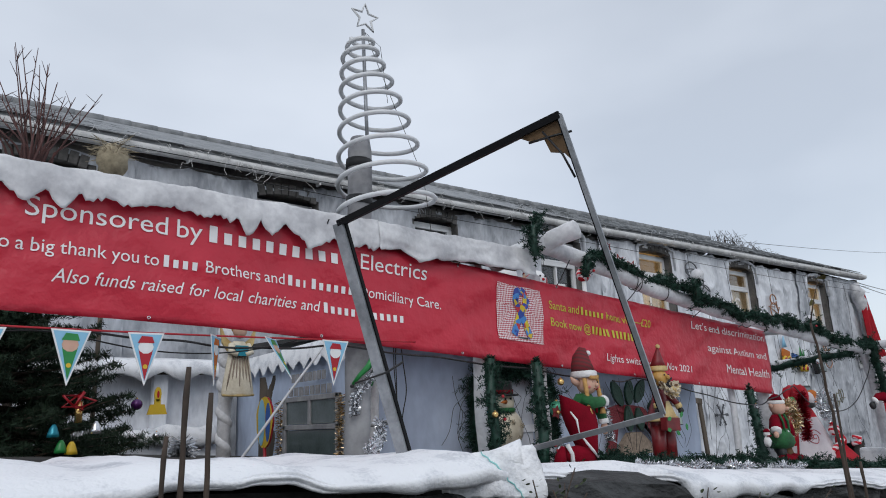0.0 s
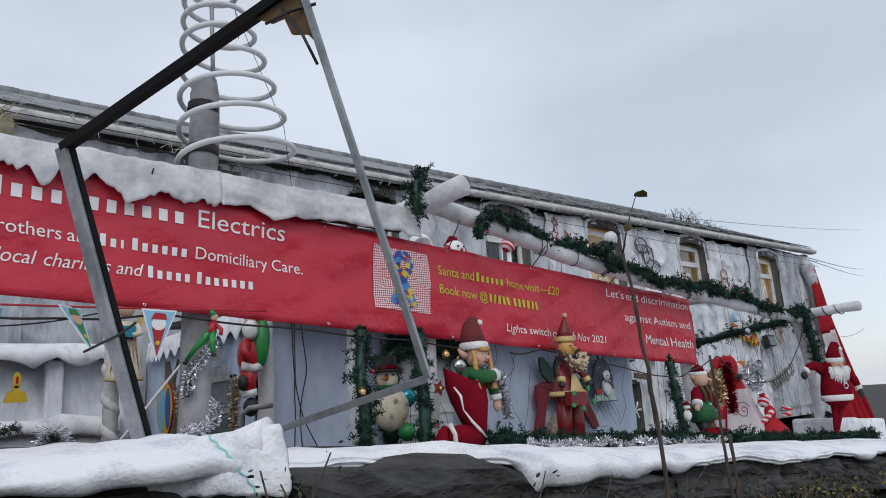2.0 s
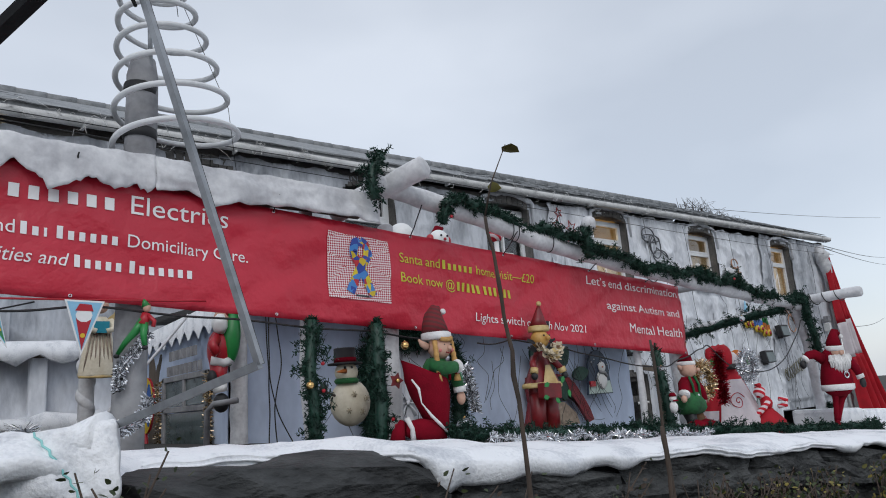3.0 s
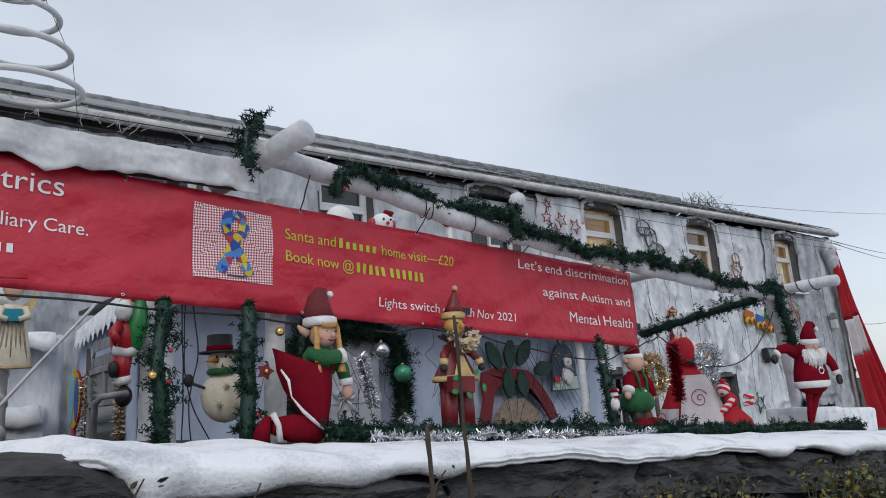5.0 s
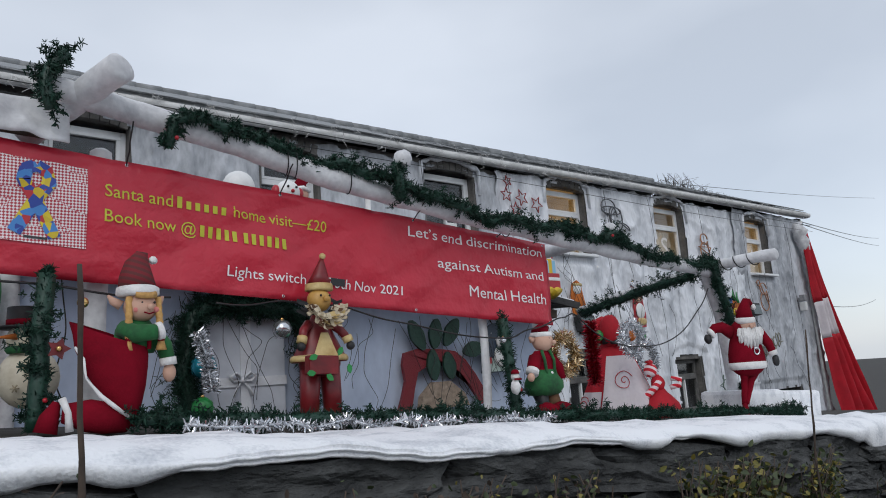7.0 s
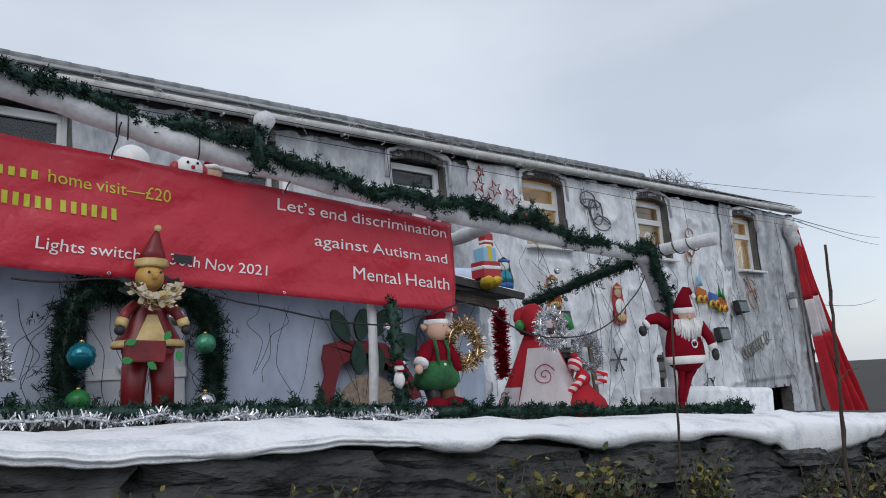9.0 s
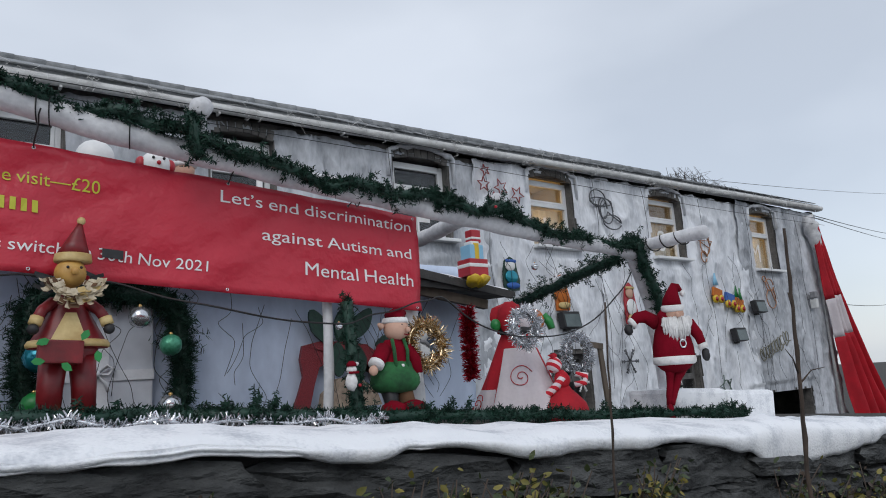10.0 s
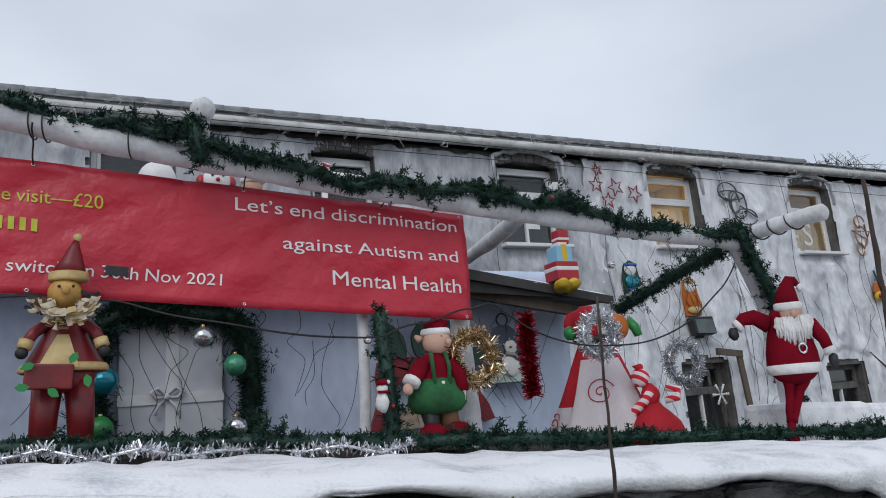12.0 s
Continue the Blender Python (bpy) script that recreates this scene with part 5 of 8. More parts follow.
    for y in (5.07, 6.10):
        g = Build()
        g.blades([(3.52, y, 1.48), (3.52, y, 2.0)], 0.02, 420, 0.04, 0.008, M_GOLD, int(y * 10))
        g.done("foil_edging", w, "gold foil edging strip")
    for k, (ya, yb, z) in enumerate(((5.2, 5.95, 2.06), (5.3, 5.9, 2.17))):
        n = 8
        for i in range(n):
            y = ya + (yb - ya) * (i + 0.5) / n
            Build().box((3.53, y, z), (0.012, (yb - ya) / n * 0.62, 0.07), M_GREYPOST).done("letter_bar", w)
    # paper-kite shaped decoration on the side
    k = thing("balloon_cutout", (3.50, 6.35, 1.4), "striped yellow and blue balloon cut-out on the hut side", "cut-out")
    out = [(0.055 * math.sin(a) * (1.0 if math.cos(a) > 0 else 0.9), 0.22 * math.cos(a)) for a in [i * math.pi / 10 for i in range(20)]]
    mt = Matrix.Translation((3.50, 6.35, 1.83)) @ Matrix.Rotation(radians(-78), 4, "Z") @ Matrix.Diagonal((0.7, 1, 1, 1))
    Build().plate([(x * 3.2, z) for x, z in out], 0.02, M_YELLOW, mt, M_PRED).done("board", k)
    Build().plate([(x * 1.3 - 0.05, z * 0.9) for x, z in out], 0.028, M_SKYBLUE, mt).done("stripe", k)
    Build().plate([(x * 0.9 + 0.08, z * 0.75) for x, z in out], 0.028, M_BLUEP, mt).done("stripe", k)
    Build().tube([(3.50, 6.35, 1.62), (3.51, 6.33, 1.30)], 0.015, M_PRED, 8).done("stick", k)
    # wrapped panel with bow
    pn = thing("giant_gift", (4.93, 4.78, 1.4), "big panel wrapped in silver-grey paper with a bow", "gift panel")
    b = Build().box((4.93, 4.79, 1.78), (0.56, 0.03, 0.66), M_PAPER, bevel=0.01)
    b.done("panel", pn)
    for c, sz in (((4.93, 4.772, 1.78), (0.07, 0.012, 0.665)), ((4.93, 4.770, 1.69), (0.565, 0.012, 0.06))):
        Build().box(c, sz, M_RIBBON).done("ribbon", pn)
    bw = Build()
    for sx in (-1, 1):
        bw.tube([(4.90, 4.755, 1.70), (4.90 + sx * 0.05, 4.735, 1.745), (4.90 + sx * 0.085, 4.74, 1.73), (4.90 + sx * 0.06, 4.75, 1.695), (4.90, 4.755, 1.70)], [0.008, 0.018, 0.022, 0.016, 0.008], M_RIBBON, 8, flat=0.5)
        bw.tube([(4.90, 4.755, 1.695), (4.90 + sx * 0.04, 4.745, 1.65), (4.90 + sx * 0.06, 4.74, 1.60)], [0.008, 0.018, 0.022], M_RIBBON, 8, flat=0.35)
    bw.ball((4.90, 4.745, 1.70), 0.018, M_RIBBON)
    bw.done("bow", pn, "silver satin bow")
    needles("fir_garland", [(4.55, 4.70, 1.50), (4.52, 4.70, 1.80), (4.56, 4.70, 2.10), (4.68, 4.70, 2.18), (4.95, 4.70, 2.17), (5.22, 4.70, 2.15), (5.33, 4.70, 2.05), (5.36, 4.70, 1.75), (5.34, 4.70, 1.47)], 0.120, 5200, "thick fir garland framing the wrapped panel", 12, length=0.12)
    # red and green glitter bell cut-out with sacking
    bell = Build()
    mt = Matrix.Translation((6.52, 4.74, 1.40))
    arch = [(-0.44, 0.0), (-0.40, 0.10), (-0.36, 0.22), (-0.38, 0.34), (-0.36, 0.43), (-0.22, 0.46), (0.0, 0.45), (0.14, 0.43), (0.24, 0.36), (0.34, 0.24), (0.42, 0.12), (0.46, 0.02), (0.38, 0.0), (0.28, 0.14), (0.18, 0.26), (0.08, 0.32), (-0.14, 0.33), (-0.24, 0.28), (-0.28, 0.16), (-0.32, 0.0)]
    for i in range(len(arch) // 2 - 1):
        q = [arch[i], arch[i + 1], arch[-2 - i], arch[-1 - i]]
        bell.plate(q[::-1], 0.03, M_GLITTER, mt)
    bell.plate([(-0.24, 0.0), (-0.22, 0.10), (-0.10, 0.20), (0.06, 0.20), (0.20, 0.10), (0.24, 0.0)][::-1], 0.06, M_HESSIAN, mt)
    for cx, cz, ang, ln in ((-0.24, 0.56, -28, 0.13), (-0.06, 0.57, 10, 0.12), (0.10, 0.58, 35, 0.13), (0.32, 0.44, 80, 0.11), (-0.10, 0.33, 178, 0.12), (0.06, 0.32, 170, 0.11)):
        leaf = [(0.055 * math.sin(i * math.pi / 8) * math.cos(radians(ang)) * 1.1 * (1 if k else -1), 0) for k in (0, 1) for i in range(9)]
        ol = []
        for i in range(16):
            a = i * math.pi / 8
            lx, lz = 0.065 * math.sin(a) * (1 - 0.25 * abs(math.cos(a))), ln * math.cos(a)
            ca, sa = math.cos(radians(-ang)), math.sin(radians(-ang))
            ol.append((cx + lx * ca - lz * sa, cz + lx * sa + lz * ca))
        bell.plate(ol[::-1], 0.025, M_DGREEN, Matrix.Translation((6.52, 4.715, 1.40)))
    tagged(bell.done("pudding_cutout"), "red and green glitter holly cut-out with a sacking base", "cut-out")
    # snow globe plaque with snowman
    pl = Build()
    mt = Matrix.Translation((7.10, 4.72, 1.86))
    body = [(0.15 * math.cos(a), 0.19 * math.sin(a)) for a in [i * math.pi / 10 for i in range(11)]] + [(-0.15, -0.05), (-0.18, -0.22), (0.18, -0.22), (0.15, -0.05)]
    pl.plate(body[::-1], 0.02, M_NAVY, mt)
    pl.plate([(-0.17, -0.21), (0.17, -0.21), (0.15, -0.10), (-0.15, -0.10)], 0.026, M_PALEGREEN, mt)
    pl.ball((7.13, 4.705, 1.77), (0.075, 0.02, 0.085), M_PWHITE)
    pl.ball((7.14, 4.70, 1.89), (0.05, 0.02, 0.05), M_PWHITE)
    pl.tube([(7.14, 4.69, 1.89), (7.10, 4.66, 1.885)], [0.01, 0.002], M_ORANGE, 8)
    pl.tube([(7.09, 4.69, 1.845), (7.15, 4.68, 1.835), (7.19, 4.69, 1.80)], 0.014, M_GREYPOST, 8)
    pl.box((6.98, 4.70, 1.74), (0.07, 0.02, 0.05), M_PRED)
    for k in range(7):
        pl.ball((7.0 + 0.045 * k, 4.705, 1.94 + 0.03 * math.sin(k * 2.2)), 0.006, M_PWHITE, seg=6, rings=4)
    pl.tube([(7.10 + 0.045 * math.cos(a), 4.72, 2.085 + 0.045 * math.sin(a)) for a in [i * math.pi / 6 for i in range(12)]], 0.006, M_BLACK, 6, closed=True)
    tagged(pl.done("snow_globe_plaque"), "snow-globe plaque with a white snowman on dark blue", "plaque")
    for c, r, m, lab, rb in (((4.58, 4.55, 1.79), 0.072, M_TEAL, "glossy ribbed teal bauble", 6), ((4.57, 4.55, 1.55), 0.062, M_PGREEN, "glossy green bauble on the garland", 6), ((5.07, 4.52, 2.0), 0.060, M_BSILVER, "pearly white ribbed bauble", 5), ((5.24, 4.52, 1.84), 0.060, M_BGREEN, "mint green glitter bauble", 9), ((5.24, 4.52, 1.50), 0.060, M_BSILVER, "silver ribbed bauble by the panel", 5),
                             ((4.84, 2.90, 1.475), 0.022, M_BSILVER, "small matt silver bauble on the garland", 0), ((3.59, 2.93, 1.95), 0.018, M_BGOLD, "small gold bauble on the garland", 0), ((5.47, 2.93, 1.79), 0.016, M_BSILVER, "small pearl bauble on the post garland", 0), ((3.12, 2.92, 1.80), 0.016, M_BGOLD, "small bronze bauble on the garland", 0), ((6.75, 3.05, 2.12), 0.02, M_BSILVER, "small white bauble near the roof", 0)):
        bauble(c, r, m, lab, rb)
    tinsel("silver_tinsel", [(4.00, 3.02, 1.86), (4.03, 3.02, 1.76), (4.05, 3.02, 1.64)], 0.030, 1900, M_SILVER, "hanging strip of silver tinsel", 14)
    tinsel("red_tinsel", [(6.19, 2.97, 1.88), (6.18, 2.96, 1.70), (6.19, 2.97, 1.54)], 0.045, 2200, M_REDTINSEL, "hanging strip of dark red tinsel", 15)
    tinsel("silver_tinsel", [(2.55, 3.03, 2.02), (2.52, 3.05, 1.97), (2.47, 3.08, 1.90), (2.46, 3.08, 1.82)], 0.022, 1900, M_SILVER, "silver tinsel strip hanging by the grey post", 16)
    tinsel("silver_tinsel", [(2.55, 3.02, 1.79), (2.52, 2.97, 1.73), (2.44, 2.88, 1.70), (2.34, 2.76, 1.69)], 0.026, 1900, M_SILVER, "silver tinsel strip trailing down to the wall", 116)
    wreath((5.905, 2.93, 1.705), 0.092, 0.045, M_GOLD, "champagne gold tinsel wreath on a fleece post", 17)
    wreath((6.555, 2.96, 1.78), 0.085, 0.040, M_SILVER, "bright silver tinsel wreath", 18)
    wreath((7.79, 3.75, 1.67), 0.12, 0.045, M_SILVER, "oval silver tinsel wreath further back", 19)


M_GLASSY = mat("dark_glossy_pane", (0.10, 0.13, 0.13), (0.05, 0.07, 0.07), 4, 0.12, 0.0)
M_PAPER = mat("silver_grey_paper", (0.62, 0.65, 0.71), (0.48, 0.51, 0.57), 3, 0.5, 0.5, fine=16)
M_RIBBON = mat("satin_ribbon", (0.76, 0.78, 0.82), (0.62, 0.64, 0.68), 8, 0.35, 0.1)
M_GLITTER = mat("red_glitter", (0.28, 0.018, 0.030), (0.10, 0.008, 0.012), 120, 0.45, 0.8, fine=300)
M_NAVY = mat("navy_print", (0.05, 0.07, 0.11), (0.03, 0.05, 0.08), 8, 0.4, 0.0)
M_PALEGREEN = mat("pale_green_print", (0.50, 0.60, 0.55), (0.42, 0.52, 0.48), 8, 0.5, 0.0)
# ---------------------------------------------------------------- dolls and figures, each one plain mesh
def beard(b, c, w, h, m, n, seed, y_out=0.03):
    rng = random.Random(seed)
    for _ in range(n):
        a = rng.uniform(-1, 1)
        x = c[0] + a * w
        z = c[2] + rng.uniform(-0.05, 0.1) * h
        ln = h * (1 - 0.5 * a * a) * rng.uniform(0.5, 1.0)
        y = c[1] - y_out * (1 - 0.6 * a * a) - rng.uniform(0, 0.012)
        p = [(x, y, z), (x + a * 0.012 + rng.uniform(-.008, .008), y - 0.010, z - ln * 0.5), (x + rng.uniform(-.012, .012), y + 0.004, z - ln)]
        b.tube(p, [0.006, 0.0075, 0.004], m, 5)


def figure(b, name, label, category="doll", group=""):
    return tagged(b.done(name), label, category, group)


def build_plush_santa():
    b = Build()
    X, Y = 7.55, 2.80
    b.lathe((X, Y, 1.50), [(0.06, 0), (0.104, 0.02), (0.145, 0.05), (0.159, 0.09), (0.154, 0.15), (0.133, 0.22), (0.104, 0.29), (0.09, 0.34), (0.05, 0.37)], M_RED, 24, 0.72)
    b.lathe((X, Y, 1.545), [(0.143, 0), (0.160, 0.008), (0.165, 0.025), (0.163, 0.045), (0.149, 0.05)], M_WHITE, 24, 0.74)
    b.tube([(X + 0.05 + 0.022 * math.cos(a), Y - 0.115, 1.66 + 0.022 * math.sin(a)) for a in [i * math.pi / 6 for i in range(12)]], 0.006, M_BSILVER, 6, closed=True)
    for s, x in ((-1, -0.035), (1, 0.04)):
        p = line3((X + x, Y, 1.53), (X - 0.075 + x * 0.25, Y - 0.01, 1.32), 8, wob=0.01, seed=s)
        b.tube(p, [0.044, 0.036, 0.030, 0.028, 0.026, 0.025, 0.024, 0.024, 0.022], M_RED, 10)
    b.tube([(X - 0.075, Y - 0.01, 1.33), (X - 0.08, Y - 0.01, 1.28), (X - 0.085, Y - 0.015, 1.20)], [0.022, 0.03, 0.045], M_RED, 10, rough=0.3)
    b.ball((X + 0.03, Y - 0.03, 1.83), (0.075, 0.07, 0.07), M_SKIN)
    b.ball((X + 0.035, Y - 0.105, 1.822), 0.016, M_SKIN, seg=10, rings=8)
    beard(b, (X + 0.03, Y - 0.045, 1.80), 0.10, 0.15, M_WHITE, 110, 5, 0.05)
    b.lathe((X + 0.025, Y - 0.02, 1.845), [(0.075, 0), (0.085, 0.008), (0.086, 0.03), (0.075, 0.04)], M_WHITE, 20, 1.0, (4, 0, 0))
    b.tube([(X + 0.025, Y - 0.02, 1.87), (X + 0.03, Y - 0.015, 1.91), (X + 0.045, Y - 0.01, 1.95), (X + 0.065, Y, 1.985), (X + 0.095, Y + 0.005, 1.985), (X + 0.115, Y, 1.965)], [0.078, 0.068, 0.05, 0.036, 0.024, 0.012], M_RED, 14)
    b.ball((X + 0.12, Y - 0.005, 1.95), 0.02, M_WHITE, rough=0.3)
    b.tube([(X - 0.11, Y - 0.01, 1.79), (X - 0.19, Y - 0.02, 1.83), (X - 0.26, Y - 0.03, 1.825), (X - 0.29, Y - 0.035, 1.80)], [0.045, 0.038, 0.032, 0.032], M_RED, 12)
    b.tube([(X - 0.285, Y - 0.035, 1.805), (X - 0.305, Y - 0.037, 1.785)], 0.036, M_WHITE, 12)
    b.ball((X - 0.33, Y - 0.04, 1.757), (0.034, 0.03, 0.03), M_BLACK, (0, 40, 0), rough=0.2)
    b.tube([(X + 0.14, Y - 0.02, 1.77), (X + 0.19, Y - 0.05, 1.70), (X + 0.205, Y - 0.06, 1.65)], [0.042, 0.036, 0.032], M_RED, 12)
    b.tube([(X + 0.205, Y - 0.06, 1.655), (X + 0.212, Y - 0.062, 1.625)], 0.036, M_WHITE, 12)
    b.ball((X + 0.222, Y - 0.065, 1.59), (0.03, 0.028, 0.036), M_BLACK, rough=0.2)
    turn = Matrix.Rotation(radians(-42), 3, "Z")
    b.v = [tuple(turn @ Vector(((p[0] - X) * 0.74, (p[1] - Y) * 0.8, 0)) + Vector((X, Y, p[2]))) for p in b.v]
    figure(b, "plush_santa", "round plush Santa in red felt with a woolly beard", "doll", "Christmas figures")


def build_tin_santa():
    b = Build()
    X, Y = 4.48, 2.98
    for s in (-1, 1):
        b.tube([(X + s * 0.053, Y, 1.50), (X + s * 0.05, Y, 1.60), (X + s * 0.042, Y, 1.70)], [0.036, 0.040, 0.044], M_DRED, 12)
        b.tube([(X + s * 0.047, Y - 0.003, 1.495), (X + s * 0.046, Y - 0.003, 1.515)], [0.043, 0.042], M_CREAM, 12)
        b.ball((X + s * 0.05, Y - 0.03, 1.485), (0.038, 0.055, 0.024), M_BLACK)
    b.lathe((X, Y, 1.665), [(0.05, 0), (0.082, 0.02), (0.092, 0.05), (0.09, 0.08)], M_DRED, 18, 0.6)
    b.lathe((X, Y, 1.725), [(0.122, 0), (0.118, 0.02), (0.095, 0.06), (0.068, 0.11), (0.045, 0.16), (0.03, 0.19)], M_DRED, 18, 0.6)
    b.lathe((X, Y, 1.728), [(0.126, 0), (0.128, 0.012), (0.12, 0.024), (0.11, 0.026)], M_CREAM, 18, 0.62)
    b.add([(X - 0.07, Y - 0.073, 1.735), (X + 0.045, Y - 0.08, 1.735), (X + 0.012, Y - 0.055, 1.84), (X - 0.02, Y - 0.055, 1.84)], [(0, 1, 2, 3)], M_CREAM, False)
    b.box((X - 0.035, Y - 0.08, 1.71), (0.13, 0.045, 0.075), M_DRED, (0, 3, 0), 0.006)
    for k, (x, z) in enumerate(((-0.10, 1.68), (-0.02, 1.66), (0.07, 1.69), (0.03, 1.76), (-0.09, 1.74))):
        b.plate([(-0.02, 0), (-0.008, 0.012), (0.006, 0.010), (0.02, 0), (0.006, -0.012), (-0.01, -0.010)], 0.003, M_PGREEN, pose(X + x, Y - 0.115, z, 0, k * 40, 0))
    b.ball((X - 0.005, Y - 0.02, 1.975), (0.05, 0.046, 0.05), M_OCHRE)
    b.ball((X + 0.0, Y - 0.074, 1.975), 0.013, M_OCHRE, seg=10, rings=8)
    for s in (-1, 1):
        b.ball((X + s * 0.02, Y - 0.066, 1.99), 0.005, M_BLACK, seg=8, rings=6)
    rng = random.Random(6)
    for i in range(84):
        a = rng.uniform(-1.75, 1.75)
        r = rng.uniform(0.028, 0.074)
        c = Vector((X + math.sin(a) * r, Y - 0.058 - 0.022 * math.cos(a) - rng.uniform(0, 0.012), 1.958 - math.cos(a) * r * 0.95 - 0.015))
        d = Vector((math.sin(a) * 0.8 + rng.uniform(-.3, .3), -0.25, -math.cos(a) * 0.7 - 0.35)).normalized()
        ln = rng.uniform(0.020, 0.040)
        sd = d.cross(Vector((0, -1, 0.2))).normalized() * rng.uniform(0.006, 0.011)
        up = Vector((0, -0.010, 0.006))
        vs = [c - sd, c + sd, c + d * ln * 0.6 + sd, c + d * ln * 0.6 - sd, c + d * ln + up + sd * 0.8, c + d * ln + up - sd * 0.8]
        th = Vector((0, 0.003, 0))
        b.add(vs + [q + th for q in vs], [(0, 1, 2, 3), (3, 2, 4, 5), (9, 8, 7, 6), (11, 10, 8, 9), (0, 3, 9, 6), (1, 7, 8, 2), (3, 5, 11, 9), (2, 8, 10, 4), (5, 4, 10, 11)], M_BROWN if i % 6 == 0 else M_CREAM if i % 5 == 0 else M_BEARD, False)
    for i in range(12):
        sg = -1 if i % 2 else 1
        b.box((X + sg * rng.uniform(0.05, 0.098), Y - 0.035, rng.uniform(1.915, 1.985)), (0.045, 0.003, 0.013), M_BLACK, (rng.uniform(-20, 20), sg * rng.uniform(-35, 35), 0))
    b.lathe((X + 0.003, Y - 0.01, 2.015), [(0.058, 0), (0.060, 0.006), (0.057, 0.028), (0.05, 0.03)], M_CREAM, 16, 0.9)
    b.lathe((X + 0.005, Y - 0.01, 2.04), [(0.052, 0), (0.036, 0.04), (0.017, 0.088), (0.007, 0.115)], M_DRED, 16, 0.9, (0, 8, 0))
    b.ball((X + 0.024, Y - 0.01, 2.162), 0.014, M_CREAM, seg=12, rings=8)
    for s in (-1, 1):
        b.tube([(X + s * 0.05, Y - 0.01, 1.88), (X + s * 0.085, Y - 0.03, 1.85), (X + s * 0.10, Y - 0.05, 1.82)], [0.02, 0.018, 0.017], M_DRED, 10)
        b.tube([(X + s * 0.10, Y - 0.05, 1.825), (X + s * 0.108, Y - 0.055, 1.80)], 0.021, M_CREAM, 10)
        b.ball((X + s * 0.112, Y - 0.06, 1.785), 0.018, M_BLACK, seg=10, rings=8)
    figure(b, "tin_santa", "painted tin Santa with curled metal beard, dark red", "figurine", "Christmas figures")


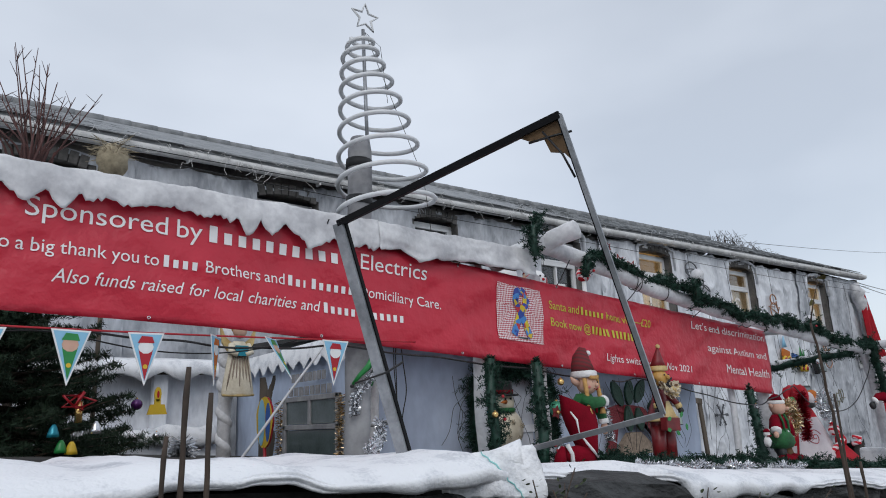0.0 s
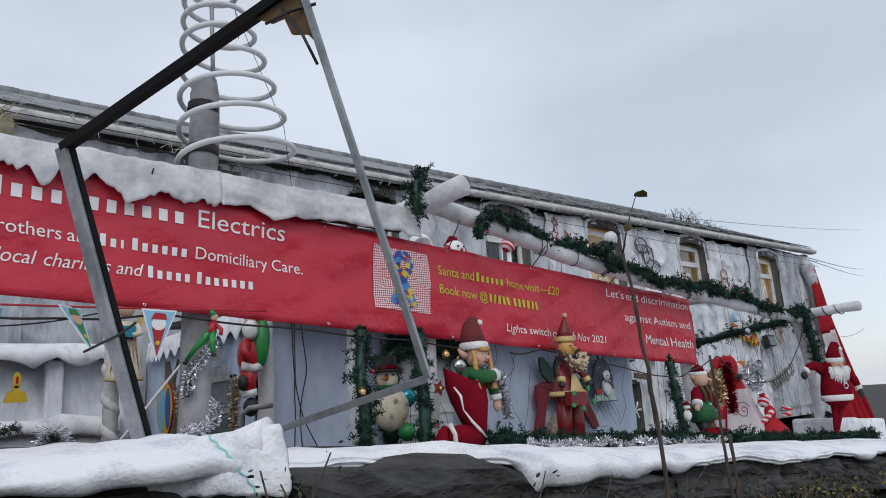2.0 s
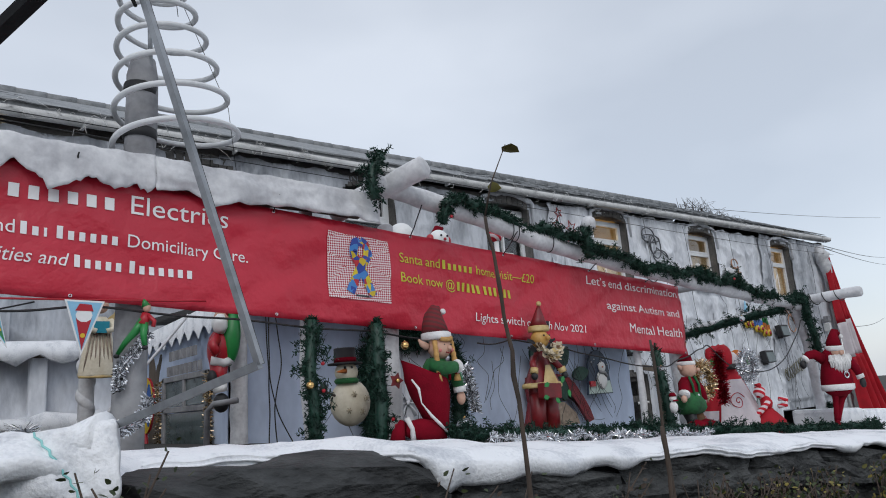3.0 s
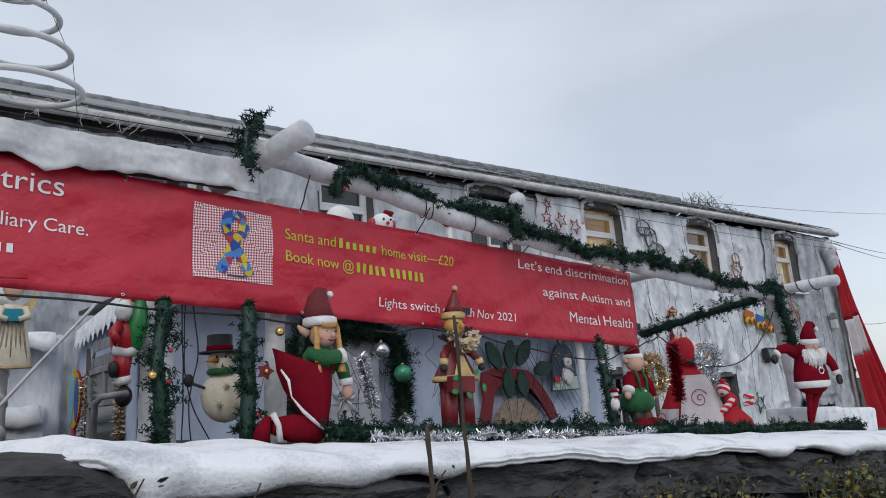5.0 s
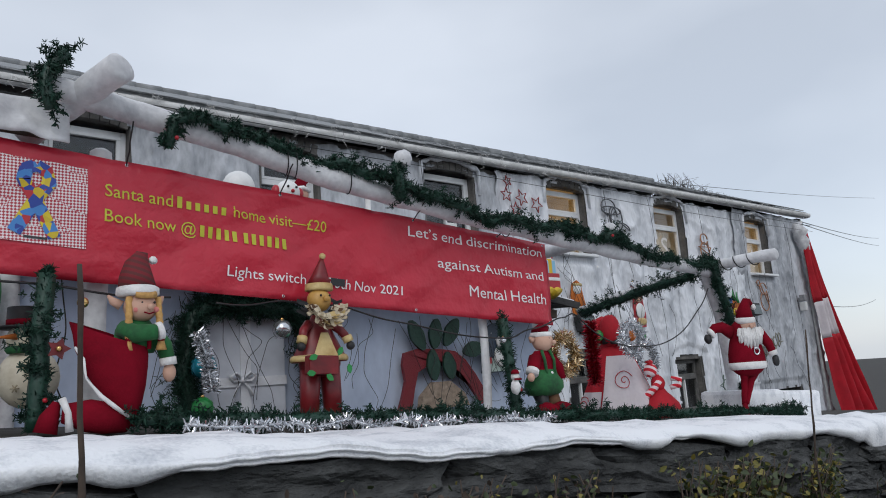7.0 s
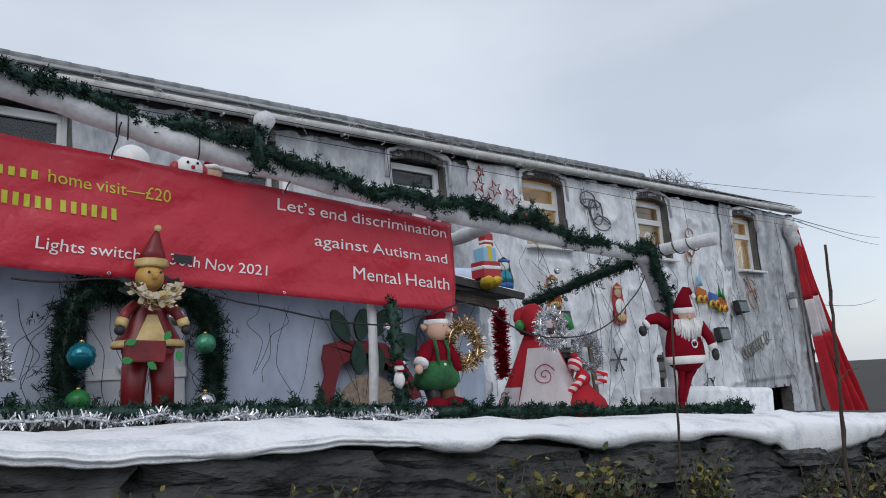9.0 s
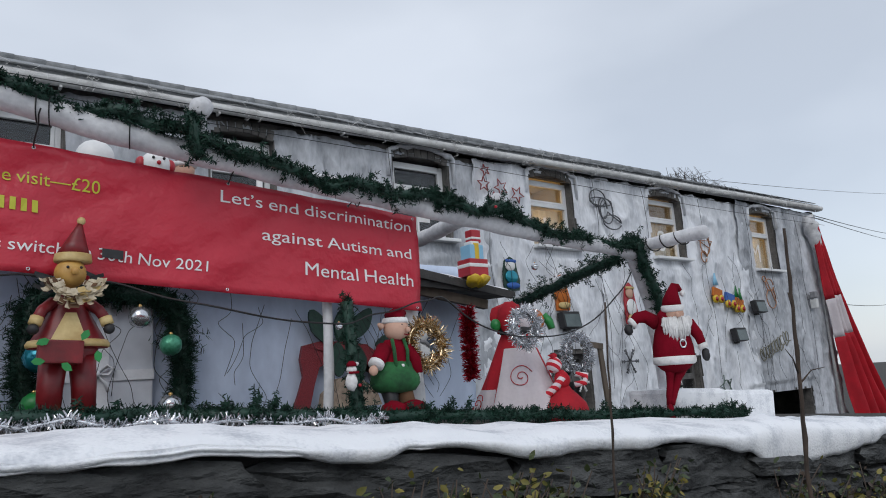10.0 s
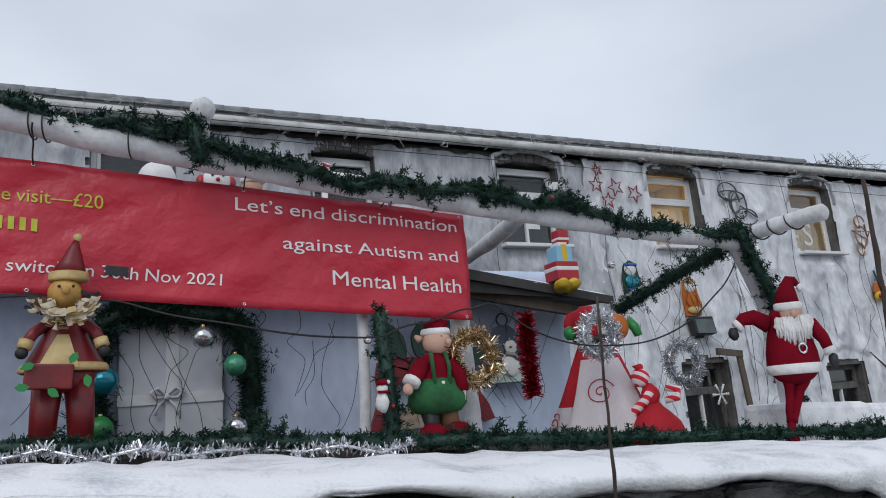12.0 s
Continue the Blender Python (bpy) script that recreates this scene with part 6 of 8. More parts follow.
def build_girl_elf():
    b = Build()
    X, Y = 3.755, 2.93
    # red stocking that it sits in: soft rings from the rim down
    rings = [((3.545, 1.885), (3.785, 1.800), 0.045), ((3.556, 1.845), (3.788, 1.770), 0.060), ((3.564, 1.796), (3.786, 1.735), 0.070), ((3.590, 1.730), (3.780, 1.672), 0.070), ((3.630, 1.665), (3.768, 1.622), 0.062), ((3.660, 1.615), (3.760, 1.580), 0.052), ((3.690, 1.570), (3.750, 1.545), 0.030)]
    vs, m = [], 24
    for (xl, zl), (xr, zr), d in rings:
        for k in range(m):
            a = 2 * math.pi * k / m
            u = 0.5 - 0.5 * math.cos(a)
            w = 0.006 * noise.noise(Vector((u * 5, zl * 24, d * 90 + a)))
            vs.append((xl + (xr - xl) * u, Y - 0.03 - d * math.sin(a) - w, zl + (zr - zl) * u - 0.012 * math.sin(a)))
    fs = [(r * m + k, r * m + (k + 1) % m, (r + 1) * m + (k + 1) % m, (r + 1) * m + k) for r in range(len(rings) - 1) for k in range(m)]
    b.add(vs, fs + [tuple(range((len(rings) - 1) * m, len(rings) * m))], M_RED)
    b.tube([(3.53, Y - 0.05, 1.60), (3.60, Y - 0.06, 1.592), (3.66, Y - 0.06, 1.575), (3.72, Y - 0.05, 1.555)], [0.030, 0.052, 0.050, 0.032], M_RED, 14, rough=0.15)
    b.tube([(3.485, Y - 0.05, 1.545), (3.495, Y - 0.05, 1.59), (3.515, Y - 0.05, 1.635)], [0.034, 0.028, 0.012], M_RED, 12)
    b.tube([(3.545, Y - 0.08, 1.545), (3.540, Y - 0.085, 1.60), (3.525, Y - 0.07, 1.645)], 0.013, M_WHITE, 8, rough=0.5)
    b.tube([(3.555, Y - 0.08, 1.80), (3.575, Y - 0.10, 1.76), (3.585, Y - 0.10, 1.70), (3.625, Y - 0.11, 1.645), (3.665, Y - 0.11, 1.61), (3.71, Y - 0.10, 1.575)], [0.003, 0.007, 0.004, 0.009, 0.007, 0.004], M_WHITE, 8, rough=1.0)
    # body, head
    b.lathe((X, Y, 1.78), [(0.06, 0), (0.072, 0.03), (0.066, 0.08), (0.045, 0.11)], M_GREEN, 16, 0.75)
    for s in (-1, 1):
        b.tube([(X + s * 0.028, Y - 0.055, 1.79), (X + s * 0.03, Y - 0.055, 1.86)], 0.007, M_RED, 6)
    b.ball((X + 0.01, Y - 0.02, 1.935), (0.056, 0.052, 0.052), M_SKIN)
    b.ball((X + 0.025, Y - 0.073, 1.93), 0.011, M_SKIN, seg=10, rings=8)
    for s in (-1, 1):
        b.ball((X + 0.022 + s * 0.02, Y - 0.066, 1.945), 0.0045, M_BLACK, seg=8, rings=6)
        b.ball((X + 0.018 + s * 0.032, Y - 0.055, 1.922), 0.011, M_PINK, seg=8, rings=6)
    b.tube([(X + 0.008, Y - 0.068, 1.912), (X + 0.024, Y - 0.072, 1.906), (X + 0.04, Y - 0.066, 1.912)], 0.0025, M_RED, 5)
    for s in (-1, 1):
        b.tube([(X + s * 0.05, Y - 0.01, 1.94), (X + s * 0.075, Y - 0.005, 1.955), (X + s * 0.09, Y, 1.975)], [0.018, 0.014, 0.004], M_SKIN, 8)
        p = line3((X + 0.012 + s * 0.046, Y - 0.045, 1.965), (X + 0.012 + s * 0.052, Y - 0.065, 1.82), 12)
        b.tube(p, [0.0105 + 0.0025 * (i % 2) for i in range(13)], M_BLOND, 8)
        b.tube([p[-1], p[-1] - Vector((0, 0, 0.035))], [0.009, 0.018], M_BLOND, 8)
        b.ball(p[-1], 0.012, M_RED, seg=8, rings=6)
    b.tube([(X - 0.02, Y - 0.068, 1.972), (X + 0.012, Y - 0.074, 1.968), (X + 0.045, Y - 0.064, 1.972)], 0.012, M_BLOND, 8)
    b.lathe((X + 0.002, Y - 0.012, 1.97), [(0.06, 0), (0.07, 0.008), (0.068, 0.03), (0.058, 0.036)], M_WHITE, 18)
    b.tube([(X, Y - 0.01, 2.0), (X - 0.002, Y - 0.005, 2.04), (X + 0.004, Y, 2.08), (X + 0.02, Y, 2.112), (X + 0.036, Y - 0.005, 2.113)], [0.062, 0.055, 0.044, 0.028, 0.014], M_TARTAN, 16)
    b.ball((X + 0.052, Y - 0.01, 2.10), 0.014, M_WHITE, rough=0.2)
    b.tube([(X - 0.05, Y - 0.03, 1.86), (X - 0.02, Y - 0.075, 1.84), (X + 0.045, Y - 0.085, 1.845)], [0.03, 0.03, 0.026], M_GREEN, 10)
    b.tube([(X + 0.045, Y - 0.085, 1.845), (X + 0.062, Y - 0.085, 1.85)], 0.03, M_WHITE, 10)
    b.tube([(X + 0.05, Y - 0.02, 1.85), (X + 0.085, Y - 0.03, 1.80), (X + 0.095, Y - 0.035, 1.755)], [0.03, 0.028, 0.024], M_GREEN, 10)
    b.tube([(X + 0.095, Y - 0.035, 1.76), (X + 0.098, Y - 0.036, 1.735)], 0.028, M_WHITE, 10)
    b.ball((X + 0.10, Y - 0.037, 1.71), (0.022, 0.018, 0.032), M_SKIN)
    figure(b, "girl_elf_doll", "plush girl elf with plaits sitting in a red stocking", "doll", "Christmas figures")


def build_boy_elf():
    b = Build()
    X, Y = 5.74, 2.94
    for s in (-1, 1):
        b.tube([(X + s * 0.035, Y, 1.53), (X + s * 0.04, Y - 0.02, 1.47), (X + s * 0.042, Y - 0.03, 1.44)], [0.042, 0.036, 0.032], M_BLACK if s < 0 else M_BROWN, 10)
        b.ball((X + s * 0.050, Y - 0.05, 1.425), (0.056, 0.066, 0.048), M_RED, rough=0.2)
        b.tube([(X + s * 0.042, Y - 0.03, 1.455), (X + s * 0.042, Y - 0.03, 1.44)], 0.040, M_WHITE, 10)
    b.lathe((X, Y, 1.50), [(0.05, 0), (0.095, 0.01), (0.118, 0.04), (0.116, 0.075), (0.098, 0.105), (0.085, 0.13), (0.07, 0.14)], M_GREEN, 24, 0.7)
    b.v = [(p[0] + 0.010 * noise.noise(Vector(p) * 22), p[1] + 0.010 * noise.noise(Vector(p) * 22 + Vector((3, 0, 0))), p[2]) for p in b.v]
    b.lathe((X, Y, 1.60), [(0.075, 0), (0.078, 0.04), (0.065, 0.10), (0.04, 0.13)], M_RED, 18, 0.7)
    for s in (-1, 1):
        b.tube([(X + s * 0.03, Y - 0.057, 1.61), (X + s * 0.034, Y - 0.055, 1.68), (X + s * 0.03, Y - 0.035, 1.73)], 0.008, M_GREEN, 6)
    b.ball((X, Y - 0.064, 1.615), 0.008, M_WHITE, seg=8, rings=6)
    b.ball((X + 0.01, Y - 0.01, 1.775), (0.058, 0.052, 0.05), M_SKIN)
    b.ball((X + 0.035, Y - 0.065, 1.768), 0.012, M_SKIN, seg=10, rings=8)
    for s in (-1, 1):
        b.ball((X + 0.03 + s * 0.02, Y - 0.056, 1.79), 0.0045, M_BLACK, seg=8, rings=6)
        b.tube([(X + s * 0.055, Y, 1.785), (X + s * 0.075, Y, 1.80)], [0.018, 0.006], M_SKIN, 8)
    b.tube([(X + 0.02, Y - 0.056, 1.75), (X + 0.035, Y - 0.06, 1.745), (X + 0.05, Y - 0.053, 1.75)], 0.0025, M_RED, 5)
    b.lathe((X + 0.012, Y, 1.80), [(0.055, 0), (0.06, 0.008), (0.055, 0.024)], M_WHITE, 16)
    b.tube([(X + 0.012, Y, 1.815), (X + 0.03, Y, 1.84), (X + 0.065, Y, 1.85)], [0.054, 0.036, 0.012], M_RED, 12)
    b.tube([(X - 0.055, Y - 0.01, 1.69), (X - 0.095, Y - 0.03, 1.65), (X - 0.115, Y - 0.04, 1.63)], [0.036, 0.033, 0.03], M_RED, 10)
    b.tube([(X - 0.112, Y - 0.04, 1.635), (X - 0.125, Y - 0.045, 1.618)], 0.034, M_WHITE, 10)
    b.ball((X - 0.138, Y - 0.05, 1.60), (0.02, 0.018, 0.022), M_SKIN)
    b.tube([(X + 0.05, Y - 0.01, 1.69), (X + 0.085, Y - 0.03, 1.64), (X + 0.09, Y - 0.04, 1.58)], [0.036, 0.03, 0.026], M_RED, 10)
    b.tube([(X + 0.09, Y - 0.04, 1.60), (X + 0.09, Y - 0.04, 1.545)], [0.016, 0.012], M_WHITE, 8, rough=0.4)
    figure(b, "boy_elf_doll", "plush elf in red jumper and green velvet shorts", "doll", "Christmas figures")


def build_snowman():
    b = Build()
    X, Y = 3.49, 3.24
    b.ball((X, Y, 1.725), (0.098, 0.07, 0.105), M_IVORY)
    b.ball((X - 0.02, Y - 0.01, 1.86), (0.055, 0.048, 0.05), M_IVORY)
    b.tube([(X - 0.05, Y - 0.05, 1.865), (X - 0.11, Y - 0.08, 1.86)], [0.012, 0.002], M_ORANGE, 8)
    for s in (-1, 1):
        b.ball((X - 0.035 + s * 0.018, Y - 0.055, 1.88), 0.006, M_BLACK, seg=8, rings=6)
    b.lathe((X - 0.025, Y - 0.01, 1.895), [(0.08, 0), (0.08, 0.008), (0.05, 0.01), (0.05, 0.07), (0.048, 0.075)], M_BLACK, 18)
    b.lathe((X - 0.025, Y - 0.01, 1.906), [(0.052, 0), (0.052, 0.02)], M_RED, 18)
    b.lathe((X - 0.02, Y - 0.01, 1.81), [(0.05, 0), (0.058, 0.012), (0.05, 0.024)], M_GREEN, 16)
    for x, z in ((-0.02, 1.76), (0.045, 1.74), (-0.05, 1.69), (0.02, 1.68)):
        for k in range(3):
            a = k * math.pi / 3
            b.tube([(X + x - 0.014 * math.cos(a), Y - 0.07, z - 0.014 * math.sin(a)), (X + x + 0.014 * math.cos(a), Y - 0.07, z + 0.014 * math.sin(a))], 0.0025, M_STRAW, 5)
    b.tube([(X - 0.09, Y - 0.02, 1.76), (X - 0.15, Y - 0.04, 1.78)], 0.006, M_STEM, 6)
    b.ball((X - 0.16, Y - 0.045, 1.79), (0.02, 0.015, 0.026), M_BLACK, seg=10, rings=8)
    figure(b, "snowman_figure", "cream tin snowman with a black top hat", "figurine", "Christmas figures")
    t = Build()
    for i in range(5):
        a = i * 2 * math.pi / 5
        t.plate([(0, 0), (0.016, 0.012), (0.036, 0), (0.016, -0.012)], 0.004, M_DRED, pose(3.52, 2.91, 1.80, 0, math.degrees(a), 0))
    t.ball((3.52, 2.90, 1.80), 0.01, M_BGOLD, seg=8, rings=6)
    tagged(t.done("fabric_flower"), "dark red fabric flower on the garland", "decoration")
    b = Build()
    b.ball((5.505, 2.905, 1.56), (0.026, 0.022, 0.036), M_WHITE, rough=0.2)
    b.ball((5.507, 2.905, 1.61), (0.022, 0.02, 0.02), M_WHITE, rough=0.2)
    b.lathe((5.507, 2.905, 1.622), [(0.022, 0), (0.02, 0.012), (0.01, 0.022)], M_RED, 12)
    b.ball((5.53, 2.90, 1.632), 0.008, M_WHITE, seg=8, rings=6)
    b.tube([(5.507, 2.905, 1.595), (5.485, 2.89, 1.597), (5.53, 2.888, 1.597)], 0.005, M_RED, 6)
    figure(b, "snowman_ornament", "small woolly hanging snowman ornament with red cap", "ornament")


def build_cloth_figures():
    b = Build()
    n, k = 48, 16
    CX, CY = 6.76, 3.26

    def tent(i, t, lift=0.0):
        """Point on the hanging cloth, i in steps round it and t from the neck down."""
        a = 2 * math.pi * i / n
        r = (0.085 + 0.175 * t ** 0.9) * (1 + (0.10 * math.sin(a * 5 + t * 2.5) + 0.07 * math.sin(a * 11 + 1.0)) * t) + lift
        return (CX + r * math.cos(a), CY + r * math.sin(a) * 0.85, 1.77 - 0.43 * t)

    vs = [tent(i, j / k) for i in range(n) for j in range(k + 1)]
    faces = [(i * (k + 1) + j, i * (k + 1) + j + 1, ((i + 1) % n) * (k + 1) + j + 1, ((i + 1) % n) * (k + 1) + j) for i in range(n) for j in range(k)]
    white = set(f for f in faces if 26 <= f[0] // (k + 1) < 39 and f[0] % (k + 1) > 2 or 14 <= f[0] // (k + 1) < 25 and f[0] % (k + 1) > 10)
    b.add(vs, [f for f in faces if f not in white], M_CLOTHRED)
    b.add(vs, sorted(white), M_CLOTHWHITE)
    # printed swirls
    for ci, ct, sz in ((31.5, 0.55, 1.0), (19.0, 0.86, 0.8)):
        b.tube([tent(ci + 0.27 * sz * s * math.cos(s) / (0.6 + ct) * 1.1, ct + 0.0125 * sz * s * math.sin(s), 0.003) for s in [0.5 + i * 0.3 for i in range(40)]], 0.0026, M_CLOTHRED, 5)
    b.ball((CX - 0.08, CY - 0.05, 1.85), (0.070, 0.065, 0.10), M_CLOTHRED, rough=0.1)
    b.tube([(CX - 0.13, CY - 0.02, 1.785), (CX - 0.06, CY - 0.12, 1.78), (CX + 0.02, CY - 0.10, 1.785)], 0.022, M_BLACK, 8)
    b.ball((CX - 0.16, CY - 0.02, 1.82), (0.028, 0.03, 0.034), M_PGREEN)
    b.ball((CX + 0.10, CY - 0.06, 1.84), (0.058, 0.05, 0.066), M_ORANGE)
    b.ball((CX + 0.0, CY + 0.04, 1.86), (0.14, 0.05, 0.095), M_CLOTHRED, rough=0.25)
    b.ball((CX - 0.02, CY - 0.09, 1.83), (0.045, 0.04, 0.055), M_CLOTHWHITE, rough=0.2)
    b.tube([(CX + 0.15, CY - 0.08, 1.87), (CX + 0.175, CY - 0.10, 1.83), (CX + 0.18, CY - 0.11, 1.79)], [0.024, 0.025, 0.02], M_PGREEN, 8)
    figure(b, "draped_figure", "figure in red and white candy-swirl cloth, orange head", "doll", "Christmas figures")
    s = Build()
    X, Y = 6.86, 3.02
    ux, uy = 0.64, -0.76
    s.lathe((X, Y, 1.30), [(0.135, 0), (0.14, 0.03), (0.12, 0.08), (0.075, 0.125), (0.045, 0.15), (0.03, 0.17)], M_CLOTHRED, 20, 0.8)
    s.ball((X - 0.01 * ux, Y - 0.01 * uy, 1.50), (0.042, 0.042, 0.056), M_CLOTHRED, rough=0.15)
    s.ball((X - 0.045 * ux, Y - 0.045 * uy, 1.585), (0.042, 0.042, 0.046), M_STRIPE, rough=0.1)
    s.tube([(X - 0.05 * ux, Y - 0.05 * uy, 1.62), (X - 0.03 * ux, Y - 0.03 * uy, 1.645)], [0.032, 0.008], M_CLOTHRED, 10)
    for d, w in (((-0.035, 1.525, -0.075, 1.475, -0.14, 1.42, -0.19, 1.375), 0.021), ((0.03, 1.53, 0.085, 1.52, 0.075, 1.485, 0.02, 1.475), 0.017)):
        s.tube([(X + d[i] * ux, Y + d[i] * uy - 0.05, d[i + 1]) for i in (0, 2, 4, 6)], [w * 0.9, w, w * 1.05, w * 0.9], M_STRIPE, 10)
    figure(s, "striped_cloth_doll", "little red and white striped cloth doll", "doll", "Christmas figures")
    for xa, xb in ((7.64, 8.16), (8.17, 8.72)):
        t = Build()
        zt = 1.395 - 0.075 * (xa - 7.64)
        t.box((0.5 * (xa + xb), 3.06, zt - 0.15), (xb - xa, 0.36, 0.30), M_SNOW, (0, 3.5, 0), 0.03)
        for i, p in enumerate(t.v):
            q = Vector(p)
            t.v[i] = tuple(q + noise.noise_vector(q * 5) * 0.012)
        tagged(t.done("snow_block"), "block wrapped in white wadding like packed snow", "block", "wadding blocks")


def build_wall_santa():
    """Moulded Santa climbing at the hut corner, and an elf on the grey post."""
    b = Build()
    X, Y = 3.37, 4.66
    b.ball((X, Y, 2.06), (0.10, 0.08, 0.12), M_PRED)
    b.ball((X + 0.09, Y - 0.02, 2.13), (0.085, 0.085, 0.17), M_PGREEN, (0, 8, 0))
    b.tube([(X - 0.09, Y - 0.03, 2.0), (X + 0.0, Y - 0.07, 1.98), (X + 0.09, Y - 0.04, 2.0)], 0.026, M_PWHITE, 10)
    b.tube([(X, Y, 2.0), (X - 0.01, Y - 0.01, 1.90), (X - 0.005, Y - 0.02, 1.84)], [0.08, 0.062, 0.05], M_PRED, 12)
    b.tube([(X - 0.005, Y - 0.02, 1.86), (X, Y - 0.02, 1.82)], 0.058, M_PWHITE, 12)
    b.ball((X + 0.0, Y - 0.03, 1.76), (0.065, 0.06, 0.055), M_BLACK)
    b.ball((X - 0.085, Y - 0.04, 1.90), (0.04, 0.04, 0.045), M_BLACK)
    b.ball((X + 0.01, Y - 0.02, 2.23), (0.065, 0.06, 0.065), M_SKIN)
    b.ball((X - 0.02, Y - 0.05, 2.205), (0.065, 0.05, 0.06), M_PWHITE, rough=0.2)
    b.tube([(X + 0.015, Y - 0.015, 2.265), (X + 0.05, Y - 0.01, 2.31), (X + 0.08, Y, 2.29)], [0.062, 0.045, 0.02], M_PRED, 12)
    b.tube([(X - 0.05, Y - 0.05, 2.12), (X - 0.11, Y - 0.09, 2.08), (X - 0.08, Y - 0.12, 2.03)], [0.04, 0.036, 0.03], M_PRED, 10)
    b.v = [(3.435 + (p[0] - X) * 0.70, p[1], 2.04 + (p[2] - 2.0) * 1.06) for p in b.v]
    figure(b, "moulded_santa", "moulded plastic Santa with a green sack on the hut corner", "figurine", "Christmas figures")
    e = Build()
    X, Y = 2.53, 3.015
    e.tube([(X - 0.005, Y, 2.06), (X - 0.03, Y + 0.01, 2.02), (X - 0.055, Y + 0.04, 1.985), (X - 0.07, Y + 0.07, 1.95)], [0.016, 0.014, 0.010, 0.008], M_PGREEN, 8)
    e.tube([(X, Y, 2.06), (X - 0.01, Y - 0.02, 2.01), (X - 0.005, Y - 0.02, 1.97)], [0.015, 0.012, 0.009], M_PGREEN, 8)
    e.tube([(X - 0.006, Y, 2.045), (X + 0.004, Y, 2.085)], [0.020, 0.014], M_PRED, 10)
    e.tube([(X + 0.006, Y - 0.01, 2.078), (X + 0.026, Y - 0.02, 2.055), (X + 0.022, Y - 0.02, 2.035)], 0.008, M_PRED, 8)
    e.ball((X + 0.006, Y, 2.105), (0.014, 0.014, 0.016), M_SKIN)
    e.tube([(X + 0.004, Y + 0.002, 2.110), (X - 0.004, Y + 0.004, 2.135)], [0.016, 0.004], M_PGREEN, 8)
    e.ball((X - 0.074, Y + 0.07, 1.942), (0.010, 0.012, 0.008), M_BLACK)
    e.ball((X - 0.004, Y - 0.02, 1.962), (0.010, 0.012, 0.008), M_BLACK)
    figure(e, "climbing_elf", "little green and red elf climbing the grey post", "doll", "Christmas figures")
    # angel hanging on the twisted post
    a = Build()
    X, Y = 3.0, 5.74
    a.lathe((X, Y, 2.03), [(0.125, 0), (0.13, 0.02), (0.11, 0.15), (0.085, 0.30), (0.06, 0.40), (0.045, 0.42)], M_IVORY, 24, 0.4)
    for k in range(7):
        x = -0.10 + 0.033 * k
        a.tube([(X + x, Y - 0.045 + abs(x) * 0.2, 2.05), (X + x * 0.55, Y - 0.04, 2.36)], 0.006, M_HESSIAN, 5)
    a.tube([(X - 0.125, Y - 0.02, 2.035), (X, Y - 0.055, 2.03), (X + 0.125, Y - 0.02, 2.035)], 0.009, M_CREAM, 6)
    a.ball((X, Y - 0.02, 2.53), (0.055, 0.05, 0.06), M_SKIN)
    a.ball((X, Y + 0.0, 2.555), (0.062, 0.05, 0.052), M_BLOND)
    a.box((X, Y - 0.065, 2.37), (0.10, 0.02, 0.08), M_TEAL)
    for s in (-1, 1):
        a.plate([(0, 0), (s * 0.07, 0.06), (s * 0.12, 0.17), (s * 0.10, 0.02), (s * 0.05, -0.05)] if s < 0 else [(0, 0), (0.05, -0.05), (0.10, 0.02), (0.12, 0.17), (0.07, 0.06)], 0.02, M_CREAM, Matrix.Translation((X + s * 0.03, Y + 0.02, 2.42)))
        a.tube([(X + s * 0.06, Y - 0.02, 2.42), (X + s * 0.08, Y - 0.05, 2.36), (X + s * 0.03, Y - 0.07, 2.34)], [0.03, 0.028, 0.02], M_IVORY, 8)
    figure(a, "angel_figure", "ivory moulded angel with gold wings holding a book", "figurine", "Christmas figures")


# ---------------------------------------------------------------- left end: bunting, fir tree, porch


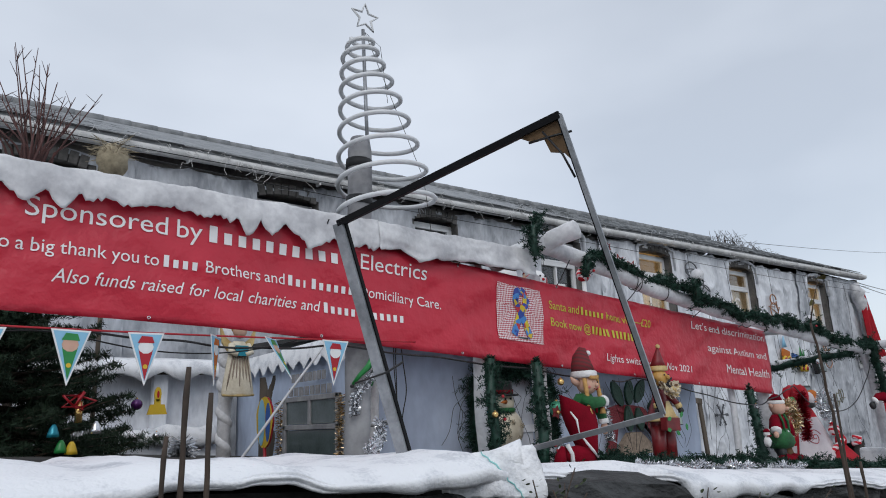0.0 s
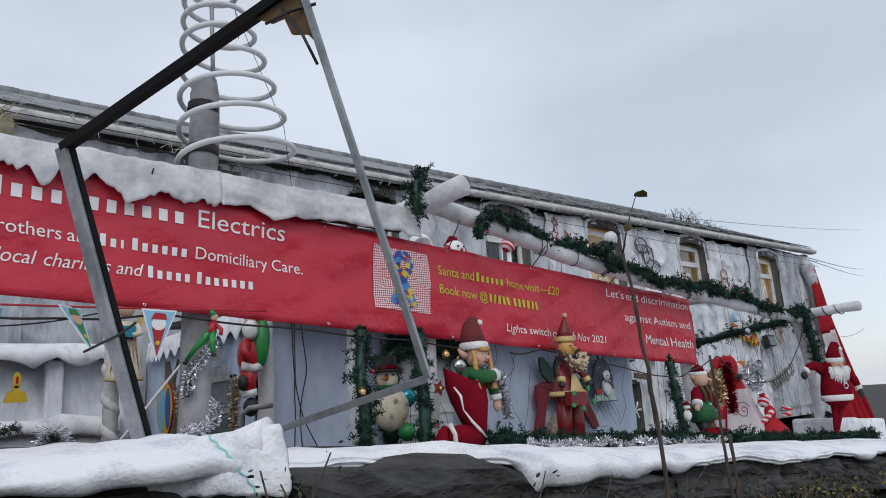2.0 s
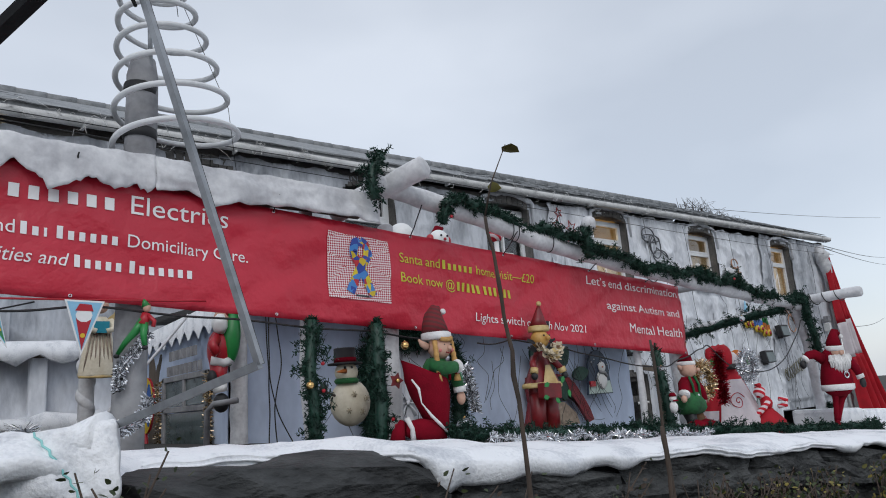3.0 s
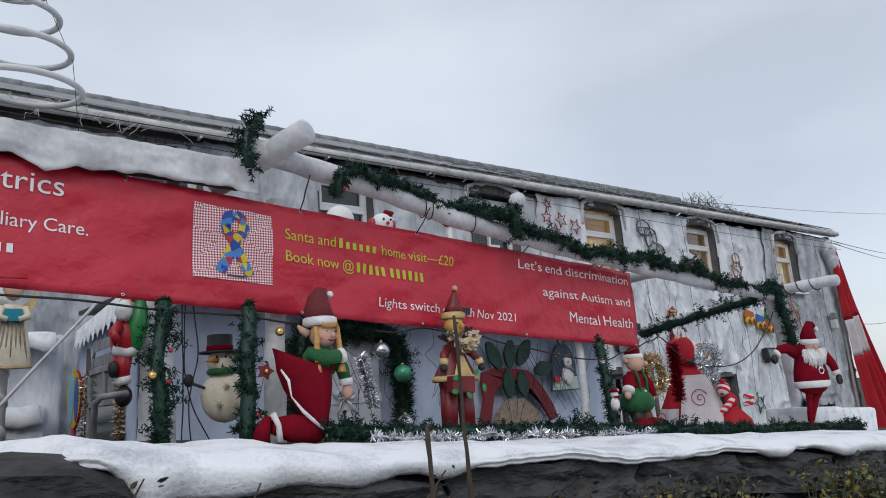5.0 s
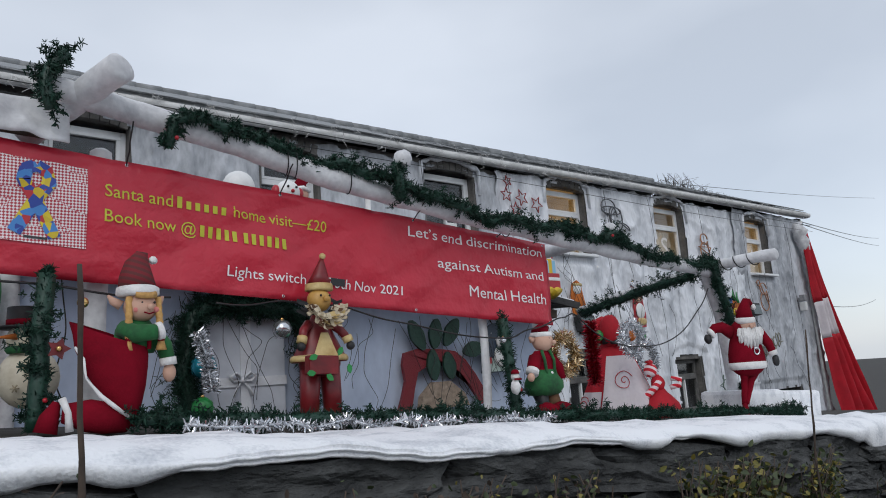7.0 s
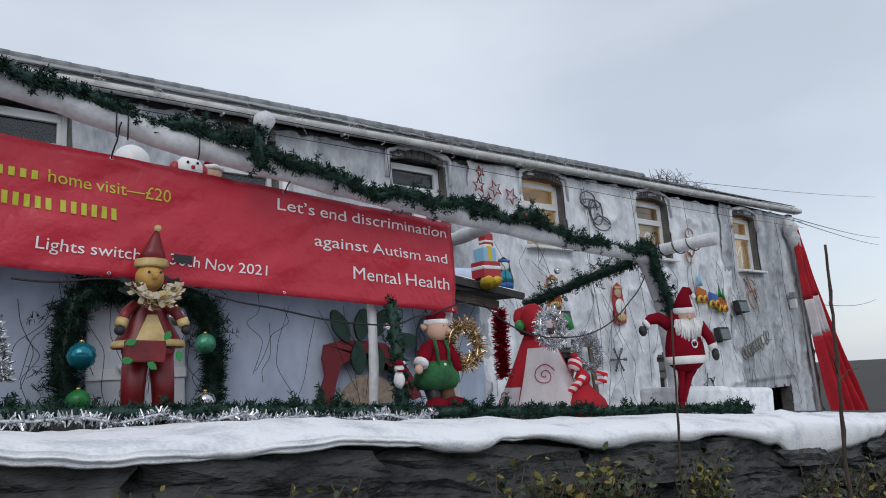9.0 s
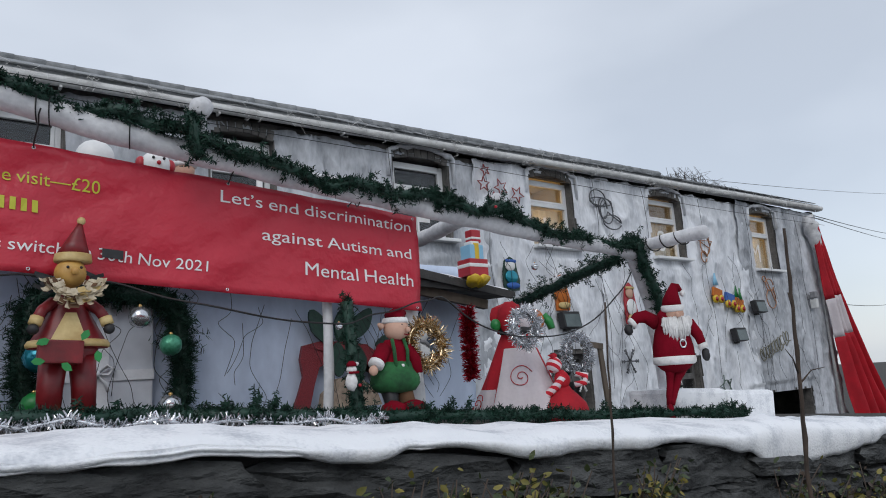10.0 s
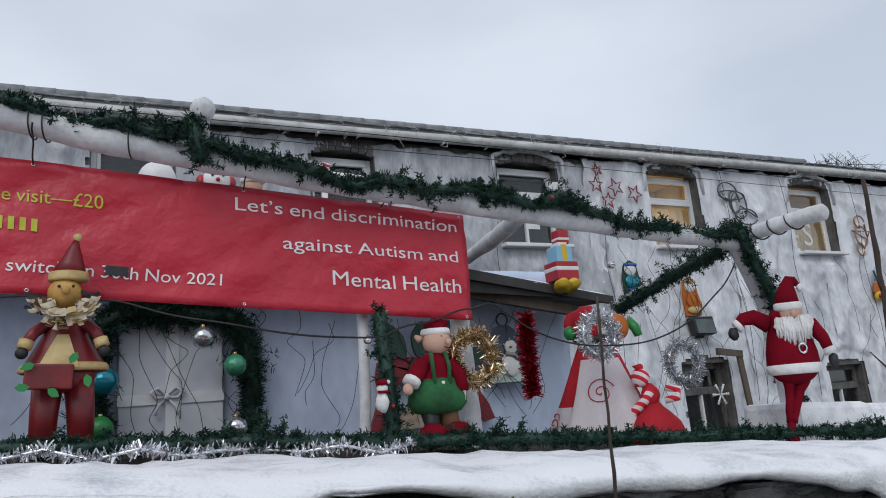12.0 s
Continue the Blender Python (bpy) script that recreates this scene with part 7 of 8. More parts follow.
def build_left_end():
    rng = random.Random(2)
    cord = thing("bunting", (1.7, 3.04, 2.13), "string of Christmas pennants on a red cord under the banner", "bunting")
    Build().tube(line3((0.6, 3.02, 2.14), (2.75, 3.02, 2.135), 20, sag=0.012), 0.0035, M_PRED, 6).done("cord", cord)
    for k, x in enumerate((1.10, 1.345, 1.582, 1.83, 2.045, 2.335)):
        m = pose(x, 3.012, 2.125, rng.uniform(-3, 3) - (28 if k == 4 else 0), rng.uniform(-2, 2), rng.uniform(-14, 14) + (0, 0, 0, 62, 40, 0)[k])
        pn = Build().plate([(-0.062, 0.0), (0.0, -0.185), (0.062, 0.0)], 0.002, M_PWHITE, m)
        pen = pn.done("pennant", cord, "triangular paper pennant with a simple cheerful motif")
        q = Build().plate([(-0.054, -0.006), (0.0, -0.168), (0.054, -0.006)], 0.005, M_SKYBLUE, m)
        q.plate([(-0.024, -0.06), (0.0, -0.165), (0.024, -0.06)], 0.0075, M_PGREEN if k in (1, 4) else M_ORANGE if k == 3 else M_PRED, m)
        q.plate([(0.026 * math.cos(i * 0.628), -0.05 + 0.024 * math.sin(i * 0.628)) for i in range(9, -1, -1)], 0.0085, M_SKIN if k in (1, 4) else M_PWHITE, m)
        q.plate([(-0.028, -0.036), (0.028, -0.036), (0.02, -0.014), (-0.016, -0.012)], 0.010, M_PGREEN if k in (1, 4) else M_ORANGE if k == 3 else M_PRED, m)
        q.plate([(0.008 * math.cos(i * 0.785), -0.118 + 0.008 * math.sin(i * 0.785)) for i in range(7, -1, -1)], 0.010, M_YELLOW, m)
        q.done("motif", pen)
    # fir tree
    ft = thing("spruce_tree", (1.35, 5.35, 1.3), "dense dark spruce tree hung with a few baubles", "tree")
    tr = Build().tube([(1.35, 5.35, 1.35), (1.35, 5.35, 2.2), (1.36, 5.35, 3.0)], [0.06, 0.04, 0.01], M_WOOD, 10)
    tr.done("trunk", ft)
    cr = Build()
    for k in range(420):
        t = min(1.0, max(0.0, (k + rng.uniform(-16, 16)) / 420))
        z = 1.40 + 1.5 * t
        a = k * 2.399 + rng.uniform(-.5, .5)
        L = 1.0 * (1 - t * 0.78) * rng.uniform(0.55, 1.10)
        root = Vector((1.35, 5.35, z))
        tip = root + Vector((math.cos(a) * L, math.sin(a) * L, 0.12 * L + rng.uniform(-.14, .12)))
        mid = root.lerp(tip, 0.55) - Vector((0, 0, 0.05 * L))
        cr.tube([root, mid, tip], [0.012, 0.007, 0.002], M_WOOD, 5)
        cr.blades([root.lerp(mid, 0.4), mid, tip], 0.01, int(150 * L), 0.04, 0.005, M_FIR, 1000 + k, fwd=1.0)
        side = (tip - root).cross(Vector((0, 0, 1))).normalized()
        for t in (0.4, 0.55, 0.7, 0.82, 0.92):
            for s in (-1, 1):
                p = root.lerp(tip, t) - Vector((0, 0, 0.04 * L * (1 - t)))
                q = p + side * s * 0.24 * L * (1.1 - t) * rng.uniform(0.7, 1.2) + (tip - root).normalized() * 0.11 * L + Vector((0, 0, rng.uniform(-.03, .03)))
                cr.blades([p, q], 0.006, int(70 * L), 0.036, 0.005, M_FIR, 5000 + k * 11 + int(t * 10) * 2 + s, fwd=1.0)
    cr.done("crown", ft)
    bauble((2.13, 5.2, 1.96), 0.035, M_PURPLE, "glossy purple bauble on the spruce")
    bauble((2.29, 5.3, 1.76), 0.026, M_BSILVER, "silver bauble hanging by the spruce")
    for x, y, z, m, lab in ((1.58, 4.62, 1.83, M_TEAL, "small blue hanging bell"), (1.78, 4.62, 1.84, M_BSILVER, "small silver hanging bell"), (1.67, 4.62, 1.74, M_YELLOW, "small yellow hanging bell"), (1.62, 4.62, 1.75, M_PGREEN, "small green hanging bell")):
        t = Build().lathe((x, y, z - 0.05), [(0.032, 0), (0.028, 0.02), (0.018, 0.05), (0.008, 0.065)], m, 12)
        tagged(t.done("bell"), lab, "bell", "coloured bells on the spruce")
    t = Build()
    for k in range(5):
        t.tube([(1.68, 4.62, 1.99), (1.68 + 0.09 * math.cos(k * 1.25), 4.6, 1.96 + 0.05 * math.sin(k * 1.25)), (1.68 + 0.03 * math.cos(k * 2.1), 4.6, 1.93)], 0.012, M_PRED, 6, flat=0.4)
    t.tube([(1.69, 4.62, 1.96), (1.69, 4.61, 1.85)], 0.02, M_BGOLD, 8)
    tagged(t.done("bow"), "red and gold ribbon bow on the spruce", "bow")
    c = Build()
    mt = Matrix.Translation((2.27, 5.25, 1.92)) @ Matrix.Diagonal((0.62, 1, 0.8, 1))
    c.plate([(-0.10, -0.03), (0.10, -0.03), (0.07, 0.05), (0.03, 0.05), (0.03, 0.09), (-0.03, 0.09), (-0.03, 0.05), (-0.07, 0.05)], 0.02, M_YELLOW, mt)
    c.plate([(0.035 * math.cos(i * 0.628), 0.13 + 0.06 * math.sin(i * 0.628)) for i in range(10)], 0.02, M_YELLOW, mt)
    c.plate([(0.012 * math.cos(i * 0.628), 0.13 + 0.03 * math.sin(i * 0.628)) for i in range(10)], 0.026, M_PRED, mt)
    tagged(c.done("candle_cutout"), "yellow candle cut-out with a red flame", "cut-out")
    # porch roof with wadding, and wrapped posts behind
    pr = thing("porch", (2.2, 7.6, 1.5), "porch with a wadding-covered lean-to roof before the house", "porch")
    r = Build()
    vs, fs = [], []
    n = 70
    for i in range(n + 1):
        x = -2.6 + 6.1 * i / n
        d = 0.06 + 0.10 * abs(((x * 2.6) % 1) - 0.5) * 2 + 0.03 * noise.noise(Vector((x * 9, 0, 0)))
        w = 0.02 * noise.noise(Vector((x * 4, 1, 0)))
        vs += [(x, 8.5, 2.58 + w), (x, 7.75, 2.50 + w), (x, 7.35, 2.45 + w), (x, 7.28, 2.43 + w), (x, 7.26, 2.40 - d)]
    fs = [(5 * i + j, 5 * i + j + 1, 5 * i + 6 + j, 5 * i + 5 + j) for i in range(n) for j in range(4)]
    r.add(vs, fs, M_SNOW)
    o = r.done("roof_wadding", pr)
    o.modifiers.new("thick", "SOLIDIFY").thickness = 0.03
    b = Build().box((0.45, 7.9, 2.40), (6.0, 1.1, 0.06), M_WOOD, (6, 0, 0))
    b.done("roof_deck", pr)
    w = Build()
    w.box((0.45, 7.42, 1.45), (6.0, 0.10, 0.75), M_FLEECE)
    w.done("low_wall", pr, "fleece-covered low wall")
    for x in (-0.2, 1.35, 2.9):
        Build().box((x, 7.42, 2.05), (0.14, 0.10, 0.75), M_FLEECE, bevel=0.02).done("pillar", pr)
    sheet_wall("porch_sheet", (-2.4, 7.50), (3.6, 7.50), 1.0, 2.44, M_FLEECE, 0.07, "grey-white fleece hung in folds inside the porch", 0.045)
    b = Build()
    p = line3((-2.4, 7.36, 1.80), (3.4, 7.34, 1.74), 40, wob=0.05, seed=3)
    b.tube(p, [0.06 + 0.03 * noise.noise(q * 4) for q in p], M_SNOW, 12, rough=0.4, flat=1.5)
    b.done("ledge_wadding", pr, "white wadding laid along the low wall")
    p = []
    for i in range(90):
        t = i / 89
        p.append((2.96 + 0.03 * math.sin(t * 40), 5.9 + 0.03 * math.cos(t * 40), 1.35 + 1.3 * t))
    t = Build().tube([(2.96, 5.9, 1.3), (2.965, 5.9, 2.0), (2.96, 5.9, 2.66)], 0.052, M_WRAP, 14)
    t.tube(p, 0.036, M_WRAP, 10, rough=0.06)
    tagged(t.done("twisted_post"), "post wound with twisted white fleece strips", "post")
    t = Build().blades([(2.55, 5.6, 1.58), (2.55, 5.6, 1.72)], 0.05, 500, 0.10, 0.008, M_SILVER, 77)
    tagged(t.done("tinsel_ball"), "spiky silver tinsel burst", "tinsel")
    log_thing("slanting_pole", [(2.70, 4.98, 1.55), (3.36, 5.0, 2.36)], 0.009, "pale slanting pole by the hut", M_WRAP, "poles")
    # bare shrub and straw tuft that show over the banner
    sh = thing("bare_shrub", (1.66, 7.5, 4.1), "bare reddish shrub with upright twigs", "shrub")
    for i in range(26):
        x = rng.uniform(1.35, 2.05)
        h = rng.uniform(4.75, 5.5) if abs(x - 1.62) < 0.12 else rng.uniform(4.5, 5.0)
        base = (1.68 + rng.uniform(-.1, .1), 7.5, 3.9)
        pts = [base, (0.5 * (base[0] + x) + rng.uniform(-.06, .06), 7.5 + rng.uniform(-.2, .2), 4.4), (x + (x - 1.66) * 0.5, 7.5 + rng.uniform(-.25, .25), h)]
        q = Build().tube(pts, [0.016, 0.010, 0.003], M_TWIG, 5)
        for t in (0.3, 0.5, 0.7, 0.85):
            p = Vector(pts[1]).lerp(Vector(pts[2]), t)
            q.tube([p, p + Vector((rng.uniform(-.10, .10), rng.uniform(-.05, .05), rng.uniform(.04, .16)))], [0.005, 0.002], M_TWIG, 4)
        q.done("twig", sh)
    q = Build().tube([(1.68, 7.5, 1.3), (1.68, 7.5, 4.0)], [0.05, 0.025], M_STEM, 8)
    q.done("stem", sh)
    s = thing("straw_tuft", (2.31, 7.3, 4.2), "pale straw tuft tied on a pole", "straw bundle")
    q = Build()
    q.ball((2.31, 7.3, 4.33), (0.14, 0.12, 0.17), M_STRAW, rough=0.3)
    q.blades([(2.31, 7.3, 4.35), (2.28, 7.3, 4.5)], 0.05, 160, 0.22, 0.008, M_STRAW, 5)
    q.done("straw", s)
    Build().tube([(2.31, 7.3, 1.3), (2.31, 7.3, 4.3)], 0.02, M_WOOD, 8).done("pole", s)


M_BEARD = mat("aged_beard_tin", (0.64, 0.56, 0.42), (0.36, 0.29, 0.19), 30, 0.55, 0.2)
M_OCHRE = mat("ochre_tin_paint", (0.58, 0.34, 0.09), (0.40, 0.21, 0.05), 16, 0.45, 0.2)
M_TWIG = mat("reddish_twig", (0.12, 0.05, 0.045), (0.06, 0.03, 0.028), 10, 0.8, 0.3)
M_PINK = mat("rosy_cheek", (0.60, 0.20, 0.18), (0.55, 0.18, 0.16), 10, 0.85, 0.0)
M_CLOTHRED = mat("thin_red_cloth", (0.58, 0.010, 0.026), (0.42, 0.008, 0.02), 4, 0.75, 0.3, transl=0.25)
M_CLOTHWHITE = mat("thin_white_cloth", (0.78, 0.72, 0.74), (0.66, 0.60, 0.63), 4, 0.8, 0.3, transl=0.2)


def stripes(name, c1, c2, scale, rot=(0, 0, 0)):
    m = bpy.data.materials.new(name)
    m.use_nodes = True
    n, l = m.node_tree.nodes, m.node_tree.links
    co, mp, w, r = n.new("ShaderNodeTexCoord"), n.new("ShaderNodeMapping"), n.new("ShaderNodeTexWave"), n.new("ShaderNodeValToRGB")
    mp.inputs["Rotation"].default_value = [radians(a) for a in rot]
    w.inputs["Scale"].default_value, w.inputs["Distortion"].default_value = scale, 0.6
    r.color_ramp.interpolation = "CONSTANT"
    r.color_ramp.elements[0].color, r.color_ramp.elements[1].color = (*c1, 1), (*c2, 1)
    r.color_ramp.elements[1].position = 0.5
    l.new(co.outputs["Object"], mp.inputs[0])
    l.new(mp.outputs[0], w.inputs["Vector"])
    l.new(w.outputs[0], r.inputs[0])
    l.new(r.outputs[0], n["Principled BSDF"].inputs["Base Color"])
    n["Principled BSDF"].inputs["Roughness"].default_value = 0.85
    return m


M_STRIPE = stripes("red_white_stripe_cloth", (0.55, 0.015, 0.03), (0.72, 0.62, 0.64), 9, (0, 55, 0))
M_TARTAN = stripes("red_green_stripe_knit", (0.17, 0.012, 0.018), (0.10, 0.022, 0.022), 14, (0, 70, 0))


# ---------------------------------------------------------------- decorations on the house front
def wire_shape(name, pts, label, m, r=0.012, closed=False):
    return tagged(Build().tube(pts, r, m, 6, closed=closed).done(name), label, "wire light", "wire light motifs on the house front")


def build_front_decor():
    Y = 8.57

    def ring(cx, cz, rx, rz, n=20, a0=0.0, a1=2 * math.pi):
        return [(cx + rx * math.cos(a0 + (a1 - a0) * i / n), Y, cz + rz * math.sin(a0 + (a1 - a0) * i / n)) for i in range(n)]

    def star(cx, cz, r, tw=0.0):
        return [(cx + (r if i % 2 == 0 else r * 0.42) * math.cos(tw + math.pi / 2 + i * math.pi / 5), Y, cz + (r if i % 2 == 0 else r * 0.42) * math.sin(tw + math.pi / 2 + i * math.pi / 5)) for i in range(10)]

    for i, (x, z, r) in enumerate(((11.25, 4.62, 0.13), (11.62, 4.60, 0.15), (11.98, 4.52, 0.15), (11.45, 4.38, 0.13), (11.3, 4.86, 0.10))):
        wire_shape("wire_star", star(x, z, r, i * 0.4), "small red wire light star", M_REDWIRE, closed=True)
    wire_shape("wire_reindeer", ring(14.02, 4.68, 0.22, 0.16) + ring(14.15, 4.50, 0.12, 0.20) + ring(14.38, 4.25, 0.26, 0.14), "dark wire light reindeer shape", M_GREYWIRE, 0.013)
    wire_shape("wire_reindeer", ring(14.25, 4.45, 0.18, 0.24) + ring(14.1, 4.62, 0.3, 0.08), "dark wire light reindeer shape", M_GREYWIRE, 0.012)
    wire_shape("wire_gingerbread", ring(17.36, 4.28, 0.14, 0.12) + ring(17.34, 4.0, 0.17, 0.2) + [(17.1, Y, 4.1), (17.6, Y, 4.1)] + ring(17.25, 3.75, 0.1, 0.12), "orange wire light gingerbread shape", M_ORANGEWIRE, 0.014)
    wire_shape("wire_bear", ring(19.75, 3.22, 0.16, 0.14) + ring(19.75, 2.9, 0.2, 0.22) + ring(19.55, 3.35, 0.07, 0.07), "brown wire light teddy shape", M_ORANGEWIRE, 0.013)
    rng = random.Random(12)
    p = [(18.95, Y, 1.75)]
    for i in range(70):
        t = i / 70
        p.append((18.95 + 1.35 * t + 0.10 * math.cos(i * 0.9), Y, 1.60 + 0.45 * t + 0.20 * math.sin(i * 0.9) * rng.uniform(0.5, 1)))
    wire_shape("wire_script", p, "tangled wire light script on the fleece", M_GOLDWIRE, 0.011)
    wire_shape("wire_star", star(17.45, 1.05, 0.24, 0.3) + ring(17.45, 1.05, 0.12, 0.12), "dull green wire light star", M_GREENWIRE, 0.013)
    for x, z, r in ((14.42, 1.66, 0.24), (13.1, 1.35, 0.17)):
        b = Build()
        for k in range(6):
            a = k * math.pi / 3
            c, s = math.cos(a), math.sin(a)
            b.tube([(x, Y - 0.02, z), (x + r * c, Y - 0.02, z + r * s)], 0.013, M_GREYWIRE if r > 0.2 else M_PWHITE, 6)
            for t in (0.55, 0.8):
                for e in (-0.5, 0.5):
                    b.tube([(x + r * t * c, Y - 0.02, z + r * t * s), (x + r * (t * c + 0.22 * math.cos(a + e)), Y - 0.02, z + r * (t * s + 0.22 * math.sin(a + e)))], 0.010, M_GREYWIRE if r > 0.2 else M_PWHITE, 6)
        tagged(b.done("snowflake_light"), "wire snowflake light with small branches", "snowflake", "snowflake lights")
    for x, z in ((19.0, 2.70), (18.05, 2.09), (12.87, 2.40)):
        th = thing("floodlight", (x, Y, z), "black floodlight mounted on the house front", "floodlight", "floodlights")
        Build().box((x, Y - 0.08, z), (0.42, 0.14, 0.28), M_BLACK, (-10, 0, 0), 0.02).done("housing", th)
        Build().box((x, Y - 0.155, z - 0.01), (0.36, 0.01, 0.22), M_GLASSY, (-10, 0, 0)).done("lens", th)
        Build().box((x, Y + 0.02, z - 0.16), (0.10, 0.12, 0.04), M_BLACK).done("bracket", th)
    t = Build()
    t.box((21.65, Y - 0.08, 3.02), (0.16, 0.14, 0.16), M_GREYPOST, bevel=0.02)
    t.box((21.65, Y - 0.06, 2.80), (0.12, 0.16, 0.22), M_GUTTER, bevel=0.02)
    t.box((21.65, Y + 0.03, 2.98), (0.08, 0.18, 0.10), M_GREYPOST)
    tagged(t.done("security_light"), "grey security light with a sensor below", "wall light")
    # toy train
    tr = thing("train_cutout", (17.9, Y, 2.85), "orange and blue toy train cut-out with little trees", "cut-out")
    for i, (x, z) in enumerate(((17.50, 2.98), (17.95, 2.88), (18.28, 2.78))):
        c = Build().box((x, Y - 0.03, z), (0.34, 0.05, 0.20), M_ORANGE if i != 1 else M_BLUEP, (0, 13, 0), 0.02)
        c.done("carriage", tr)
        for dx in (-0.1, 0.1):
            w = Build().tube([(x + dx, Y - 0.02, z - 0.13), (x + dx, Y - 0.07, z - 0.13)], 0.085, M_YELLOW, 14)
            w.tube([(x + dx, Y - 0.07, z - 0.13), (x + dx, Y - 0.085, z - 0.13)], 0.045, M_PRED, 12)
            w.done("wheel", tr)
    for x, z, m, r in ((17.47, 3.22, M_SKYBLUE, 0.10), (18.22, 2.98, M_PGREEN, 0.09), (18.36, 2.93, M_PGREEN, 0.08)):
        Build().lathe((x, Y - 0.04, z - 0.08), [(r, 0), (r * 0.6, 0.12), (0.02, 0.26)], m, 10, 0.3).done("tree_shape" if m is M_PGREEN else "steam_puff", tr)
    # painted figures on boards
    def board(name, x, z, h, cols, label):
        b = Build()
        b.plate([(-0.16, -h / 2), (0.16, -h / 2), (0.19, -h * 0.2), (0.14, h * 0.1), (0.11, h * 0.4), (0.0, h / 2), (-0.12, h * 0.38), (-0.17, h * 0.05)], 0.025, cols[0], Matrix.Translation((x, Y - 0.02, z)))
        b.ball((x - 0.02, Y - 0.045, z + h * 0.24), (0.11, 0.03, 0.10), cols[1])
        b.ball((x, Y - 0.045, z - h * 0.10), (0.14, 0.03, h * 0.2), cols[2])
        b.ball((x + 0.02, Y - 0.045, z - h * 0.36), (0.15, 0.03, h * 0.10), cols[3])
        b.tube([(x - 0.11, Y - 0.05, z + h * 0.36), (x + 0.09, Y - 0.05, z + h * 0.36)], 0.03, cols[3], 8)
        tagged(b.done(name), label, "cut-out", "painted cut-outs on the house front")

    board("figure_cutout", 14.60, 2.72, 0.78, (M_PRED, M_SKIN, M_PWHITE, M_CREAM), "painted red Santa cut-out on the fleece")
    board("figure_cutout", 11.66, 3.16, 0.55, (M_DGREEN, M_PWHITE, M_TEAL, M_BLUEP), "painted penguin cut-out with a green hat")
    board("figure_cutout", 12.80, 2.88, 0.62, (M_ORANGE, M_PWHITE, M_ORANGE, M_CREAM), "painted orange fox cut-out on the fleece")
    # figures that stand on the hut roof and peep over the banner
    for x, y, z, kind, lab in ((4.83, 4.6, 2.93, 0, "white plastic snowman standing on the hut roof"), (5.15, 4.55, 2.915, 1, "plastic Santa with red ear muffs on the hut roof"), (5.42, 4.9, 3.02, 2, "small Santa in a red hat on the hut roof"), (5.82, 4.6, 3.04, 3, "candy-striped round lamp on a white stem")):
        b = Build()
        r = (0.105, 0.085, 0.07, 0.07)[kind]
        b.lathe((x, y, 2.44), [(0.09, 0), (0.12, 0.05), (0.12, 0.2), (0.08, z - 2.44 - r * 0.7)] if kind < 3 else [(0.06, 0), (0.02, 0.03), (0.02, z - 2.44 - r * 0.8)], M_PRED if kind in (1, 2) else M_PWHITE, 16)
        b.ball((x, y, z), (r, r * 0.9, r), M_STRIPE if kind == 3 else (M_SKIN if kind == 2 else M_PWHITE))
        if kind == 1:
            for s in (-1, 1):
                b.ball((x + s * r, y, z), (0.03, 0.035, 0.045), M_PRED)
                b.ball((x + s * 0.03, y - r * 0.85, z + 0.025), 0.009, M_BLACK, seg=8, rings=6)
            b.ball((x, y - r * 0.92, z - 0.005), 0.013, M_PRED, seg=10, rings=8)
        if kind == 2:
            b.tube([(x, y, z + 0.03), (x + 0.02, y, z + 0.1), (x + 0.07, y, z + 0.11)], [r * 0.95, 0.04, 0.012], M_RED, 12)
            b.tube([(x - r, y - 0.02, z + 0.03), (x, y - r, z + 0.035), (x + r, y - 0.02, z + 0.03)], 0.018, M_WHITE, 8)
        tagged(b.done(("snowman_figure", "santa_figure", "santa_figure", "candy_lamp")[kind]), lab, "figurine" if kind < 3 else "lamp", "figures on the hut roof")
    # toy on the hut roof
    ty = thing("gift_tower", (7.38, 4.36, 2.2), "toy figure of stacked gift boxes on yellow feet", "toy")
    for c, sz, m, nm in (((7.40, 4.36, 2.46), (0.13, 0.12, 0.14), M_SKYBLUE, "box"), ((7.40, 4.36, 2.47), (0.045, 0.125, 0.145), M_YELLOW, "ribbon"), ((7.40, 4.36, 2.355), (0.18, 0.15, 0.13), M_PRED, "box"), ((7.40, 4.36, 2.37), (0.185, 0.155, 0.03), M_PWHITE, "ribbon"), ((7.42, 4.36, 2.60), (0.09, 0.08, 0.10), M_PRED, "box"), ((7.42, 4.36, 2.585), (0.095, 0.085, 0.02), M_PWHITE, "ribbon"), ((7.40, 4.36, 2.545), (0.08, 0.09, 0.03), M_PWHITE, "box")):
        Build().box(c, sz, m, bevel=0.008).done(nm, ty)
    for s in (-1, 1):
        f = Build().tube([(7.40 + s * 0.03, 4.34, 2.30), (7.40 + s * 0.045, 4.30, 2.245)], [0.035, 0.065], M_YELLOW, 12)
        f.done("foot", ty, "splayed yellow foot")
    # letters on the panes
    for ch, x, z in (("I", 12.86, 3.84), ("S", 16.22, 3.86), ("M", 19.86, 3.82)):
        vs, fs = outline_mesh(ch)
        w = max(v[0] for v in vs) + min(v[0] for v in vs)
        b = Build().add([(x + (v[0] - w / 2) * 0.62, GLASS_Y - 0.004, z + v[1] * 0.62) for v in vs], fs, M_PWHITE, False)
        tagged(b.done("window_letter"), f"white letter {ch} stuck on the window pane", "letter", "letters in the windows")
    b = Build().box((10.22, GLASS_Y - 0.004, 4.02), (0.22, 0.004, 0.14), M_PWHITE)
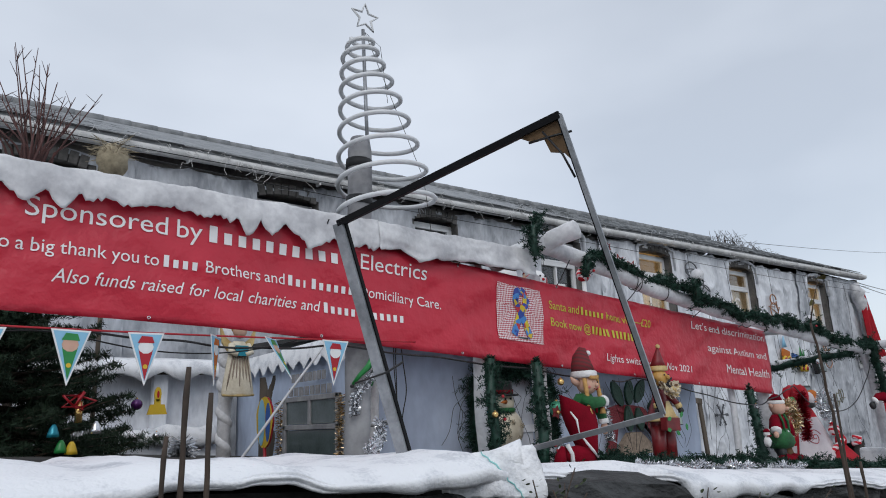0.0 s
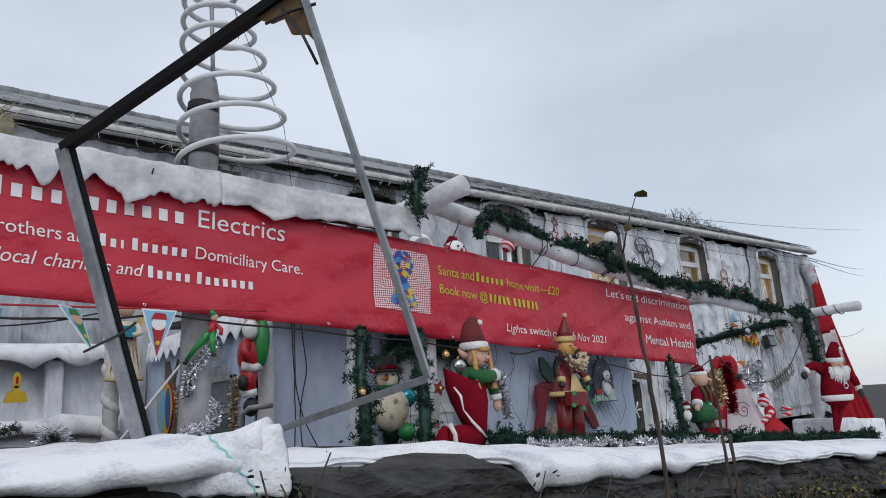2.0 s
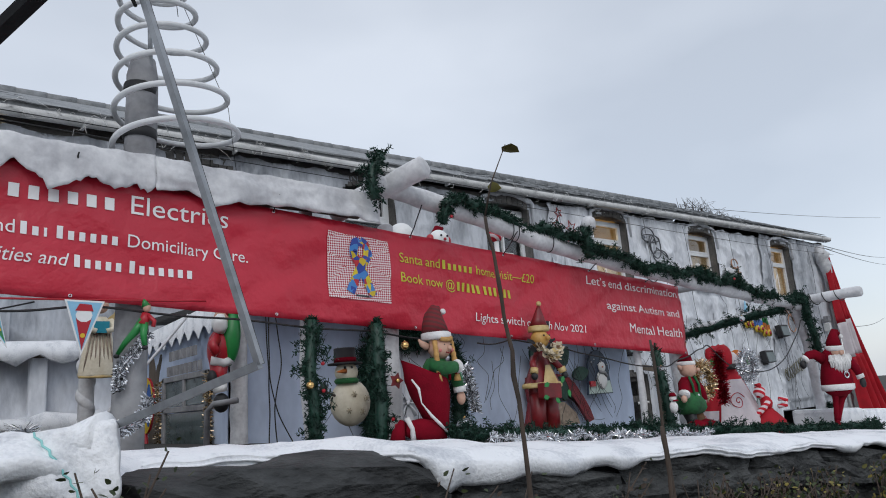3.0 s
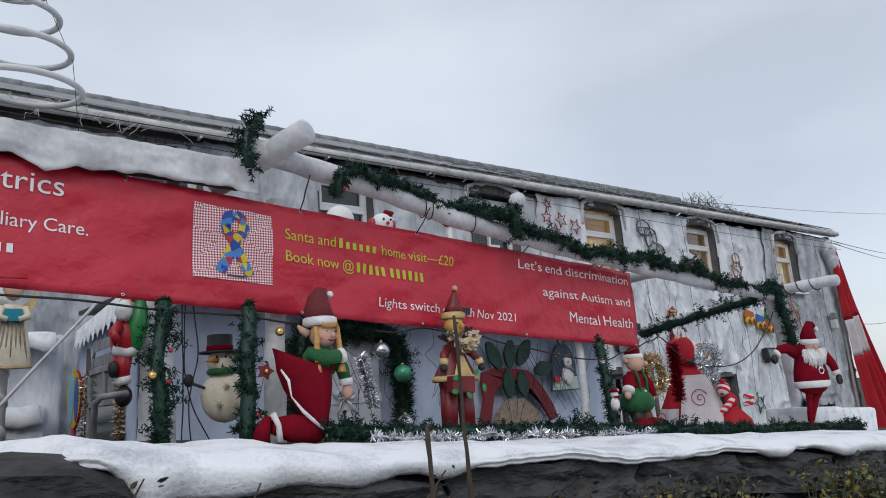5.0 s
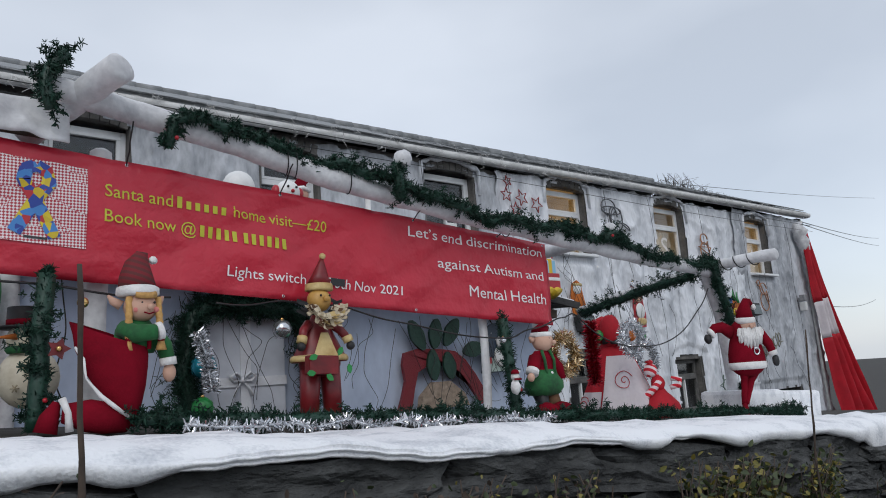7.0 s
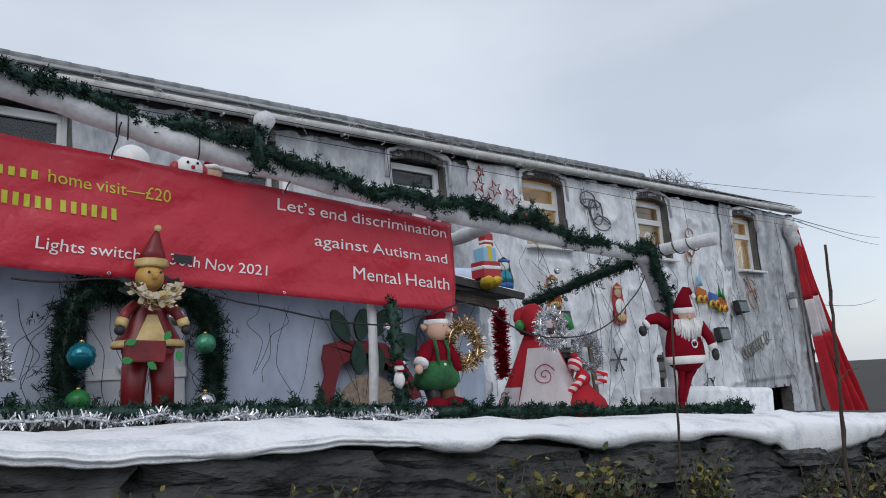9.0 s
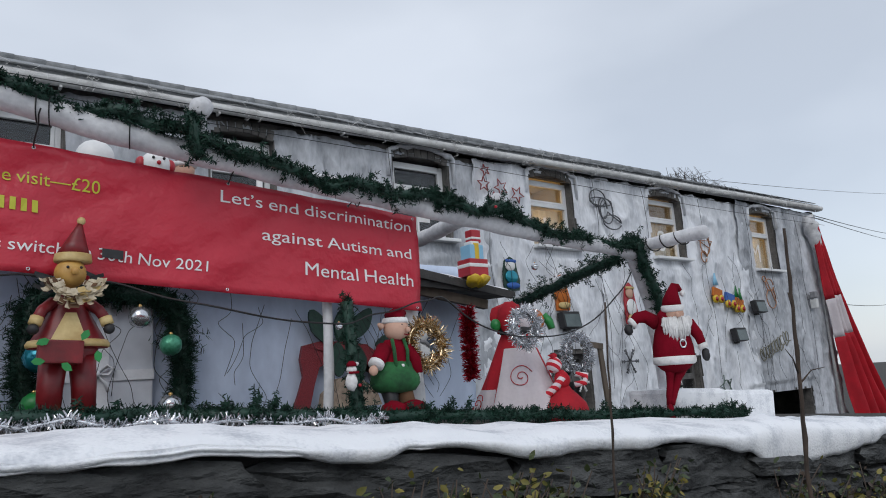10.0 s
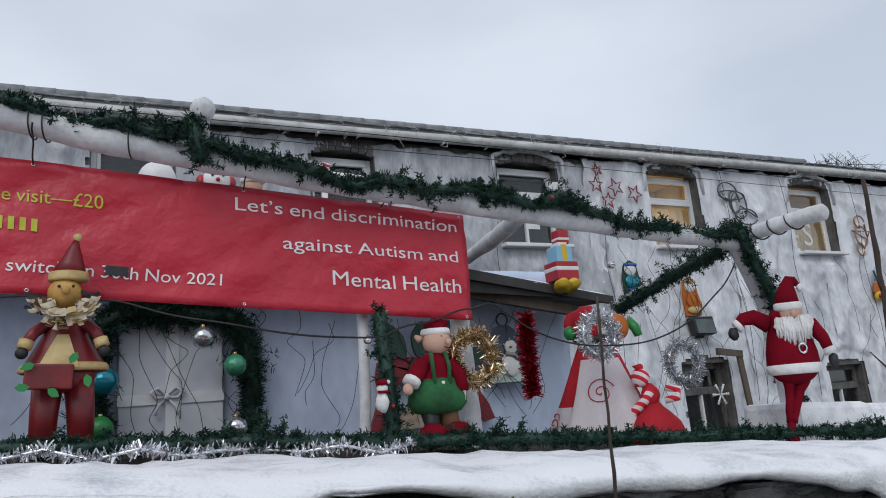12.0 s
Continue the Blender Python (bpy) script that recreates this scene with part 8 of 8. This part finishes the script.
    tagged(b.done("paper_notice"), "small white paper on the window pane", "paper")
    # leaning plank by the lower window
    b = Build()
    bar(b, (13.60, 8.44, 0.5), (13.52, 8.46, 1.98), 0.10, 0.04, M_WOOD, (0, 1, 0))
    bar(b, (13.06, 8.46, 2.00), (13.57, 8.44, 1.94), 0.10, 0.04, M_WOOD, (0, 1, 0))
    tagged(b.done("window_plank"), "weathered brown plank framing the lower window", "plank")


M_REDWIRE = mat("red_light_wire", (0.34, 0.04, 0.04), (0.2, 0.02, 0.02), 10, 0.4, 0.0)
M_GREYWIRE = mat("grey_light_wire", (0.10, 0.11, 0.12), (0.06, 0.06, 0.07), 10, 0.4, 0.0)
M_ORANGEWIRE = mat("amber_light_wire", (0.42, 0.20, 0.10), (0.3, 0.13, 0.06), 10, 0.4, 0.0)
M_GOLDWIRE = mat("olive_light_wire", (0.20, 0.19, 0.13), (0.12, 0.115, 0.08), 10, 0.4, 0.0)
M_GREENWIRE = mat("dull_green_light_wire", (0.09, 0.14, 0.11), (0.05, 0.08, 0.065), 10, 0.4, 0.0)


def build_end_drape():
    """Red and white cloth that hangs from the end of the eaves and spreads out at the foot."""
    b = Build()
    n, k = 28, 40
    vs, mats_at = [], []
    for j in range(k + 1):
        t = j / k
        z = 4.75 - 5.35 * t
        left = 21.87 + 0.35 * t + 0.25 * t * t
        width = 0.30 + 0.55 * t + 1.35 * t * t
        for i in range(n + 1):
            s = i / n
            fold = math.sin(s * 22 + 1.5 * math.sin(t * 3)) * (0.05 + 0.10 * t)
            vs.append((left + width * s, 8.36 + fold - 0.15 * t + 0.05 * noise.noise(Vector((s * 4, t * 5, 0))), z + 0.04 * math.sin(s * 9)))
    fr, fw = [], []
    for j in range(k):
        t = j / k
        for i in range(n):
            s = i / n
            f = (j * (n + 1) + i, j * (n + 1) + i + 1, (j + 1) * (n + 1) + i + 1, (j + 1) * (n + 1) + i)
            (fw if 0.34 < t + 0.05 * s < 0.51 and s < 0.8 else fr).append(f)
    b.add(vs, fr, M_CLOTHRED)
    b.add(vs, fw, M_CLOTHWHITE)
    ob = b.done("red_drape")
    ob.modifiers.new("thick", "SOLIDIFY").thickness = 0.006
    tagged(ob, "long red and white cloth hung from the end of the eaves", "drape")
    t = Build().ball((22.6, 8.1, -0.15), (0.25, 0.3, 0.2), M_BLACK, rough=0.3)
    tagged(t.done("black_boot"), "rounded black boot shape at the drape's foot", "boot")
    f = Build().tube(line3((21.80, 8.45, 5.0), (22.18, 8.40, 4.0), 8, wob=0.06, seed=2), [0.10, 0.16, 0.18, 0.16, 0.17, 0.14, 0.12, 0.10, 0.06], M_WRAP, 10, rough=0.4)
    tagged(f.done("wadding_bundle"), "loose white wadding bundle at the eaves corner", "wadding")


# ---------------------------------------------------------------- cables
def cable(name, pts, r, label, m=None, sag=0.0, wob=0.0, seed=0, group="black cables"):
    p = []
    for a, c in zip(pts, pts[1:]):
        p += line3(a, c, 10, sag, wob, seed)[:-1]
    p.append(Vector(pts[-1]))
    for _ in range(6):
        p = [p[0]] + [(a + 2 * q + c) / 4 for a, q, c in zip(p, p[1:], p[2:])] + [p[-1]]
    return tagged(Build().tube(p, r, m or M_CABLE, 5).done(name), label, "cable", group)


def build_cables():
    rng = random.Random(33)
    cable("light_cable", [(4.05, 2.97, 1.96), (4.34, 3.03, 1.99), (4.62, 3.04, 1.975), (4.95, 2.95, 1.875), (5.45, 2.92, 1.80), (5.60, 2.90, 1.84), (5.85, 2.90, 1.90), (6.0, 2.92, 1.94), (6.25, 2.92, 1.78), (6.60, 2.92, 1.73), (6.95, 2.92, 1.78), (7.25, 2.93, 1.95), (7.42, 2.93, 2.10)], 0.004, "black fairy-light cable looped across the display", sag=0.02)
    cable("light_cable", [(0.5, 3.04, 2.13), (1.35, 3.04, 2.14), (1.72, 3.03, 2.11), (2.0, 3.02, 2.09), (2.35, 3.03, 2.12), (2.9, 3.03, 2.075), (3.5, 3.03, 2.03), (3.9, 3.02, 1.985)], 0.0045, "black cable hanging along the banner's lower edge", sag=0.018)
    cable("light_cable", [(0.6, 3.2, 2.10), (1.3, 3.2, 2.16), (1.75, 3.15, 2.07), (2.2, 3.1, 2.13)], 0.003, "thin black cable under the banner", sag=0.02)
    for k in range(3):
        x = 3.78 + 0.03 * k
        cable("hanging_cable", [(x, 4.74, 2.42), (x + rng.uniform(-.05, .05), 4.72, 2.0), (x + rng.uniform(-.04, .04), 4.72, 1.75), (x + rng.uniform(0, .2) * (k % 2), 4.72, 1.42)], 0.0042, "black cable hanging down the hut sheet", wob=0.02, seed=k)
    # net of thin light wires over the hut sheet
    for k in range(40):
        x = rng.uniform(4.2, 7.6)
        z = rng.uniform(1.9, 2.3)
        pts = [(x, 4.69, z)]
        for _ in range(rng.randrange(3, 6)):
            q = pts[-1]
            pts.append((q[0] + rng.uniform(-.14, .14), 4.69, max(1.42, q[2] - rng.uniform(0.06, 0.24))))
        ob = cable("net_light_wire", pts, 0.0020, "thin dark net-light wire over the sheet", sag=0.008, seed=k, group="net-light wires on the hut")
    # wires over the house front
    for k in range(46):
        x = rng.uniform(11.2, 21.0)
        z = rng.uniform(1.6, 3.9)
        pts = [(x, 8.50, z)]
        for _ in range(rng.randrange(3, 7)):
            q = pts[-1]
            pts.append((q[0] + rng.uniform(-.3, .3), 8.49, max(0.4, q[2] - rng.uniform(0.1, 0.55))))
        cable("front_light_wire", pts, 0.0035, "dark light wire straggling over the fleece", sag=0.03, seed=k, group="light wires on the house front")
    for x in (9.4, 11.25, 13.85, 15.3, 17.2, 19.0, 21.3):
        pts = [(x, 8.52, 5.0), (x + 0.05, 8.50, 4.2), (x - 0.06, 8.50, 3.4), (x + 0.08, 8.50, 2.4), (x, 8.50, 1.2)]
        cable("drop_wire", pts, 0.0045, "dark wire dropping down the house front", wob=0.03, seed=x, group="light wires on the house front")
    # sagging wires below the eaves and the service lines beyond
    cable("eaves_wire", [(-2, 8.2, 4.90), (8, 8.2, 4.95), (22.4, 8.3, 4.95)], 0.006, "thin dark wire strung below the gutter", sag=0.05)
    cable("eaves_wire", [(2, 7.6, 4.55), (11, 8.2, 4.75), (22.4, 8.3, 4.80)], 0.005, "thin dark wire strung before the house", sag=0.06)
    cable("service_line", [(25, 14, 8.0), (63.6, 20, 13.2)], 0.010, "overhead service line running past the roof", sag=0.15)
    cable("service_line", [(22.4, 8.7, 5.2), (62.8, 20, 9.9)], 0.012, "overhead service line from the eaves", sag=0.15)
    cable("service_line", [(22.4, 8.7, 5.15), (62.5, 20, 9.3)], 0.012, "overhead service line from the eaves", sag=0.12)
    cable("service_line", [(22.4, 8.8, 2.9), (60, 20, 5.1)], 0.012, "low overhead line beyond the house", sag=0.3)
    # bare bush behind the roof end
    sh = thing("bare_bush", (27, 15, 4), "bare thorny bush behind the end of the roof", "bush")
    b = Build()
    for k in range(150):
        x = rng.uniform(24.6, 29.5)
        h = 7.95 + 0.5 * math.exp(-((x - 26.6) / 1.6) ** 2) + rng.uniform(-.3, .25)
        p = [(x + rng.uniform(-.4, .4), 14.6, 5.0), (x + rng.uniform(-.4, .4), 14.5, 6.6)]
        p.append((x + rng.uniform(-.5, .5), 14.4, h - 0.25))
        p.append((x + rng.uniform(-.8, .8), 14.3, h))
        b.tube(p, [0.02, 0.014, 0.009, 0.005], M_STEM, 4)
    tw = b.done("twigs", sh)
    tw["kind"] = "stuff"
    Build().tube([(27, 15, -2), (27, 14.6, 5.2)], [0.2, 0.1], M_STEM, 8).done("trunk", sh)


# ---------------------------------------------------------------- plants by the wall
def leaf(b, c, size, way, m, rng):
    d = Vector(way).normalized()
    s = d.cross(Vector((rng.gauss(0, 1), rng.gauss(0, 1), rng.gauss(0, 1)))).normalized()
    n = d.cross(s)
    c = Vector(c)
    vs = [c, c + d * size * 0.3 + s * size * 0.28 + n * size * 0.06, c + d * size * 0.7 + s * size * 0.22 + n * size * 0.05, c + d * size, c + d * size * 0.7 - s * size * 0.22 + n * size * 0.05, c + d * size * 0.3 - s * size * 0.28 + n * size * 0.06, c + d * size * 0.5]
    b.add(vs, [(0, 1, 6), (1, 2, 6), (2, 3, 6), (3, 4, 6), (4, 5, 6), (5, 0, 6)], m)


def build_plants():
    rng = random.Random(41)

    def patch(x0, x1, ztop, zbot, count, size, mats, label, y=1.66):
        th = thing("bramble", (0.5 * (x0 + x1), y, road_z(x0)), label, "bramble", "brambles at the wall")
        st = Build()
        lv = Build()
        for k in range(max(8, count // 14)):
            xa = rng.uniform(x0, x1)
            if noise.noise(Vector((xa * 5.0, x0, 2.0))) < -0.12:
                xa = x0 + (x1 - x0) * (0.2 + 0.4 * rng.random())
            pts = [(xa + rng.uniform(-.1, .1), y + 0.02, zbot - 0.4)]
            zt = rng.uniform(zbot, ztop) - 0.075 * (xa - x0)
            pts.append((xa, y - rng.uniform(0, .06), 0.5 * (zbot + zt) - 0.06))
            pts.append((xa + rng.uniform(-.12, .12), y - rng.uniform(0, .10), zt))
            st.tube(pts, [0.004, 0.003, 0.0015], M_STEM, 5)
            for _ in range(14):
                t = rng.random()
                p = Vector(pts[1]).lerp(Vector(pts[2]), t) + Vector((rng.gauss(0, .024), rng.gauss(0, .016), rng.gauss(-.005, .020)))
                leaf(lv, p, size * rng.uniform(0.5, 1.2), (rng.gauss(0, 1), -0.6, rng.gauss(0, .8)), mats[rng.randrange(len(mats))], rng)
        st.done("stems", th)["kind"] = "stuff"
        o = lv.done("leaves", th)
        o["kind"] = "stuff"

    patch(3.55, 4.55, 1.45, 1.25, 3600, 0.018, [M_LEAF, M_LEAF, M_LEAF, M_STEM, M_STEM, M_YLEAF], "dry small-leaved bramble trailing over the stones")
    patch(4.85, 5.75, 1.35, 1.12, 3400, 0.025, [M_LEAF, M_LEAF, M_YLEAF, M_LEAF, M_YLEAF], "green and yellowing leafy shrub before the wall")
    patch(2.52, 2.74, 1.60, 1.36, 300, 0.019, [M_LEAF, M_STEM], "small ivy growing from the stone joint")
    patch(2.85, 3.30, 1.58, 1.38, 130, 0.018, [M_STEM, M_STEM, M_LEAF], "withered bramble tips over the white wadding", y=1.62)
    patch(2.05, 2.16, 1.68, 1.50, 70, 0.016, [M_LEAF], "little green weed below the wadding's torn end", y=1.62)
    patch(6.1, 8.5, 1.22, 1.0, 1500, 0.026, [M_LEAF, M_LEAF, M_YLEAF, M_STEM], "leafy bramble along the far wall", y=1.64)

    def stalk(pts, r, label, leaves=(), twigs=()):
        th = thing("dry_stalk", pts[0], label, "stalk", "bare stalks by the road")
        p = []
        for a, c in zip(pts, pts[1:]):
            p += line3(a, c, 8, wob=0.004, seed=pts[0][0])[:-1]
        p.append(Vector(pts[-1]))
        n = len(p)
        b = Build().tube(p, [r * (1 - 0.45 * i / n) * (1.25 if i % 5 == 0 else 1.0) for i in range(n)], M_STEM, 8)
        b.done("stem", th)
        for tw in twigs:
            Build().tube(tw, [r * 0.4, r * 0.25, r * 0.15][:len(tw)], M_STEM, 6).done("twig", th)
        for c, sz, w in leaves:
            lf = Build()
            leaf(lf, c, sz, w, M_YLEAF, rng)
            lf.done("leaf", th, "yellow leaf")

    stalk([(2.48, 1.13, 0.2), (2.475, 1.13, 1.5), (2.467, 1.137, 1.77), (2.445, 1.14, 1.955)], 0.0042, "tall bare stalk with two yellow leaves on top",
          leaves=[((2.455, 1.14, 2.00), 0.028, (1, 0, 0.05)), ((2.47, 1.12, 2.055), 0.036, (1, 0, -0.05))], twigs=[[(2.445, 1.14, 1.955), (2.452, 1.13, 2.0), (2.478, 1.12, 2.06)]])
    stalk([(3.29, 1.46, 0.15), (3.30, 1.48, 1.4), (3.286, 1.48, 1.816)], 0.0055, "tall bare brown stalk by the road")
    stalk([(3.13, 1.36, 0.15), (3.13, 1.37, 1.4), (3.125, 1.37, 1.62)], 0.006, "short cut-off bare stalk by the road")
    stalk([(5.83, 1.26, 0.0), (5.815, 1.25, 1.27), (5.80, 1.22, 1.6), (5.785, 1.20, 1.86)], 0.0062, "slender bare sapling with side twigs",
          twigs=[[(5.806, 1.23, 1.50), (5.77, 1.22, 1.54), (5.73, 1.215, 1.565)], [(5.806, 1.23, 1.48), (5.85, 1.22, 1.51), (5.90, 1.21, 1.515)], [(5.797, 1.215, 1.66), (5.775, 1.21, 1.70)]])
    stalk([(5.39, 1.48, 0.0), (5.385, 1.48, 1.3), (5.375, 1.445, 1.70)], 0.0038, "thin bare sapling before the wall")
    stalk([(1.125, 1.15, 0.3), (1.122, 1.15, 1.6), (1.130, 1.15, 1.845)], 0.0042, "dark dry stalk close to the road")
    stalk([(1.15, 1.16, 0.3), (1.148, 1.15, 1.6), (1.153, 1.15, 1.82)], 0.0040, "dark dry stalk close to the road")
    stalk([(1.10, 1.15, 0.3), (1.105, 1.15, 1.6), (1.112, 1.15, 1.78)], 0.0035, "dark dry stalk close to the road")


# ---------------------------------------------------------------- put together
build_ground()
build_hill()
build_house_wall()
build_cladding()
for k, (l, r, s, h) in enumerate(UPPER + LOWER, 1):
    build_window(k, l, r, s, h, {6: 1, 7: 2, 8: 1}.get(k, 0))
build_snow()
build_torn_end()
build_banner()
build_hut()
build_arbour()
build_beam_fringe()
build_spiral_tree()
build_steel_frame()
build_end_drape()
build_plush_santa()
build_tin_santa()
build_girl_elf()
build_boy_elf()
build_snowman()
build_cloth_figures()
build_wall_santa()
build_left_end()
build_front_decor()
build_cables()
build_plants()
build_roof()
build_garden_wall()
